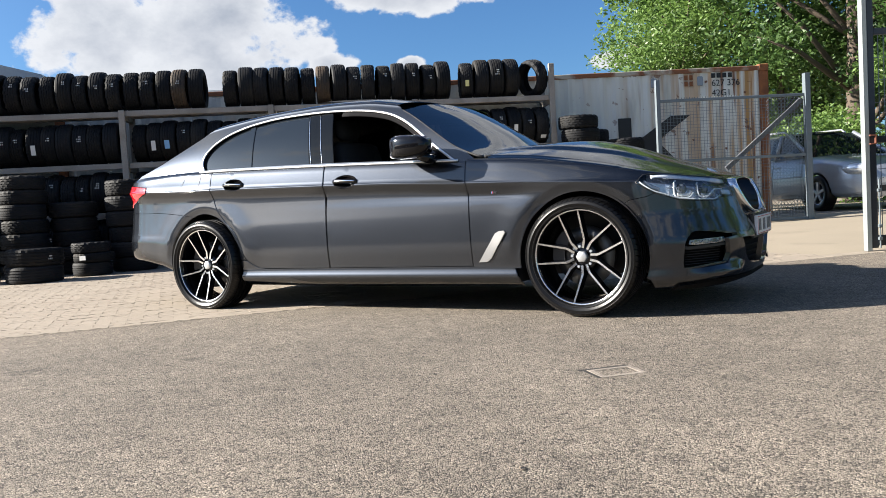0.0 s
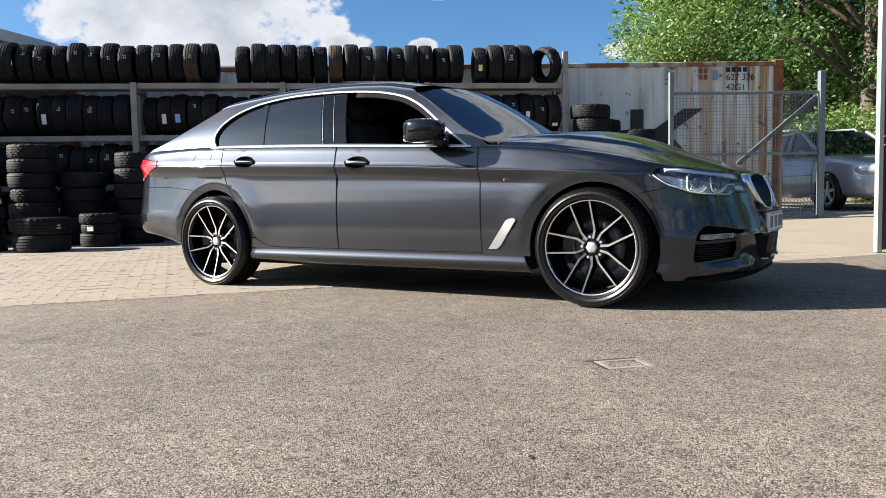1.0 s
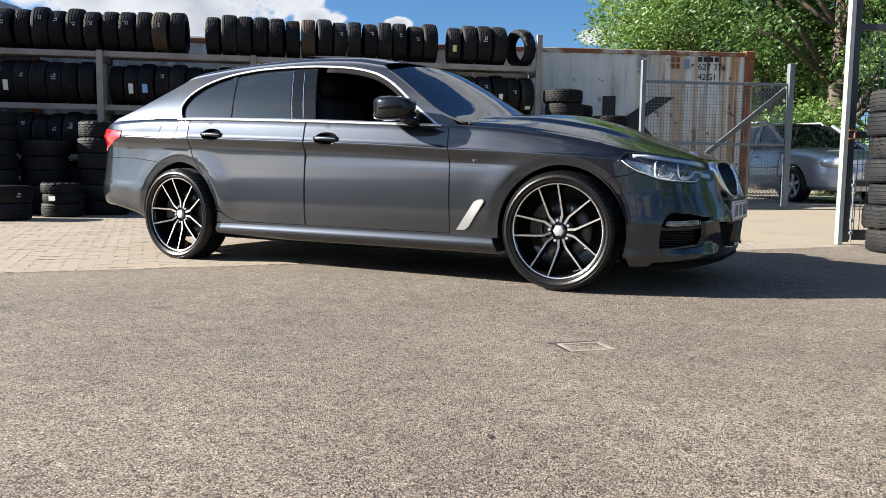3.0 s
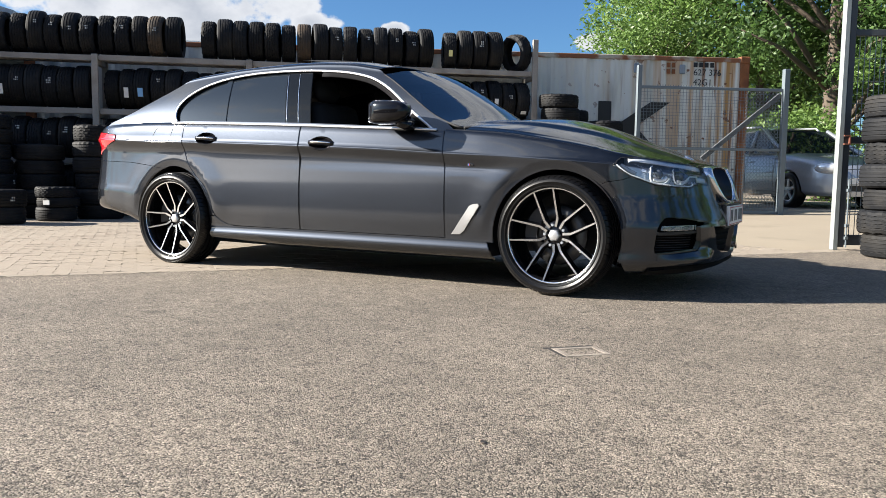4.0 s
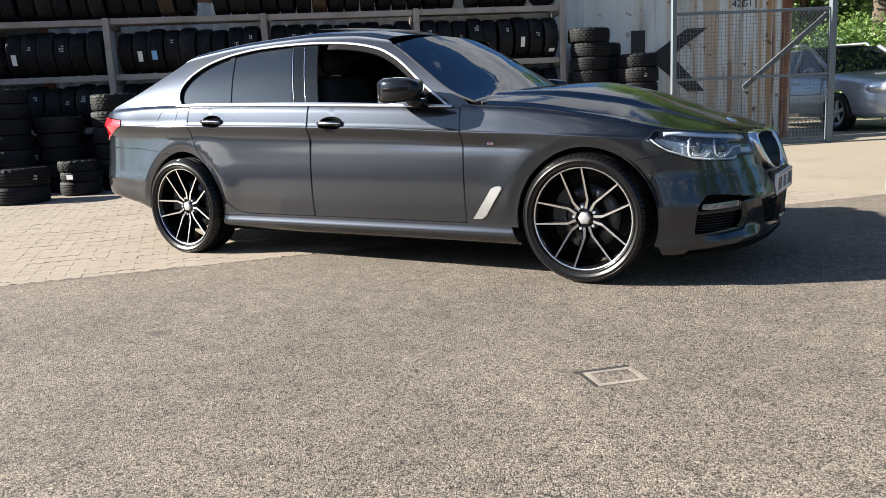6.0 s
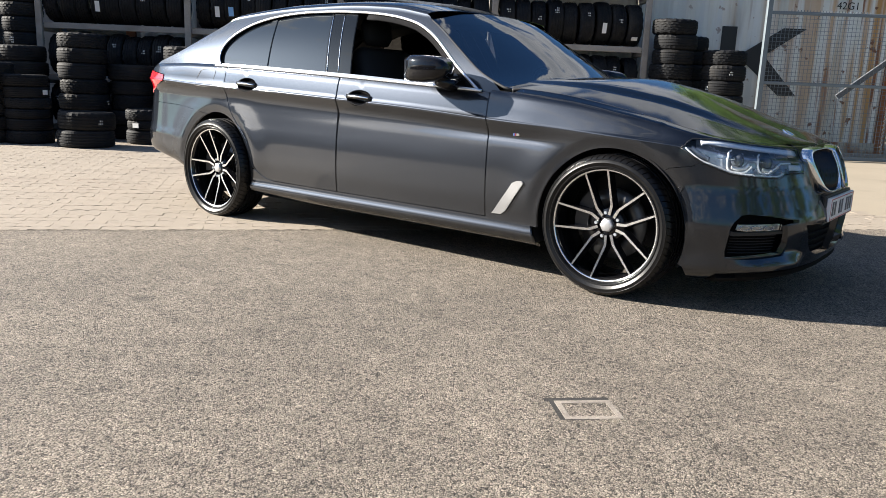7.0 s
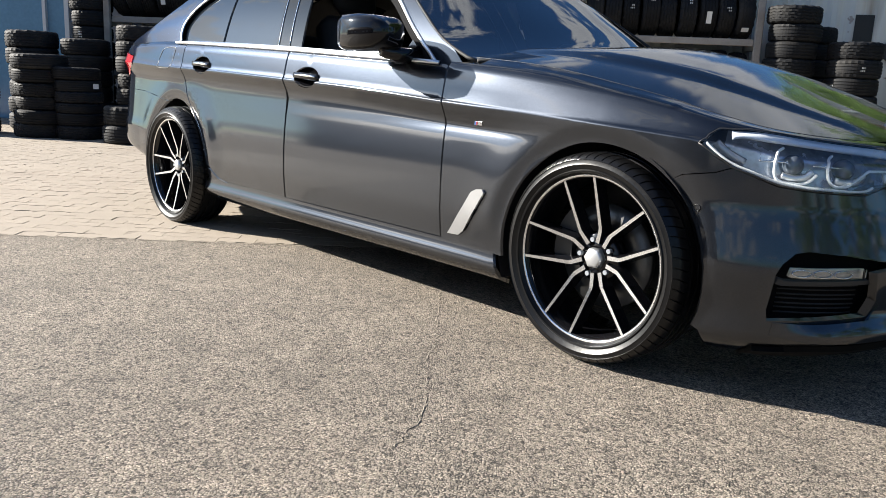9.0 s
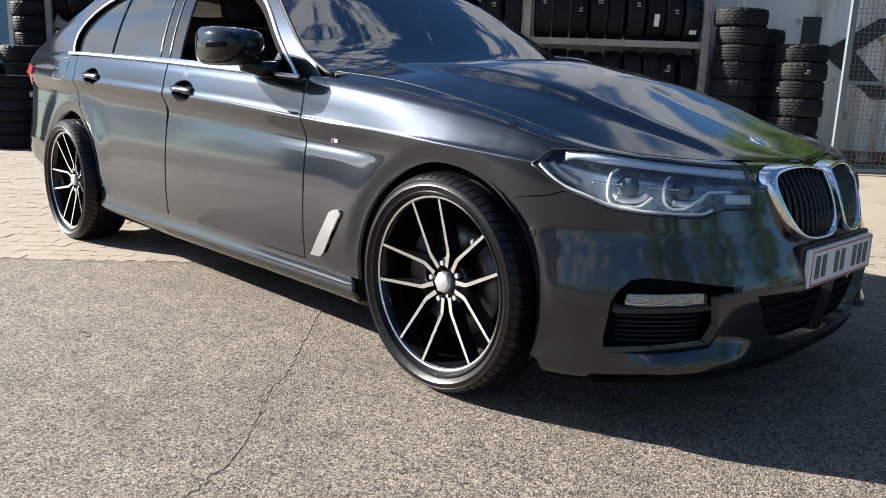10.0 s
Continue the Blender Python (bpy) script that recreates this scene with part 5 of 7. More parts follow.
    for side in (-1, 1):
        edge = [(x - 0.004, (y - 0.004) * side, z + 0.005) for x, y, z, _, _ in rows]
        mesh_part("windscreen_seal", add_tube(bmesh.new(), edge, 0.007, 7), CABIN, car)
    x, y, z, b, dz = rows[0]
    foot = [(x + b * (1 - u * u) + 0.004, y * u, z + dz * (1 - u * u) + 0.004) for u in [k / 12 - 1 for k in range(25)]]
    mesh_part("windscreen_seal", add_tube(bmesh.new(), foot, 0.010, 7), CABIN, car)
    rows = []
    for i in range(10):
        t = i / 9
        x = -2.97 - 0.78 * t
        z = 1.362 - 0.318 * t ** 0.86
        p = house(x, hw(x, z) / HQ)
        rows.append((x, p.y - 0.004, z, -0.05 - 0.05 * t, 0.055 * (1 - t) + 0.03 * t))
    screen(rows, 0, "rear_screen", TINT, "dark rear window")
    # tilted sunroof glass
    bm = bmesh.new()
    grid = []
    for i in range(9):
        x = -1.50 - 0.082 * i
        row = []
        for k in range(13):
            y = -0.42 + 0.07 * k
            row.append(bm.verts.new((x, y, ROOF(x) - 0.085 * (y / 0.62) ** 2 * 0.55 + 0.012 + 0.0042 * i)))
        grid.append(row)
    for a, c in zip(grid, grid[1:]):
        for k in range(12):
            bm.faces.new((a[k], a[k + 1], c[k + 1], c[k]))
    bmesh.ops.solidify(bm, geom=bm.faces, thickness=0.016)
    mesh_part("sunroof", bm, SUNROOF, car, "glass sunroof tilted open")
    return roof_part


def arc(cx, cz, r, a0, a1, n=22):
    """Points about a wheel, angles in degrees from ahead, turning up."""
    return [(cx + r * math.cos(radians(a0 + (a1 - a0) * i / n)), cz + r * math.sin(radians(a0 + (a1 - a0) * i / n))) for i in range(n + 1)]


ARCH_F, ARCH_R = 0.376, 0.386


def arch_rings():
    """Surface points in close rings about both wheels."""
    out = []
    for ax in (AXLE_F, AXLE_R):
        for r in (0.380, 0.390, 0.400, 0.411, 0.423, 0.437, 0.455):
            out += [(x, v_of(x, z) * VQ) for x, z in arc(ax + (0.012 if ax == 0 else 0.0), 0.336, r, -10, 195, 90) if z > 0.2]
    return out

GAP = 0.0022
REAR_DOOR = [(-2.872, 1.02), (-2.872, 0.88), (-2.835, 0.76), (-2.772, 0.67), (-2.652, 0.555), (-2.590, 0.44), (-2.545, 0.365), (-2.46, 0.315), (-2.38, 0.300)]


def build_flanks(car):
    fine = smooth_line(REAR_DOOR, 4)
    rings = arch_rings()
    for side in (-1, 1):
        kw = dict(sides=(side,), lip=0.014)
        low = 0.300
        # front door
        door = flank([(-0.680 - GAP, low), (-0.690 - GAP, 0.6), (-0.709 - GAP, 0.935)]) + [(-0.72, 10 * VQ), (-1.2, 10 * VQ), (-1.797 + GAP, 10 * VQ)]
        door += flank([(-1.796 + GAP, 0.8), (-1.79 + GAP, 0.6), (-1.782 + GAP, low), (-1.2, low)])
        front_door = panel("front_door", car, PAINT, door, sq, sq_normal, holes=(flank([(-1.615 + 0.097 * math.cos(a), 0.870 + 0.045 * math.sin(a)) for a in [i * math.tau / 28 for i in range(28)]]),), **kw)
        rear = [(-1.805 - GAP, 10 * VQ), (-2.3, 10 * VQ), (-2.86 + GAP, 10 * VQ)] + flank([(x + 2.2 * GAP, z + GAP) for x, z in fine[1:]]) + flank([(-2.1, low), (-1.79 - GAP, low), (-1.798 - GAP, 0.6), (-1.804 - GAP, 0.8)])
        rear_door = panel("rear_door", car, PAINT, rear, sq, sq_normal, holes=(flank([(-2.64 + 0.097 * math.cos(a), 0.910 + 0.045 * math.sin(a)) for a in [i * math.tau / 28 for i in range(28)]]),), **kw)
        # sill
        sill = [(-2.60, v_of(-2.60, 0.36) * VQ)] + flank([(-2.55 - GAP, 0.355), (-2.46, 0.308), (-2.38, low - 2 * GAP), (-1.8, low - 2 * GAP), (-1.0, low - 2 * GAP), (-0.68, low - 2 * GAP), (-0.40, 0.288)])
        sill += [(-0.375, 1.6 * VQ), (-0.375, 0.3 * VQ), (-1.5, 0.0), (-2.58, 0.3 * VQ), (-2.60, 1.6 * VQ)]
        panel("sill", car, PAINT, sill, sq, sq_normal, **kw)
        # front wing
        wing = flank([(-0.676 + GAP, low - 0.008), (-0.686 + GAP, 0.6), (-0.705 + GAP, 0.935)]) + [(-0.72, 11 * VQ), (-0.3, 11 * VQ), (0.0, 11 * VQ), (0.2, 11 * VQ), (0.40, 11 * VQ), (0.60, 11 * VQ), (0.80, 11 * VQ), (1.00, 11 * VQ), (1.02, 9.80 * VQ), (0.913, 9.93 * VQ), (0.755, 9.99 * VQ), (0.595, 10.02 * VQ), (0.482, 9.90 * VQ)]
        wing += flank([(0.376, 0.783), (0.350, 0.765), (0.326, 0.737), (0.377, 0.705), (0.430, 0.676), (0.386, 0.661), (0.290, 0.646)])
        wing += flank(arc(0.012, 0.336, ARCH_F, 50, 188, 30)) + flank([(-0.40, 0.286)])
        panel("front_wing", car, PAINT, wing, sq, sq_normal, extra=rings, **kw)
        # rear quarter
        front_lip = [(-2.970 + (x + 2.970) * k, 0.330 + (z - 0.330) * k) for i, (x, z) in enumerate(arc(-2.970, 0.330, ARCH_R, 2, 104, 24)) for k in [0.951 + 0.049 * ease(i, 8, 22)]]
        quarter = [(-2.878 - GAP, 10.2 * VQ)] + flank([(x - 1.3 * GAP, z - GAP) for x, z in fine[1:-8]]) + flank([(-2.565, 0.369), (-2.603, 0.362)])
        quarter += flank(front_lip[1:]) + flank([(-3.09, 0.698), (-3.25, 0.722), (-3.45, 0.742)]) + [(s, v_of(s, z) * VQ) for s, z in ((-3.72, 0.752), (-3.95, 0.765), (-4.1, 0.778), (-4.1, 0.787), (-3.95, 0.801), (-3.78, 0.841), (-3.585, 0.902), (-3.590, 0.955), (-3.80, 0.978), (-4.1, 0.990))]
        quarter += [(-4.14, 11 * VQ), (-3.7, 11 * VQ), (-3.3, 11 * VQ), (-2.98, 10.6 * VQ)]
        panel("rear_quarter", car, PAINT, quarter, sq, sq_normal, extra=rings, **kw)
        # tail lamp
        lamp = [(s, v_of(s, z) * VQ) for s, z in ((-4.3, 0.786), (-4.1, 0.790), (-3.95, 0.805), (-3.78, 0.845), (-3.592, 0.905), (-3.596, 0.951), (-3.80, 0.974), (-4.1, 0.986), (-4.3, 0.986))]
        panel("tail_lamp", car, RED_LENS, lamp, lambda s, v: skin(s, v / VQ, 0.006), sq_normal, label="red wrap-round tail lamp", **kw)
        # door handles: dark scoop, painted bar with a bright edge
        for x, z, door_ob in ((-1.615, 0.870, front_door), (-2.64, 0.910, rear_door)):
            v = v_of(x, z)
            c, n = skin(x, v), skin_normal(x, v)
            t = (skin(x + 0.02, v_of(x + 0.02, z - 0.0008)) - c).normalized()
            up = n.cross(t).normalized()
            up = up if up.z > 0 else -up
            bm = bmesh.new()
            rows = []
            for k in range(9):
                f = k / 8
                rows.append([bm.verts.new(c + t * (0.101 * f * math.cos(a)) + up * (0.049 * f * math.sin(a)) + n * (-0.003 - 0.022 * (1 - f ** 4))) for a in [i * math.tau / 24 for i in range(24)]] if k else [bm.verts.new(c - n * 0.025)])
            for i in range(24):
                bm.faces.new((rows[0][0], rows[1][i], rows[1][(i + 1) % 24]))
            for a, b in zip(rows[1:], rows[2:]):
                for i in range(24):
                    bm.faces.new((a[i], a[(i + 1) % 24], b[(i + 1) % 24], b[i]))
            for v_ in bm.verts:
                v_.co.y *= side
            mesh_part("handle_recess", bm, GLOSS_BLACK, door_ob)
            bm = bmesh.new()
            pts = [c + t * d + n * (0.020 - 1.3 * d * d) + up * 0.002 for d in [-0.099 + 0.198 * i / 14 for i in range(15)]]
            add_strip(bm, mirrored([p - n * 0.012 for p in pts], side), mirrored([n] * 15, side), 0.032, 0.012)
            mesh_part("handle", bm, GLOSS_BLACK, door_ob)
            bm = add_strip(bmesh.new(), mirrored([p + up * 0.0 + n * 0.001 for p in pts[1:-1]], side), mirrored([n] * 13, side), 0.009, 0.003)
            mesh_part("handle_trim", bm, CHROME, door_ob, "chrome handle strip")
        # breather blade behind the front wheel
        blade = flank([(-0.455, 0.508), (-0.445, 0.497), (-0.545, 0.345), (-0.575, 0.324), (-0.632, 0.322), (-0.512, 0.492), (-0.485, 0.505)])
        panel("wing_vent", car, VENT_BLADE, blade, lambda s, v: skin(s, v / VQ, 0.009), sq_normal, step=0.012, lip=0.008, sides=(side,), label="silver wing vent blade")
        # small striped badge, drawn as plain bars
        c, n = skin(-0.52, v_of(-0.52, 0.735), 0.003), skin_normal(-0.52, v_of(-0.52, 0.735))
        badge = None
        for i, (o, w, mat) in enumerate(((0.013, 0.004, material("badge_blue", (0.10, 0.2, 0.4), 0.3)), (0.009, 0.004, material("badge_navy", (0.02, 0.03, 0.2), 0.3)), (0.005, 0.004, material("badge_red", (0.25, 0.03, 0.03), 0.3)), (-0.010, 0.020, CHROME))):
            bm = bmesh.new()
            add_box(bm, c.x - o - w / 2, c.x - o + w / 2, c.y * side - 0.002, c.y * side + 0.002, c.z - 0.006, c.z + 0.006)
            mesh_part("badge", bm, mat, car, smooth=False)
        # filler flap, only on this side
        if side < 0:
            loop = smooth_line([(-3.01, 0.905), (-2.985, 0.985), (-3.01, 1.004), (-3.13, 0.998), (-3.165, 0.975), (-3.20, 0.905), (-3.18, 0.886), (-3.04, 0.886), (-3.01, 0.905)], 4)
            bm = bmesh.new()
            add_tube(bm, mirrored([skin(x, v_of(x, z), -0.0005) for x, z in loop[:-1]], side), 0.0022, 6, closed=True)
            mesh_part("filler_flap", bm, TRIM_BLACK, car, "outline of the filler flap")


# ---- nose ----
def build_nose(car):
    def sv(s, z):
        return (s, v_of(s, z) * VQ)
    S1 = FRONT_S + 1.0
    # bumper, both halves in one piece; openings for the side and middle intakes
    outline = [sv(0.392, 0.21)] + [(p[0], v_of(p[0], p[1]) * VQ) for p in arc(0.012, 0.336, ARCH_F, -18, 50, 14)]
    outline += [sv(0.290, 0.6425), sv(0.386, 0.6575), sv(0.434, 0.673), sv(0.492, 0.657), sv(0.575, 0.631), sv(0.698, 0.621), sv(0.827, 0.615), sv(0.857, 0.625), sv(0.889, 0.635), sv(0.988, 0.633), sv(1.016, 0.703), (1.026, 9.75 * VQ), (1.03, 10.92 * VQ), (S1, 10.92 * VQ), (S1, 0.6 * VQ), (0.9, 0.6 * VQ), (0.6, 0.6 * VQ), (0.42, 0.8 * VQ)]
    side_hole = [sv(*p) for p in ((0.573, 0.262), (0.566, 0.295), (0.576, 0.396), (0.591, 0.426), (0.624, 0.457), (0.666, 0.465), (0.78, 0.457), (0.915, 0.434), (0.914, 0.420), (0.848, 0.408), (0.862, 0.325), (0.846, 0.282), (0.764, 0.275), (0.612, 0.266))]
    mid_hole = [sv(*p) for p in ((0.957, 0.405), (1.0, 0.308), (1.03, 0.270), (1.085, 0.245), (1.208, 0.234))] + [(S1 - 0.001, v_of(S1, 0.234) * VQ), (S1 - 0.001, v_of(S1, 0.40) * VQ), sv(1.088, 0.400)]
    panel("front_bumper", car, PAINT, outline, sq, sq_normal, step=0.022, holes=(side_hole, mid_hole), sides=(-1, 1), lip=0.03, extra=arch_rings(), label="dark grey sculpted front bumper")
    panel("front_lip", car, INTAKE_BLACK, [(0.52, 0.35 * VQ), (0.55, 1.15 * VQ), (0.7, 1.35 * VQ), (0.95, 1.25 * VQ), (S1, 1.2 * VQ), (S1, 0.35 * VQ), (0.8, 0.3 * VQ)], lambda s, v: skin(s, v / VQ, 0.022), sq_normal, step=0.03, sides=(-1, 1), lip=0.02)
    grid_back = [sv(0.93, 0.40), sv(0.95, 0.19), (S1, v_of(S1, 0.19) * VQ), (S1, v_of(S1, 0.42) * VQ)]
    panel("lower_grille", car, INTAKE_BLACK, grid_back, lambda s, v: skin(s, v / VQ, -0.05), sq_normal, step=0.04, sides=(-1, 1), lip=0)
    for z in (0.24, 0.275, 0.31, 0.345):
        pts = [skin(s, v_of(s, z), -0.035) for s in [0.97 + 0.25 * i / 10 for i in range(11)]]
        mesh_part("lower_grille_bar", add_tube(bmesh.new(), mirrored(pts, -1) + list(reversed(pts[:-1])), 0.006, 6), INTAKE_BLACK, car)
    def fin_point(s, v):
        z = section(s)[0](v / VQ)
        reach = 0.030 * (1 - ease(z, 0.225, 0.300)) * ease(s, 0.58, 0.74) * (1 - ease(s, 0.90, 1.01))
        return skin(s, v / VQ, 0.003 + reach)

    def fin_normal(s, v):
        e = 0.003
        n = (fin_point(s + e, v) - fin_point(s - e, v)).cross(fin_point(s, v + e) - fin_point(s, v - e)).normalized()
        return n if n.dot(skin_normal(s, v / VQ)) > 0 else -n

    for side in (-1, 1):
        fin = [sv(*p) for p in ((0.585, 0.222), (0.590, 0.259), (0.68, 0.262), (0.764, 0.268), (0.846, 0.274), (0.872, 0.315), (0.93, 0.290), (1.0, 0.262), (0.945, 0.217), (0.80, 0.212), (0.68, 0.212))]
        panel("bumper_fin", car, PAINT, fin, fin_point, fin_normal, step=0.012, sides=(side,), lip=0.02)
        back = [sv(0.555, 0.48), sv(0.55, 0.25), sv(0.90, 0.25), sv(0.93, 0.45), sv(0.75, 0.48)]
        panel("side_intake", car, INTAKE_BLACK, back, lambda s, v: skin(s, v / VQ, -0.075), sq_normal, step=0.04, sides=(side,), lip=0, label="black honeycomb side intake")
        for i in range(7):
            z = 0.280 + 0.0135 * i
            pts = [skin(s, v_of(s, z), -0.050 - 0.004 * (i % 2)) for s in [0.60 + 0.24 * k / 8 for k in range(9)]]
            mesh_part("intake_bar", add_tube(bmesh.new(), mirrored(pts, side), 0.0026, 5), CABIN, car)
        # fog lamp: long clear strip in the top of the intake, split in three bowls
        fog = [sv(0.617, 0.388), sv(0.624, 0.413), sv(0.826, 0.417), sv(0.824, 0.392), sv(0.657, 0.385)]
        lamp = panel("fog_lamp", car, FOG, fog, lambda s, v: skin(s, v / VQ, -0.022), sq_normal, step=0.02, sides=(side,), lip=0.02, label="long clear fog lamp strip")
        for k in range(3):
            s0 = 0.650 + 0.058 * k
            ring = [skin(s0 + 0.026 * math.cos(a), v_of(s0 + 0.026 * math.cos(a), 0.400 + 0.010 * math.sin(a)), -0.019) for a in [i * math.tau / 16 for i in range(16)]]
            mesh_part("fog_optic", add_tube(bmesh.new(), mirrored(ring, side), 0.0022, 6, closed=True), CHROME, lamp)
        panel("fog_lens", lamp, LENS, fog, lambda s, v: skin(s, v / VQ, -0.010), sq_normal, step=0.03, sides=(side,), lip=0.004).visible_shadow = False
        shelf = [sv(0.590, 0.382), sv(0.610, 0.376), sv(0.845, 0.384), sv(0.850, 0.372), sv(0.60, 0.362), sv(0.582, 0.366)]
        panel("intake_shelf", car, TRIM_BLACK, shelf, lambda s, v: skin(s, v / VQ, -0.020), sq_normal, step=0.03, sides=(side,), lip=0.03)
        # parking sensor
        c, n = skin(0.345, v_of(0.345, 0.556), 0.001), skin_normal(0.345, v_of(0.345, 0.556))
        c, n = mirrored([c], side)[0], mirrored([n], side)[0]
        t = n.cross(Vector((0, 0, 1))).normalized()
        u = t.cross(n)
        bm = bmesh.new()
        add_tube(bm, [c + (t * math.cos(a) + u * math.sin(a)) * 0.010 for a in [i * math.tau / 16 for i in range(16)]], 0.0016, 5, closed=True)
        mesh_part("parking_sensor", bm, TRIM_BLACK, car)
        # headlamp
        head = [sv(*p) for p in ((0.331, 0.737), (0.379, 0.709), (0.432, 0.679), (0.492, 0.661), (0.575, 0.636), (0.698, 0.625), (0.827, 0.619), (0.857, 0.629), (0.889, 0.639), (0.985, 0.637), (1.012, 0.703), (1.020, 0.736), (0.913, 0.747), (0.755, 0.761), (0.595, 0.775), (0.482, 0.782), (0.380, 0.779), (0.354, 0.762))]
        lamp = panel("headlamp", car, LAMP_BACK, head, lambda s, v: skin(s, v / VQ, -0.060), sq_normal, step=0.03, sides=(side,), lip=0, label="slim LED headlamp with bright hooked light bars")
        panel("lamp_lens", lamp, LENS, head, lambda s, v: skin(s, v / VQ, 0.002), sq_normal, step=0.02, sides=(side,), lip=0.004, label="clear headlamp lens").visible_shadow = False
        rim = dense(head, 0.02)
        bm = add_tube(bmesh.new(), mirrored([skin(s, v / VQ, -0.001) for s, v in rim], side), 0.0030, 5, closed=True)
        mesh_part("lamp_seal", bm, TRIM_BLACK, lamp)
        bm = bmesh.new()
        a = [skin(s, v / VQ, -0.003) for s, v in rim]
        b = [skin(s, v / VQ, -0.061) for s, v in rim]
        va, vb = [bm.verts.new(p) for p in mirrored(a, side)], [bm.verts.new(p) for p in mirrored(b, side)]
        for i in range(len(rim)):
            j = (i + 1) % len(rim)
            bm.faces.new((va[i], va[j], vb[j], vb[i]))
        mesh_part("lamp_bezel", bm, LAMP_GREY, lamp)

        def along(name, points, depth, width, mat, label="", thick=0.004):
            line = smooth_line(points, 5)
            pts = [skin(s, v_of(s, z), depth) for s, z in line]
            nr = [skin_normal(s, v_of(s, min(z, 0.735))) for s, z in line]
            mesh_part(name, add_strip(bmesh.new(), mirrored(pts, side), mirrored(nr, side), width, thick), mat, lamp, label)
        # pale strip painted in for the sky's reflection in the lens's upper edge
        along("lamp_brow", [(0.425, 0.764), (0.482, 0.766), (0.595, 0.759), (0.755, 0.745), (0.90, 0.731), (1.000, 0.721)], -0.010, 0.030, BROW_REFLECTION, "pale strip painted as sky reflected along the lamp's top")
        along("lamp_trim", [(0.352, 0.740), (0.395, 0.709), (0.435, 0.687), (0.495, 0.668), (0.578, 0.644), (0.698, 0.632), (0.822, 0.627), (0.860, 0.638)], -0.008, 0.008, LED)
        along("lamp_trim", [(0.375, 0.742), (0.415, 0.714), (0.470, 0.690)], -0.030, 0.024, LAMP_GREY)
        along("lamp_trim", [(0.905, 0.662), (0.945, 0.660), (0.982, 0.658)], -0.012, 0.030, BROW_REFLECTION)
        along("lamp_bar", [(0.515, 0.700), (0.57, 0.700), (0.625, 0.697)], -0.030, 0.005, CHROME)
        along("lamp_bar", [(0.690, 0.692), (0.74, 0.690), (0.80, 0.686)], -0.030, 0.005, CHROME)
        hooks = (((0.607, 0.736), (0.580, 0.724), (0.566, 0.698), (0.563, 0.666), (0.575, 0.649), (0.610, 0.643), (0.649, 0.642), (0.672, 0.651), (0.696, 0.668)),
                 ((0.775, 0.719), (0.747, 0.706), (0.733, 0.687), (0.732, 0.657), (0.748, 0.640), (0.775, 0.638), (0.800, 0.643), (0.862, 0.677), (0.885, 0.680), (0.935, 0.679)))
        for pts in hooks:
            line = smooth_line(pts, 4)
            bm = add_tube(bmesh.new(), mirrored([skin(s, v_of(s, z), -0.022) for s, z in line], side), 0.0044, 7)
            mesh_part("light_ring", bm, LED, lamp, "bright hooked daytime running light")
        for sc, zc in ((0.632, 0.690), (0.805, 0.682)):
            c = skin(sc, v_of(sc, zc), -0.046)
            bm = bmesh.new()
            bmesh.ops.create_uvsphere(bm, u_segments=16, v_segments=10, radius=0.030, matrix=Matrix.Translation((c.x, c.y * side, c.z)))
            mesh_part("optic", bm, OPTIC, lamp, "clear projector lens")
            line = [(sc - 0.045, zc - 0.028), (sc - 0.01, zc - 0.034), (sc + 0.03, zc - 0.030), (sc + 0.055, zc - 0.014)]
            along("reflector", line, -0.030, 0.020, SATIN)
        # kidney grille: chrome surround, dark hollow and upright bars
        loop2 = [(0.030, 0.735), (0.12, 0.746), (0.22, 0.744), (0.292, 0.730), (0.320, 0.700), (0.313, 0.655), (0.286, 0.600), (0.245, 0.558), (0.185, 0.540), (0.09, 0.542), (0.044, 0.562), (0.026, 0.63)]
        ring = smooth_line(loop2 + [loop2[0]], 5)[:-1]

        def face(y, z, d=0.0):
            x = NOSE(z) - 0.040 * (abs(y) / 0.3) ** 2 + 0.008
            return Vector((x + d, y * side, z))

        def drawn_in(y, z, k):
            """The outline drawn in: broad chrome outside, a thin edge above, below and towards the middle."""
            return 0.045 + (y - 0.045) * (1 - 0.105 * k), 0.642 + (z - 0.642) * (1 - 0.085 * k)
        bm = bmesh.new()
        rings = []
        for k, d in ((0.0, -0.035), (-0.10, -0.002), (0.0, 0.012), (0.55, 0.020), (1.0, 0.014), (1.08, -0.03)):
            rings.append([bm.verts.new(face(*drawn_in(y, z, k), d)) for y, z in ring])
        for a, b in zip(rings, rings[1:]):
            for i in range(len(ring)):
                j = (i + 1) % len(ring)
                bm.faces.new((a[i], a[j], b[j], b[i]))
        kidney = mesh_part("kidney_grille", bm, CHROME, car, "chrome-framed kidney grille with black bars")
        bm = bmesh.new()
        bm.faces.new([bm.verts.new(face(*drawn_in(y, z, 1.0), -0.035)) for y, z in ring])
        mesh_part("grille_back", bm, INTAKE_BLACK, kidney, smooth=False)
        inner = [drawn_in(y, z, 1.0) for y, z in ring]
        for k in range(10):
            y = 0.052 + 0.0255 * k
            zs = sorted(z for (ya, za), (yb, zb) in zip(inner, inner[1:] + inner[:1]) if (ya - y) * (yb - y) <= 0 and ya != yb for z in [za + (zb - za) * (y - ya) / (yb - ya)])
            if len(zs) < 2:
                continue
            z0, z1 = zs[0], zs[-1]
            pts = [face(y, z0 + (z1 - z0) * i / 8, -0.006 + 0.010 * math.sin(math.pi * i / 8)) for i in range(9)]
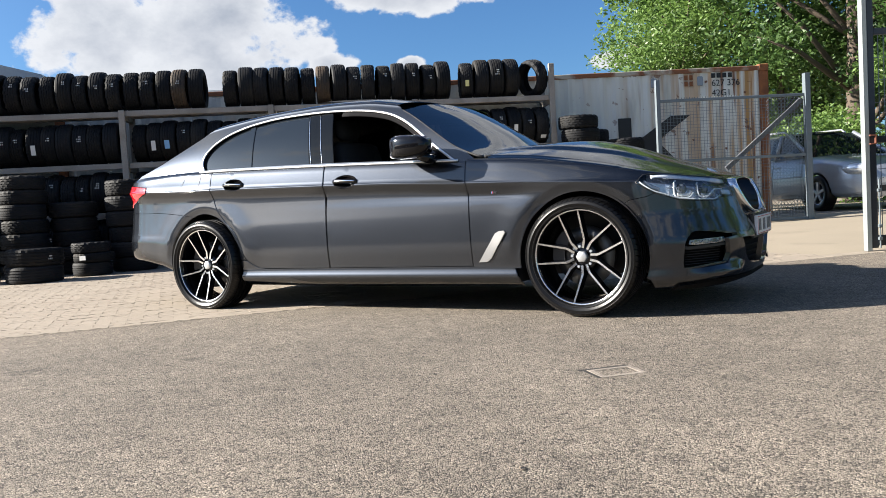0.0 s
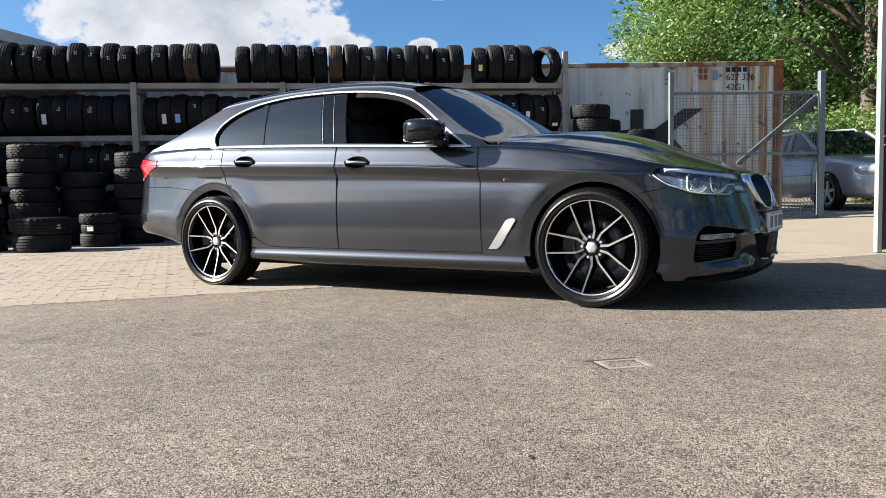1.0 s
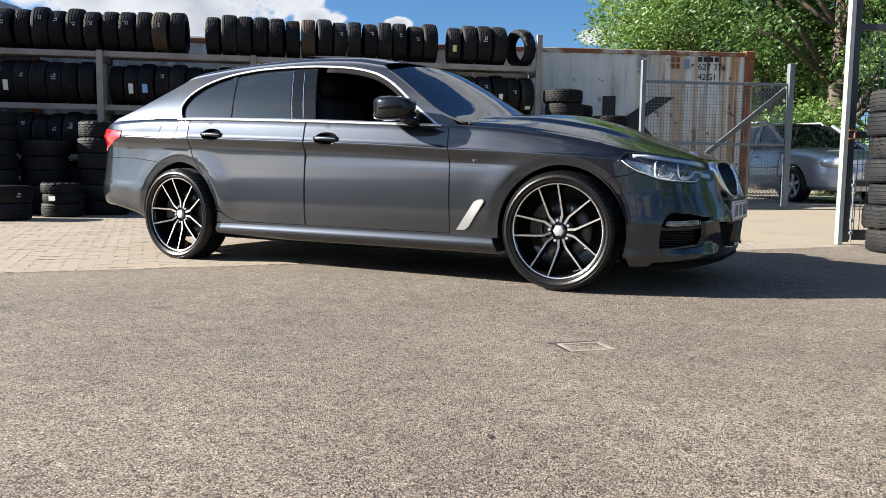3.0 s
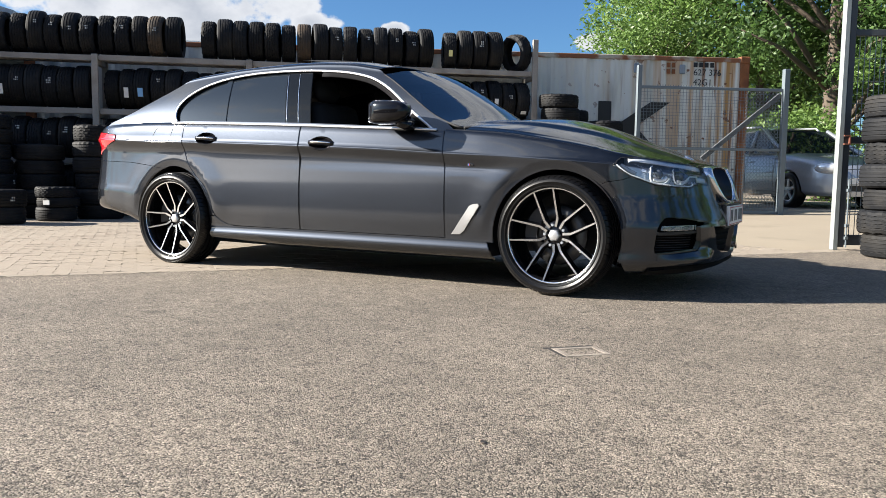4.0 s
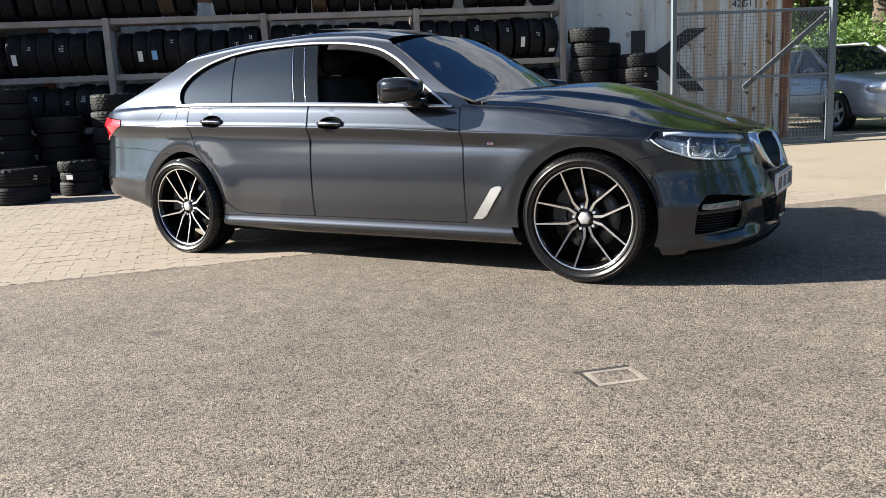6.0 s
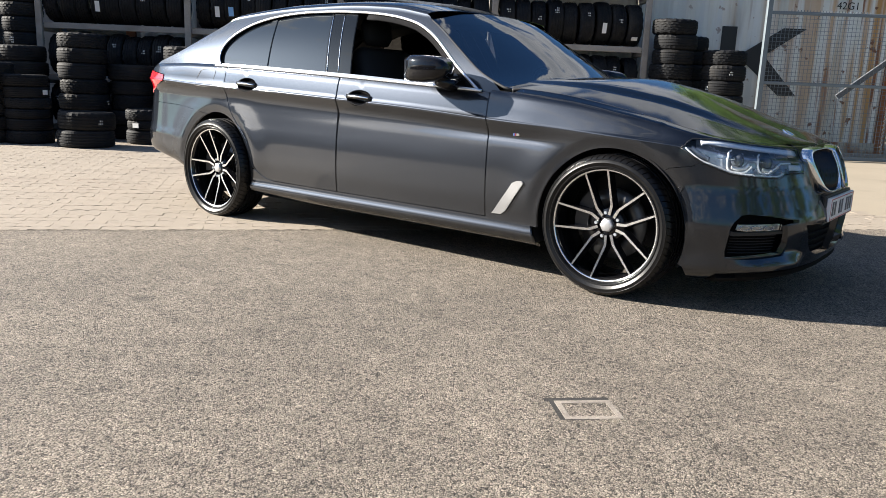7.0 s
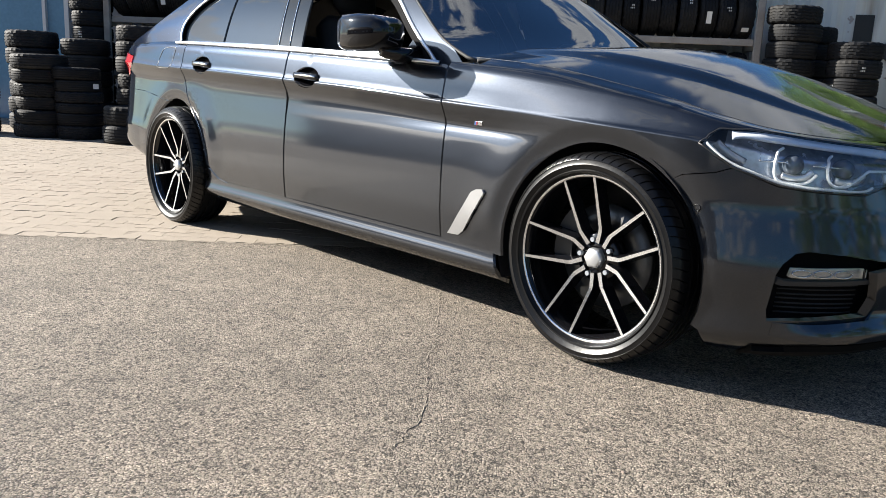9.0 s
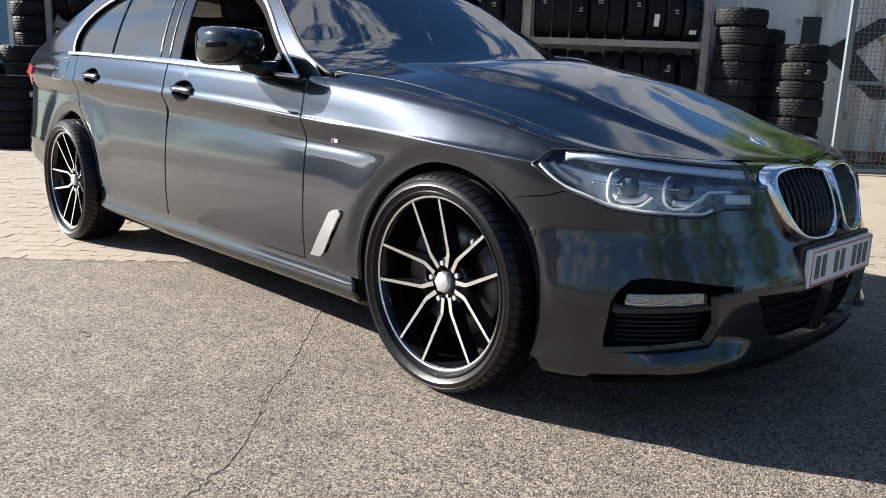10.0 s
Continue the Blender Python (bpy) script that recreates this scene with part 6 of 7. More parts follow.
            mesh_part("grille_bar", add_strip(bmesh.new(), pts, [Vector((0, -side, 0))] * 9, 0.022, 0.004), GLOSS_BLACK, kidney)
    # number plate and its holder: plain bars for the characters
    bm = add_box(bmesh.new(), 0.817, 0.837, -0.205, 0.305, 0.398, 0.513, 0.004)
    plate = mesh_part("number_plate", bm, WHITE_PLASTIC, car, "white number plate with a red edge", smooth=False)
    bm = bmesh.new()
    for y0, y1, z0, z1 in ((-0.199, 0.299, 0.404, 0.408), (-0.199, 0.299, 0.503, 0.507), (-0.199, -0.195, 0.408, 0.503), (0.295, 0.299, 0.408, 0.503)):
        add_box(bm, 0.8375, 0.8385, y0, y1, z0, z1)
    mesh_part("plate_edge", bm, material("plate_red", (0.45, 0.03, 0.04), 0.4), plate, smooth=False)
    for i, w in enumerate((0.04, 0.04, 0, 0.04, 0.04, 0, 0.04, 0.04, 0.04)):
        if w:
            mesh_part("plate_bar", add_box(bmesh.new(), 0.8375, 0.839, -0.170 + i * 0.05, -0.170 + i * 0.05 + w * 0.75, 0.423, 0.491), PLATE_GREY, plate, smooth=False)
    mesh_part("plate_holder", add_box(bmesh.new(), 0.795, 0.816, -0.225, 0.325, 0.380, 0.523, 0.005), TRIM_BLACK, car, smooth=False)


# ---- bonnet and boot ----
def build_lids(car):
    CROWN = curve((-0.72, -0.3, 0.1, 0.35, 0.6, 0.85, 1.05, 1.22), (0.052, 0.085, 0.098, 0.089, 0.066, 0.038, 0.020, 0.006))

    def bonnet_point(s, w):
        e = skin(s, 11.0) if s > -0.72 else skin(-0.72, 11.0)
        k = ease(s, -0.72, 1.22)
        mid_x = -0.40 + (NOSE(0.748) - 0.035 + 0.40) * ((s + 0.72) / 1.94)
        f = 1 - (1 - w) ** 2 * 1.0
        crown = CROWN(s)
        p = Vector((e.x + (mid_x - e.x) * w, e.y * (1 - w), e.z + crown * f))
        # two soft ridges that run to the grille
        p.z += 0.016 * ease(0.60 - 0.24 * k - p.y, -0.045, 0.045) * (1 - ease(s, 0.75, 1.15))
        return p

    bm = bmesh.new()
    grid = []
    S = [-0.70 + 1.915 * i / 64 for i in range(65)]
    W = [0.004 + 0.996 * k / 26 for k in range(27)]
    for s in S:
        right = [bonnet_point(s, w) for w in W]
        row = [bm.verts.new(Vector((p.x, -p.y, p.z))) for p in right] + [bm.verts.new(p) for p in reversed(right[:-1])]
        grid.append(row)
    for a, b in zip(grid, grid[1:]):
        for k in range(len(a) - 1):
            bm.faces.new((a[k], a[k + 1], b[k + 1], b[k]))
    bmesh.ops.remove_doubles(bm, verts=bm.verts, dist=0.0005)
    mesh_part("bonnet", bm, PAINT, car, "dark grey bonnet reflecting clouds and trees")
    # shut line between bonnet and wings
    for side in (-1, 1):
        pts = [skin(s, 11.0) + Vector((0, 0, -0.002)) for s in [-0.70 + 1.62 * i / 50 for i in range(51)]]
        mesh_part("bonnet_gap", add_tube(bmesh.new(), mirrored(pts, side), 0.0032, 6), TRIM_BLACK, car)
    # round emblem as plain shapes
    p = bonnet_point(1.02, 1.0)
    m = Matrix.Translation(p + Vector((-0.03, 0, 0.014))) @ Matrix.Rotation(radians(28), 4, "Y")
    bm = bmesh.new()
    bmesh.ops.create_cone(bm, cap_ends=True, segments=28, radius1=0.040, radius2=0.037, depth=0.006, matrix=m)
    emblem = mesh_part("emblem", bm, CHROME, car, "round bonnet emblem", smooth=False)
    for i, mat in enumerate((WHITE_PLASTIC, BLUE_LABEL, WHITE_PLASTIC, BLUE_LABEL)):
        bm = bmesh.new()
        vs = [bm.verts.new((0, 0, 0.0036))] + [bm.verts.new((0.024 * math.cos(a), 0.024 * math.sin(a), 0.0036)) for a in [(i + k / 6) * math.pi / 2 for k in range(7)]]
        for k in range(6):
            bm.faces.new((vs[0], vs[k + 1], vs[k + 2]))
        bmesh.ops.transform(bm, matrix=m, verts=bm.verts)
        link_mesh("emblem_field", bm, mat, emblem, smooth=False)
    # scuttle panel below the windscreen
    bm = bmesh.new()
    rows = []
    for x0, z0 in ((-0.70, 0.952), (-0.62, 0.958), (-0.55, 0.93)):
        rows.append([bm.verts.new((x0 + 0.24 * (1 - u * u), 0.80 * u, z0 + 0.04 * (1 - u * u))) for u in [k / 10 - 1 for k in range(21)]])
    for a, b in zip(rows, rows[1:]):
        for k in range(20):
            bm.faces.new((a[k], a[k + 1], b[k + 1], b[k]))
    mesh_part("scuttle", bm, TRIM_BLACK, car)
    # wiper arms
    for y0, y1 in ((-0.55, 0.02), (0.05, 0.60)):
        pts = [(-0.60 + 0.26 * (1 - (y / 0.8) ** 2) - 0.02, y, 1.0 - 0.03 * (y / 0.8) ** 2) for y in [y0 + (y1 - y0) * i / 8 for i in range(9)]]
        mesh_part("wiper", add_tube(bmesh.new(), pts, 0.007, 6), TRIM_BLACK, car)
    # boot lid
    bm = bmesh.new()
    grid = []
    for i in range(12):
        t = i / 11
        x = -3.70 - 0.36 * t
        s = x if x > -3.9 else x - 0.06 * (t - 0.55) / 0.45
        e = skin(s, 11.0)
        z = 1.062 - 0.012 * t
        grid.append([bm.verts.new((x, e.y * u, e.z + (z - e.z + 0.018) * (1 - u * u) ** 0.8 if abs(u) < 1 else e.z)) for u in [k / 12 - 1 for k in range(25)]])
    for a, b in zip(grid, grid[1:]):
        for k in range(24):
            bm.faces.new((a[k], a[k + 1], b[k + 1], b[k]))
    mesh_part("boot_lid", bm, PAINT, car)
    S0 = REAR_S - 1.0
    tail_sheet = [(-4.14, v_of(-4.14, 0.782) * VQ), (-4.16, 10.95 * VQ), (S0, 10.95 * VQ), (S0, v_of(S0, 0.782) * VQ)]
    panel("boot_face", car, PAINT, tail_sheet, sq, sq_normal, step=0.04, sides=(-1, 1), lip=0.01)
    bumper = [(-3.36, v_of(-3.36, 0.24) * VQ)] + [(p[0], v_of(p[0], p[1]) * VQ) for p in arc(-2.970, 0.330, ARCH_R, 194, 105, 16)] + [(-3.09, v_of(-3.09, 0.694) * VQ), (-3.25, v_of(-3.25, 0.718) * VQ), (-3.45, v_of(-3.45, 0.738) * VQ)]
    bumper += [(s, v_of(s, z) * VQ) for s, z in ((-3.72, 0.748), (-3.95, 0.760), (-4.1, 0.773), (S0, 0.775))] + [(S0, 0.4 * VQ), (-3.9, 0.4 * VQ), (-3.5, 0.5 * VQ)]
    panel("rear_bumper", car, PAINT, bumper, sq, sq_normal, sides=(-1, 1), lip=0.02, extra=arch_rings(), label="dark grey rear bumper")


# ---- mirrors, underside, cabin fittings ----
def build_fittings(car):
    for side in (-1, 1):
        bm = bmesh.new()
        rings = []
        stations = ((-1.153, 0.060, 0.048, 0.0), (-1.141, 0.094, 0.064, 0.0), (-1.090, 0.115, 0.075, 0.002), (-1.010, 0.114, 0.074, 0.002), (-0.935, 0.102, 0.066, 0.002), (-0.897, 0.078, 0.050, 0.003), (-0.882, 0.045, 0.028, 0.003))
        for x, hy, hz, dz in stations:
            ring = []
            for a in [i * math.tau / 24 for i in range(24)]:
                c, s = math.cos(a), math.sin(a)
                y = 1.000 + hy * 0.98 * math.copysign(abs(c) ** 0.55, c)
                ring.append(bm.verts.new((x + (0.035 if c > 0 else -0.01) * abs(c), y * side, 1.042 + dz + 0.95 * hz * math.copysign(abs(s) ** 0.5, s))))
            rings.append(ring)
        for a, b in zip(rings, rings[1:]):
            for i in range(24):
                bm.faces.new((a[i], a[(i + 1) % 24], b[(i + 1) % 24], b[i]))
        bm.faces.new(rings[0])
        bm.faces.new(rings[-1])
        mirror = mesh_part("wing_mirror", bm, GLOSS_BLACK, car, "gloss black wing mirror")
        bm = bmesh.new()
        add_tube(bm, [(-0.96, 0.985 * side, 0.985), (-0.945, 0.91 * side, 0.968), (-0.925, 0.83 * side, 0.972)], 0.03, 10, radii=[0.028, 0.03, 0.036])
        mesh_part("mirror_arm", bm, GLOSS_BLACK, mirror)
        bm = add_box(bmesh.new(), -1.117, -1.113, (1.05 if side > 0 else -1.06), (0.965 if side > 0 else -0.965), 0.995, 1.065)
        mesh_part("mirror_glass", bm, CHROME, mirror, smooth=False)
        pts = [(-1.095 + 0.19 * i / 8 + 0.03, (0.993 + 0.112) * side - side * 0.075 * (i / 8) ** 3, 1.035) for i in range(9)]
        mesh_part("mirror_indicator", add_strip(bmesh.new(), pts, [Vector((0, side, 0))] * 9, 0.008, 0.003), CHROME, mirror)
        # wheel housings
        for ax in (AXLE_F, AXLE_R):
            bm = bmesh.new()
            rr = 0.394
            rings = []
            for i in range(25):
                a = radians(-20 + 220 * i / 24)
                rings.append([bm.verts.new((ax + rr * math.cos(a), y * side, 0.336 + rr * math.sin(a))) for y in (0.50, 0.885)])
            for a, b in zip(rings, rings[1:]):
                bm.faces.new((a[0], a[1], b[1], b[0]))
            c = bm.verts.new((ax, 0.50 * side, 0.336))
            for a, b in zip(rings, rings[1:]):
                bm.faces.new((c, a[0], b[0]))
            mesh_part("wheel_housing", bm, TRIM_BLACK, car)
    # dark inner shell so that no gap shows daylight
    bm = bmesh.new()
    add_box(bm, -3.30, 0.62, -0.60, 0.60, 0.22, 0.62)
    add_box(bm, -2.56, -0.42, -0.85, 0.85, 0.19, 0.58)
    mesh_part("underbody", bm, TRIM_BLACK, car, smooth=False)
    for ob_side in (-1, 1):
        bm = bmesh.new()
        def inner(s, v, o=-0.03):
            p = skin(s, v, o)
            return Vector((p.x, p.y * ob_side, p.z))
        for s0, s1 in ((-2.60, -0.40),):
            n = 24
            rows = [[bm.verts.new(inner(s0 + (s1 - s0) * i / n, v)) for v in (1, 3, 5, 7, 9, 9.8)] for i in range(n + 1)]
            for a, b in zip(rows, rows[1:]):
                for k in range(5):
                    bm.faces.new((a[k], a[k + 1], b[k + 1], b[k]))
        for ax, s0, s1 in ((AXLE_F, -0.42, 0.40), (AXLE_R, -3.5, -2.5)):
            n = 16
            rows = [[bm.verts.new(inner(s0 + (s1 - s0) * i / n, v, -0.05)) for v in (8.2, 9, 10, 10.7)] for i in range(n + 1)]
            for a, b in zip(rows, rows[1:]):
                for k in range(3):
                    bm.faces.new((a[k], a[k + 1], b[k + 1], b[k]))
        rows = [[bm.verts.new(inner(-3.4 - 0.9 * i / 10, v, -0.05)) for v in (1.5, 4, 6, 8, 10)] for i in range(11)]
        for a, b in zip(rows, rows[1:]):
            for k in range(4):
                bm.faces.new((a[k], a[k + 1], b[k + 1], b[k]))
        mesh_part("inner_shell", bm, TRIM_BLACK, car)
    # seats, dashboard, wheel
    def seat(x, y, name):
        bm = bmesh.new()
        add_box(bm, x - 0.28, x + 0.28, y - 0.25, y + 0.25, 0.42, 0.62, 0.05)
        add_box(bm, -0.09, 0.07, -0.25, 0.25, 0.0, 0.62, 0.05, Matrix.Translation((x - 0.28, y, 0.58)) @ Matrix.Rotation(radians(-18), 4, "Y"))
        add_box(bm, -0.05, 0.05, -0.13, 0.13, 0.0, 0.17, 0.04, Matrix.Translation((x - 0.50, y, 1.19)) @ Matrix.Rotation(radians(-10), 4, "Y"))
        mesh_part(name, bm, CABIN, car)
    seat(-1.45, -0.38, "front_seat")
    seat(-1.45, 0.38, "front_seat")
    bm = bmesh.new()
    add_box(bm, -2.75, -2.25, -0.62, 0.62, 0.42, 0.62, 0.05)
    add_box(bm, -2.95, -2.75, -0.62, 0.62, 0.55, 1.12, 0.06)
    mesh_part("rear_bench", bm, CABIN, car)
    bm = bmesh.new()
    add_box(bm, -0.98, -0.45, -0.78, 0.78, 0.62, 0.955, 0.05)
    mesh_part("dashboard", bm, CABIN, car)
    bm = bmesh.new()
    m = Matrix.Translation((-1.06, 0.38, 0.92)) @ Matrix.Rotation(radians(62), 4, "Y")
    add_tube(bm, [m @ Vector((0.185 * math.cos(a), 0.185 * math.sin(a), 0)) for a in [i * math.tau / 24 for i in range(24)]], 0.016, 8, closed=True)
    add_box(bm, -0.17, 0.17, -0.02, 0.02, -0.012, 0.012, 0, m)
    mesh_part("steering_wheel", bm, CABIN, car)
    bm = bmesh.new()
    add_box(bm, -3.6, -0.5, -0.80, 0.80, 0.36, 0.42)
    mesh_part("cabin_floor", bm, CABIN, car, smooth=False)


# ---- wheels ----
def build_wheel(car, ax, side):
    wheel = new("wheel")
    wheel.parent = car
    rear = ax == AXLE_R
    wheel.matrix_basis = pose(ax + (0.012 if rear else 0.0), side * (0.838 if rear else 0.795), WHEEL_R - (0.012 if rear else 0.0), 0, 0, 0 if side < 0 else 180)
    # local: -y is the outside
    R, r, h = WHEEL_R, 0.272, 0.123
    wall = [(r - 0.012, -h * 0.74), (r + 0.003, -h * 0.86), (r + 0.006, -h * 0.945), (r + 0.011, -h * 0.955), (r + 0.014, -h * 0.925), (r + 0.028, -h * 0.975), (r + 0.030, -h * 0.988), (r + 0.033, -h * 0.976),
            (r + 0.044, -h * 0.965), (r + 0.0455, -h * 0.978), (r + 0.048, -h * 0.955), (R - 0.014, -h * 0.89), (R - 0.008, -h * 0.82), (R - 0.003, -h * 0.70)]
    prof = list(wall)
    for c in (-0.46, -0.155, 0.155, 0.46):
        for o, d in ((-0.055, 0.0), (-0.048, 0.0075), (0.048, 0.0075), (0.055, 0.0)):
            prof.append((R - d, h * (c + o)))
    prof += [(rr, -o) for rr, o in reversed(wall)]
    first, last = len(wall) - 3, len(prof) - len(wall) + 2
    bm = bmesh.new()
    rings = []
    blocks = 66
    for j in range(blocks):
        for share, deep in ((0.0, 0), (0.42, 0), (0.84, 0), (0.87, 1), (0.97, 1)):
            ring = []
            for k, (rr, o) in enumerate(prof):
                # the cross grooves of both shoulders and, half a block on, the finer ones of the ribs between
                shoulder = first <= k <= len(wall) or last - 2 <= k <= last
                a = (j + share + (0.0 if o < 0 else 0.5)) * math.tau / blocks + 1.1 * abs(o)
                cut = 0.0055 if shoulder and deep else 0.0
                ring.append(bm.verts.new(((rr - cut) * math.cos(a), o, (rr - cut) * math.sin(a))))
            rings.append(ring)
    steps = len(rings)
    for i in range(steps):
        a, c = rings[i], rings[(i + 1) % steps]
        for k in range(len(prof) - 1):
            bm.faces.new((a[k], a[k + 1], c[k + 1], c[k]))
    bm.normal_update()
    for e in bm.edges:
        if len(e.link_faces) == 2 and e.link_faces[0].normal.angle(e.link_faces[1].normal, 0.0) > 0.6:
            e.smooth = False
    mesh_part("tyre", bm, CAR_TYRE, wheel, "black low-profile road tyre")
    # rim barrel, black with a bright machined lip
    bm = bmesh.new()
    add_lathe(bm, [(0.268, -0.094), (0.262, -0.088), (0.255, -0.070), (0.246, 0.0), (0.240, 0.09), (0.252, 0.09), (0.262, 0.0), (0.268, -0.07)], 72)
    rim = mesh_part("rim", bm, GLOSS_BLACK, wheel, "gloss black alloy rim with bright cut spokes")
    bm = bmesh.new()
    add_lathe(bm, [(0.2745, -0.0985), (0.2695, -0.1005), (0.2625, -0.099), (0.2625, -0.093), (0.2745, -0.093)], 96)
    mesh_part("rim_lip", bm, BRIGHT, rim, "bright machined rim lip")

    def arm(p0, p1, p2, w0, w1, depth):
        """A spoke from the hub over a knee to the rim: black flanks and a bright cut face."""
        pts = [Vector(p0), Vector(p0).lerp(Vector(p1), 0.92), Vector(p1).lerp(Vector(p2), 0.04), Vector(p1).lerp(Vector(p2), 0.5), Vector(p2)]
        body, face = bmesh.new(), bmesh.new()
        rows_b, rows_f = [], []
        n = len(pts)
        for i, p in enumerate(pts):
            p = Vector(p)
            t = (Vector(pts[min(i + 1, n - 1)]) - Vector(pts[max(i - 1, 0)])).normalized()
            w = t.cross(Vector((0, 1, 0))).normalized()
            hw_ = (w0 + (w1 - w0) * i / (n - 1)) / 2
            rows_b.append([body.verts.new(q) for q in (p - w * hw_ * 1.0, p + w * hw_ * 1.0, p + w * (hw_ * 1.9 + 0.004) + Vector((0, depth, 0)), p - w * (hw_ * 1.9 + 0.004) + Vector((0, depth, 0)))])
            rows_f.append([face.verts.new(q) for q in (p - w * hw_ - Vector((0, 0.0012, 0)), p + w * hw_ - Vector((0, 0.0012, 0)))])
        for a, c in zip(rows_b, rows_b[1:]):
            for k in range(4):
                body.faces.new((a[k], a[(k + 1) % 4], c[(k + 1) % 4], c[k]))
        body.faces.new(rows_b[0])
        body.faces.new(rows_b[-1])
        for a, c in zip(rows_f, rows_f[1:]):
            face.faces.new((a[0], a[1], c[1], c[0]))
        mesh_part("spoke", body, GLOSS_BLACK, rim, smooth=False)
        mesh_part("spoke_face", face, BRIGHT, rim, "bright machined spoke face", smooth=False)

    # five Y spokes; angles run clockwise from the top as seen from outside
    def at(radius, angle, y):
        a = radians(90 - angle)
        return (radius * math.cos(a), y, radius * math.sin(a))
    for k in range(5):
        phi = (13.5 if rear else 23) + 72 * k
        for sgn in (-1, 1):
            arm(at(0.050, phi + sgn * 16, -0.058), at(0.098, phi + sgn * 12, -0.064), at(0.265, phi + sgn * 23.2, -0.095), 0.0145, 0.0088, 0.04)
        bm = bmesh.new()
        bmesh.ops.create_cone(bm, cap_ends=True, segments=12, radius1=0.008, radius2=0.008, depth=0.02, matrix=Matrix.Translation(at(0.060, phi + 36, -0.050)) @ Matrix.Rotation(radians(90), 4, "X"))
        mesh_part("wheel_bolt", bm, LAMP_GREY, rim, smooth=False)
    bm = bmesh.new()
    add_lathe(bm, [(0.0005, -0.0725), (0.027, -0.072), (0.0335, -0.069), (0.036, -0.045), (0.0005, -0.045)], 6, closed=False)
    mesh_part("hub_cap", bm, SILVER, rim, "silver hub cap")
    bm = bmesh.new()
    add_lathe(bm, [(0.0005, -0.046), (0.075, -0.046), (0.085, -0.035), (0.085, 0.02), (0.0005, 0.02)], 40, closed=False)
    mesh_part("hub", bm, GLOSS_BLACK, rim)
    bm = bmesh.new()
    add_lathe(bm, [(0.07, 0.0), (0.172, 0.0), (0.172, 0.026), (0.07, 0.026)], 48)
    mesh_part("brake_disc", bm, DISC, wheel, "worn steel brake disc")
    bm = bmesh.new()
    arcs = []
    for i in range(9):
        a = radians(128 + 8 * i)
        arcs.append([bm.verts.new((r_ * math.cos(a), y_, r_ * math.sin(a))) for r_, y_ in ((0.118, -0.026), (0.19, -0.026), (0.19, 0.055), (0.118, 0.055))])
    for a, c in zip(arcs, arcs[1:]):
        for k in range(4):
            bm.faces.new((a[k], a[(k + 1) % 4], c[(k + 1) % 4], c[k]))
    bm.faces.new(arcs[0])
    bm.faces.new(arcs[-1])
    mesh_part("brake_caliper", bm, TRIM_BLACK, wheel, smooth=False)
    return wheel


def build_sedan():
    car = holder("sedan", Matrix.Identity(4), "dark metallic grey sedan with black and silver alloy wheels", "car")
    build_flanks(car)
    build_cabin(car)
    build_nose(car)
    build_lids(car)
    build_fittings(car)
    for ax in (AXLE_F, AXLE_R):
        for side in (-1, 1):
            build_wheel(car, ax, side)
    return car


sedan = build_sedan()


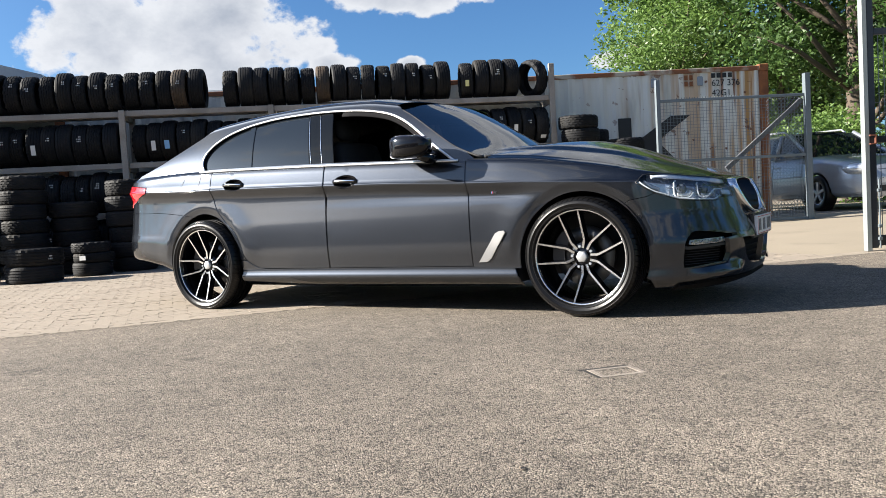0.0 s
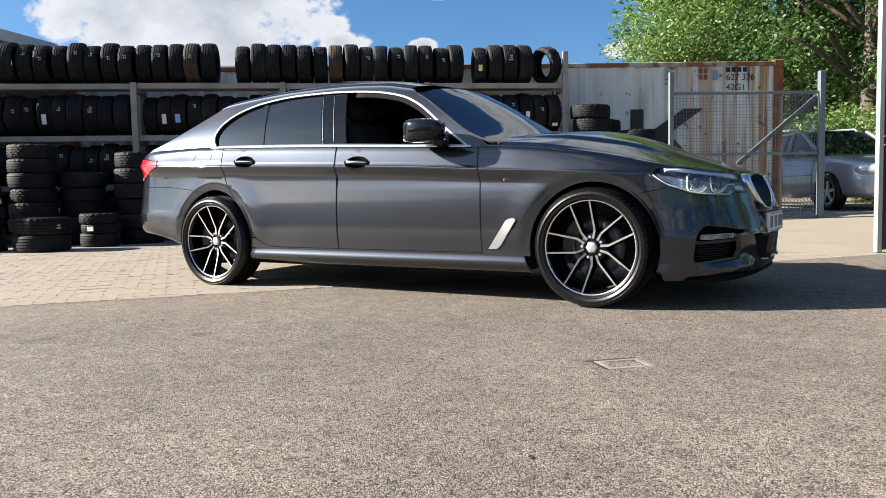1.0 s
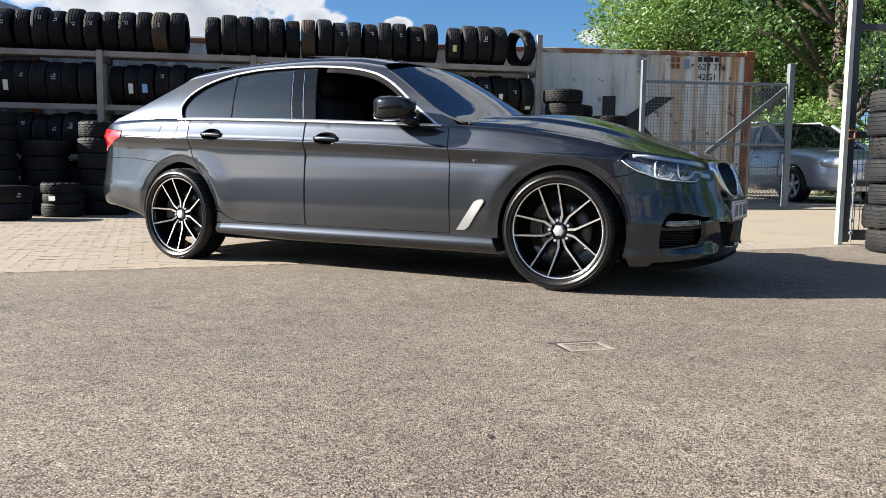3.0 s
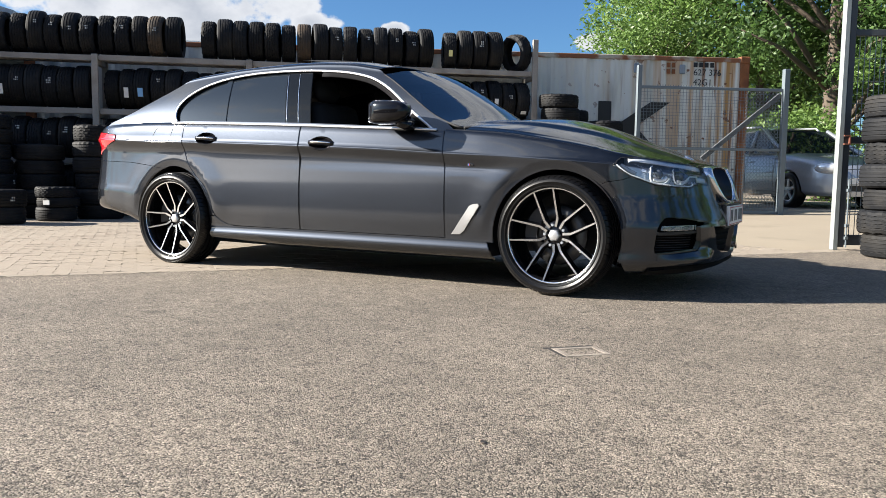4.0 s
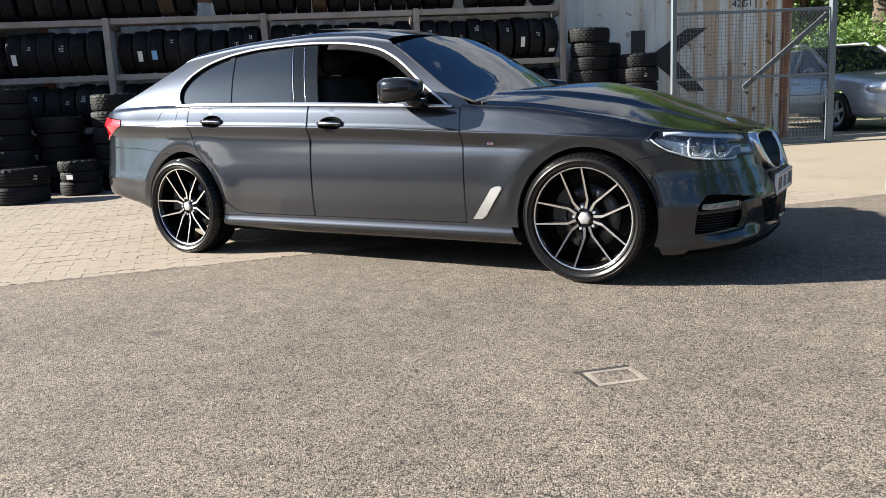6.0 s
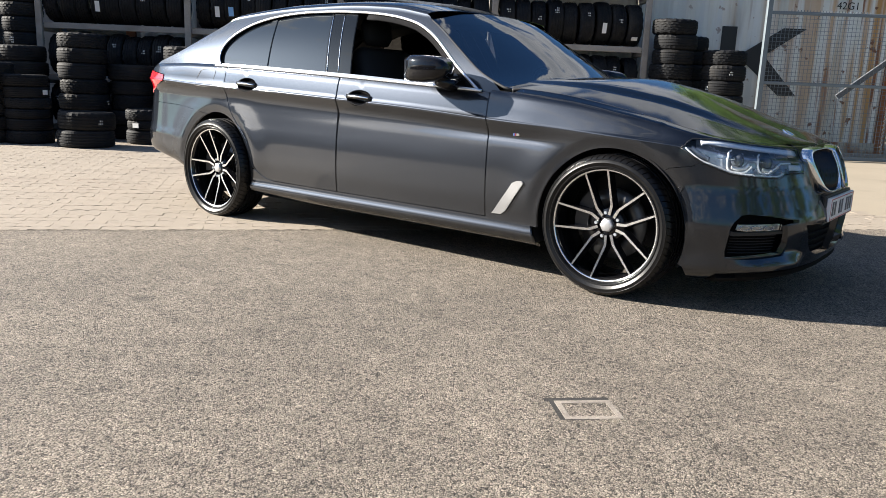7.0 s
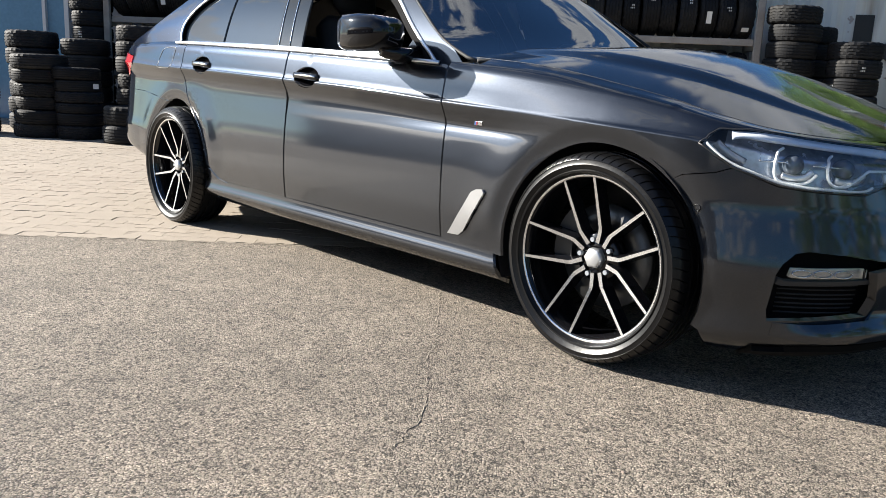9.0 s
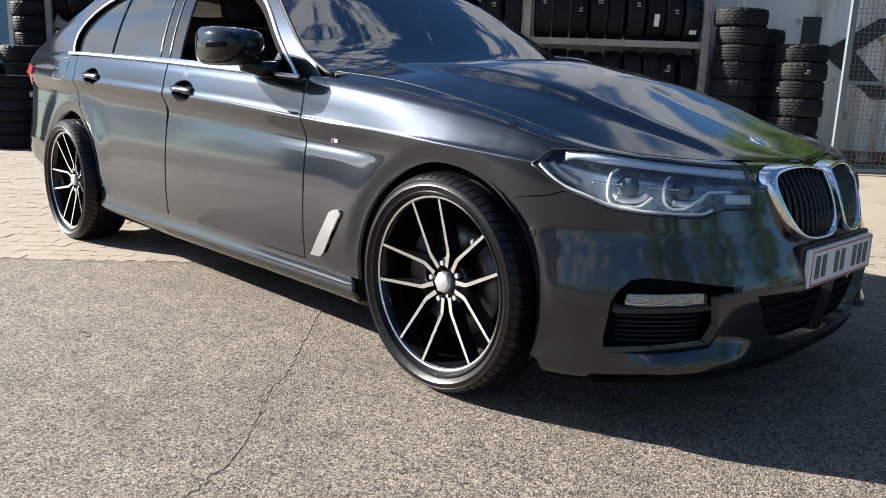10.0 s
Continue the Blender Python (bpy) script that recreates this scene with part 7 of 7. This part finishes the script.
# ---- the parked silver estate car behind the gate ----
def build_wagon():
    base = rise(10.6)
    car = holder("estate_car", pose(0.85, 11.55, base, 0, 0, -52) @ Matrix.Scale(1.08, 4), "parked silver estate car with roof rails behind the gate", "car")
    silver = paint_material("silver_lacquer", (0.40, 0.43, 0.47), 0.6, 0.36)
    dark = TRIM_BLACK
    HEADLAMP = material("headlamp_glass", (0.66, 0.70, 0.74), 0.10, 0.45, vary=0.35, scale=14, fine=40, coat=1.0)
    top = curve((-3.45, -3.2, -2.6, -1.6, -0.75, -0.3, 0.2, 0.6, 0.82), (0.95, 0.98, 0.985, 0.965, 0.94, 0.93, 0.87, 0.79, 0.70))
    half = curve((-3.5, -3.3, -2.6, -1.3, 0.0, 0.45, 0.72, 0.84), (0.70, 0.80, 0.855, 0.865, 0.85, 0.80, 0.66, 0.45))
    xs = [-3.5 + 4.34 * i / 144 for i in range(145)]

    def ring(x):
        w, t = half(x), top(x)
        pts = []
        for y, z in ((0.86, 0.22), (0.97, 0.30), (1.0, 0.45), (1.0, 0.60), (0.985, 0.72), (0.95, 0.86)):
            pts.append((w * y, min(0.22 + (z - 0.22) * (t - 0.22) / 0.72, t)))
        pts = [(pts[i][0] + (pts[i + 1][0] - pts[i][0]) * k / 4, pts[i][1] + (pts[i + 1][1] - pts[i][1]) * k / 4) for i in range(5) for k in range(4)] + pts[5:]
        pts += [(w * 0.88, t), (w * 0.5, t + 0.035), (0.0, t + 0.045)]
        return pts
    bm = bmesh.new()
    rows = []
    for x in xs:
        r = ring(x)
        rows.append([bm.verts.new((x, -y, z)) for y, z in r] + [bm.verts.new((x, y, z)) for y, z in reversed(r[:-1])])
    for a, b in zip(rows, rows[1:]):
        for k in range(len(a) - 1):
            c = sum((v.co for v in (a[k], a[k + 1], b[k], b[k + 1])), Vector()) / 4
            if abs(c.y) > 0.5 and any(math.hypot(c.x - ax, c.z - 0.31) < 0.355 for ax in (0.0, -2.6)):
                continue
            bm.faces.new((a[k], a[k + 1], b[k + 1], b[k]))
    for v in bm.verts:
        for ax in (0.0, -2.6):
            d = Vector((v.co.x - ax, 0, v.co.z - 0.31))
            if abs(v.co.y) > 0.5 and 0.30 < d.length < 0.41 and v.is_boundary:
                d = d.normalized() * 0.352
                v.co.x, v.co.z = ax + d.x, 0.31 + d.z
    bm.faces.new(rows[0])
    bm.faces.new(rows[-1])
    mesh_part("body", bm, silver, car, "silver metallic bodywork")
    # cabin: lower edge on the shoulders, roof above
    roof = curve((-3.5, -3.3, -2.8, -2.0, -1.2, -0.9), (1.36, 1.40, 1.44, 1.46, 1.445, 1.42))
    bm = bmesh.new()
    rows = []
    for i in range(25):
        x = -3.38 + 2.30 * i / 24
        z = roof(x)
        rows.append([bm.verts.new((x, y * 0.63, z - 0.075 * abs(y) ** 3)) for y in [k / 6 - 1 for k in range(13)]])
    for a, b in zip(rows, rows[1:]):
        for k in range(12):
            bm.faces.new((a[k], a[k + 1], b[k + 1], b[k]))
    mesh_part("roof", bm, silver, car)

    def quad(name, pts, mat, label=""):
        bm = bmesh.new()
        bm.faces.new([bm.verts.new(p) for p in pts])
        bmesh.ops.subdivide_edges(bm, edges=bm.edges, cuts=3, use_grid_fill=True)
        return mesh_part(name, bm, mat, car, label)
    quad("windscreen", [(-0.30, -0.74, 0.95), (-0.30, 0.74, 0.95), (-1.08, 0.62, 1.40), (-1.08, -0.62, 1.40)], TINT, "dark windscreen reflecting trees")
    for s in (-1, 1):
        zt, yb, yt = 1.375, 0.755 * s, 0.632 * s
        for x0, x1, x2, x3 in ((-0.50, -1.30, -1.30, -1.12), (-1.38, -2.25, -2.25, -1.38), (-2.34, -3.20, -3.10, -2.34)):
            quad("side_window", [(x0, yb, 0.965), (x1, yb, 0.975), (x2, yt, zt), (x3, yt, zt)], TINT)
        for x0, x1 in ((-0.30, -1.08), (-1.34, -1.34), (-2.30, -2.30), (-3.28, -3.24)):
            mesh_part("pillar", add_tube(bmesh.new(), [(x0, 0.775 * s, 0.95), (x1, 0.632 * s, 1.40)], 0.04, 8), silver, car)
        mesh_part("roof_rail", add_tube(bmesh.new(), [(-1.25, 0.58 * s, 1.41), (-1.35, 0.58 * s, 1.475), (-2.2, 0.58 * s, 1.50), (-3.0, 0.58 * s, 1.47), (-3.1, 0.58 * s, 1.40)], 0.018, 8), SILVER, car, "pale roof rail")
        bm = bmesh.new()
        bmesh.ops.create_uvsphere(bm, u_segments=16, v_segments=10, radius=1.0, matrix=Matrix.Translation((-0.62, 0.93 * s, 1.0)) @ Matrix.Diagonal((0.09, 0.10, 0.065, 1)))
        mesh_part("wing_mirror", bm, silver, car)
        bm = bmesh.new()
        bmesh.ops.create_uvsphere(bm, u_segments=20, v_segments=12, radius=1.0, matrix=Matrix.Translation((0.725, 0.60 * s, 0.685)) @ Matrix.Rotation(radians(-48 * s), 4, "Z") @ Matrix.Diagonal((0.20, 0.088, 0.100, 1)))
        mesh_part("headlamp", bm, HEADLAMP, car, "clear headlamp")
        pts = [(x, (half(x) + 0.004) * s, 0.615) for x in [-2.2 + 0.2 * i for i in range(10)]]
        mesh_part("side_moulding", add_strip(bmesh.new(), pts, [Vector((0, s, 0))] * 10, 0.03, 0.006), silver, car)
        for x in (-0.42, -1.34, -2.28):
            pts = [(x, (half(x) * k + 0.002) * s, z) for k, z in ((0.975, 0.30), (1.0, 0.45), (1.0, 0.62), (0.985, 0.74), (0.95, 0.87), (0.90, 0.94))]
            mesh_part("door_gap", add_tube(bmesh.new(), pts, 0.004, 5), dark, car)
        for x in (-1.18, -2.1):
            mesh_part("door_handle", add_box(bmesh.new(), x - 0.08, x + 0.08, (half(x) - 0.02) * s - 0.02, (half(x) - 0.02) * s + 0.02, 0.80, 0.825, 0.006), silver, car, smooth=False)
        for ax in (0.0, -2.6):
            wheel = new("wheel")
            wheel.parent = car
            wheel.matrix_basis = pose(ax, 0.745 * s, 0.31, 0, 0, 0 if s < 0 else 180)
            bm = bmesh.new()
            add_lathe(bm, [(0.19, -0.085), (0.21, -0.10), (0.27, -0.105), (0.302, -0.09), (0.31, -0.06), (0.31, 0.06), (0.302, 0.09), (0.27, 0.105), (0.19, 0.085)], 40)
            mesh_part("tyre", bm, CAR_TYRE, wheel)
            bm = bmesh.new()
            add_lathe(bm, [(0.20, -0.09), (0.185, -0.085), (0.18, 0.05), (0.20, 0.05)], 40)
            for k in range(5):
                a = radians(90 + 72 * k)
                add_box(bm, 0.02, 0.195, -0.085, -0.055, -0.028, 0.028, 0.004, Matrix.Rotation(-a, 4, "Y"))
            add_lathe(bm, [(0.001, -0.088), (0.05, -0.086), (0.055, -0.05), (0.001, -0.05)], 20, closed=False)
            mesh_part("rim", bm, SILVER, wheel, "silver five-spoke rim", smooth=False)
            bm = bmesh.new()
            add_lathe(bm, [(0.001, 0.0), (0.17, 0.0), (0.17, 0.03), (0.001, 0.03)], 24, closed=False)
            mesh_part("brake_drum", bm, dark, wheel)
    mesh_part("wheel_wells", add_box(bmesh.new(), -3.2, 0.45, -0.70, 0.70, 0.24, 0.60), dark, car, smooth=False)
    mesh_part("front_grille", add_box(bmesh.new(), 0.70, 0.835, -0.34, 0.34, 0.56, 0.66, 0.01), dark, car, "dark front grille", smooth=False)
    mesh_part("lower_intake", add_box(bmesh.new(), 0.66, 0.848, -0.42, 0.42, 0.30, 0.40, 0.01), dark, car, smooth=False)
    mesh_part("number_plate", add_box(bmesh.new(), 0.845, 0.858, -0.26, 0.26, 0.43, 0.53, 0.003), WHITE_PLASTIC, car, smooth=False)
    return car


build_wagon()


# ---- small things on the ground ----
def build_drain():
    """A cast cover in a pale concrete frame, set in a dark-edged patch."""
    m = pose(0.615, -2.165, 0.0015, 0, 0, 45)
    drain = holder("drain_cover", m, "small worn drain cover in a pale concrete frame", "drain")
    pale = material("drain_concrete", (0.245, 0.213, 0.178), 0.95, vary=0.6, scale=8, fine=120, bump=0.3)
    tar = material("tar_edge", (0.03, 0.028, 0.026), 0.9, vary=0.3, scale=12, fine=120, bump=0.5)
    L, W, t = 0.092, 0.070, 0.019
    for a in ((-L, L, -W, -W + t), (-L, L, W - t, W), (-L, -L + t, -W + t, W - t), (L - t, L, -W + t, W - t)):
        part("frame_side", box(*a, -0.02, 0.0004), pale, drain)
    part("cover", box(-L + t + 0.002, L - t - 0.002, -W + t + 0.002, W - t - 0.002, -0.02, -0.0012), ASPHALT, drain, "stone-filled cover")
    part("tar_joint", box(-L - 0.03, L, W, W + 0.024, -0.02, -0.001), tar, drain)
    part("tar_joint", box(-L - 0.016, -L, -W, W, -0.02, -0.001), tar, drain)
    return drain


build_drain()


def crack(points, width, seed, label):
    """An irregular dark crack: a shallow ragged ribbon just above the asphalt."""
    rng = random.Random(seed)
    bm = bmesh.new()
    pts = smooth_line(points, 14)
    prev = None
    for i, p in enumerate(pts):
        p = Vector((*p, 0.0))
        q = Vector((*pts[min(i + 1, len(pts) - 1)], 0.0)) - Vector((*pts[max(i - 1, 0)], 0.0))
        n = Vector((-q.y, q.x, 0)).normalized()
        w = width * rng.uniform(0.35, 1.0)
        o = n * rng.uniform(-0.008, 0.008)
        row = [bm.verts.new(p + o - n * w + Vector((0, 0, 0.0012))), bm.verts.new(p + o + Vector((0, 0, 0.0022))), bm.verts.new(p + o + n * w + Vector((0, 0, 0.0012)))]
        if prev:
            bm.faces.new((prev[0], prev[1], row[1], row[0]))
            bm.faces.new((prev[1], prev[2], row[2], row[1]))
        prev = row
    bmesh.ops.recalc_face_normals(bm, faces=bm.faces)
    return tagged(link_mesh("crack", bm, CRACK, smooth=False), label, "crack", kind="structure")


CRACK = material("crack_dirt", (0.225, 0.193, 0.155), 0.95, vary=0.35, scale=20, fine=140, bump=0.5)
crack([(-0.99, -0.54), (-0.88, -0.69), (-0.62, -0.95), (-0.42, -1.14), (-0.29, -1.30), (-0.14, -1.43), (0.02, -1.60), (0.12, -1.78)], 0.0031, 1, "thin dark crack in the asphalt")
crack([(-1.24, -1.54), (-1.20, -1.51), (-1.165, -1.505), (-1.13, -1.52)], 0.008, 2, "short dark tar mark in the asphalt")
crack([(-3.34, -2.31), (-2.83, -1.69), (-2.30, -1.06), (-1.70, -0.36), (-1.05, 0.42), (0.6, 2.41), (1.2, 3.17)], 0.007, 3, "dark joint between asphalt and paving")


def pebbles():
    rng = random.Random(31)
    rock = material("pebble", (0.30, 0.24, 0.19), 0.9, vary=0.3, scale=40, fine=200, per_object=0.4)
    bm = bmesh.new()
    bmesh.ops.create_icosphere(bm, subdivisions=2, radius=0.007)
    for v in bm.verts:
        v.co *= 0.75 + 0.5 * noise.noise(v.co * 160)
        v.co.z *= 0.6
    me = bpy.data.meshes.new("pebble")
    bm.to_mesh(me)
    bm.free()
    me.materials.append(rock)
    spots = [(0.745, -3.296, 1.6)] + [(rng.uniform(-2.5, 2.2), rng.uniform(-3.6, -1.0), rng.uniform(0.4, 0.9)) for _ in range(26)]
    for x, y, k in spots:
        ob = new("pebble", me)
        ob.matrix_world = pose(x, y, 0.003 * k, 0, 0, rng.uniform(0, 360)) @ Matrix.Scale(k, 4)
        tagged(ob, "small brown stone lying on the asphalt", "stone", "loose stones on the yard")


pebbles()


# ---- paving blocks ----
def paver_outline(l, w):
    """A toothed block: both long edges step in and out, the short ones follow."""
    k = 0.017
    g = 0.0009
    n = 8
    top = [(-l / 2 + g + (l - 2 * g) * i / n, w / 2 - g + (k if i % 4 in (1, 2) else -k) * 0.55) for i in range(n + 1)]
    low = [(x, y - w + 2 * g) for x, y in reversed(top)]
    return top + low


def build_paving():
    rng = random.Random(77)
    L, W = 0.205, 0.103
    out = paver_outline(L, W)
    me = bpy.data.meshes.new("paving_block")
    vs = [(x * 0.992, y * 0.982, 0.0) for x, y in out] + [(x, y, -0.003) for x, y in out] + [(x, y, -0.016) for x, y in out]
    n = len(out)
    fs = [tuple(reversed(range(n)))]
    for r in (0, n):
        fs += [(r + i, r + (i + 1) % n, r + n + (i + 1) % n, r + n + i) for i in range(n)]
    me.from_pydata(vs, [], fs)
    me.materials.append(PAVER)
    yaw = math.degrees(math.atan2(ALONG.y, ALONG.x))
    rest_v, rest_f = [], []
    rows = int(9.6 / W)
    singles = 0
    for r in range(rows):
        s = (r + 0.5) * W
        shift = (r % 2) * L / 2
        a = -12.0 + shift
        while a < 9.0:
            p = yard(a, s)
            tilt = (rng.uniform(-0.6, 0.6), rng.uniform(-0.6, 0.6))
            dz = rng.uniform(-0.0018, 0.0010)
            near = -8.0 < a < -4.35 and s < 1.66
            m = pose(p.x, p.y, p.z + dz, tilt[0], tilt[1], yaw + rng.uniform(-0.5, 0.5))
            if near and singles < 300:
                ob = new("paving_block", me)
                ob.parent = pavement
                ob.matrix_world = m
                singles += 1
            else:
                b = len(rest_v)
                corners = [m @ Vector(v) for v in vs]
                rest_v += [(q.x, q.y, q.z + rise(q.y) - p.z) for q in corners]
                rest_f += [tuple(b + i for i in f) for f in fs]
            a += L
    rest = bpy.data.meshes.new("paving_blocks")
    rest.from_pydata(rest_v, [], rest_f)
    rest.materials.append(PAVER_REST)
    ob = new("paving_blocks", rest)
    ob.parent = pavement
    tagged(ob, kind="stuff")


def island_paver():
    """The same concrete, its tone varied block by block."""
    m = PAVER.copy()
    m.name = "concrete_paver_rest"
    nt = m.node_tree
    for nd in list(nt.nodes):
        if nd.bl_idname == "ShaderNodeObjectInfo":
            geo = nt.nodes.new("ShaderNodeNewGeometry")
            for l in list(nd.outputs["Random"].links):
                nt.links.new(geo.outputs["Random Per Island"], l.to_socket)
            nt.nodes.remove(nd)
    return m


PAVER_REST = island_paver()
build_paving()


def sandy_cover():
    """A sandy sheet added over the gateway blocks to hide their joints, thinning out at its edges."""
    bm = bmesh.new()
    grid = []
    for i in range(86):
        a = -1.3 + 0.09 * i
        row = []
        for k in range(64):
            s = 0.04 + 0.09 * k
            p = yard(a, s)
            thin = min(ease(a, -1.3, 0.3), 1 - ease(a, 5.6, 6.4), ease(s, 0.0, 0.35), 1 - ease(s, 4.9, 5.7))
            p.z += -0.009 + 0.014 * thin + 0.003 * noise.noise(Vector((a * 1.3, s * 1.3, 0.0))) + 0.0016 * noise.noise(Vector((a * 5, s * 5, 3.0)))
            row.append(bm.verts.new(p))
        grid.append(row)
    for a, b in zip(grid, grid[1:]):
        for k in range(len(a) - 1):
            bm.faces.new((a[k], b[k], b[k + 1], a[k + 1]))
    bmesh.ops.recalc_face_normals(bm, faces=bm.faces)
    loose = material("sandy_cover_tone", (0.262, 0.222, 0.165), 0.95, vary=0.12, scale=1.4, fine=60, bump=0.25, second=(0.205, 0.172, 0.127), blend=(0.58, 0.72))
    return tagged(link_mesh("sand", bm, loose), "pale sandy cover over the gateway paving", "sand", kind="stuff")


sandy_cover()
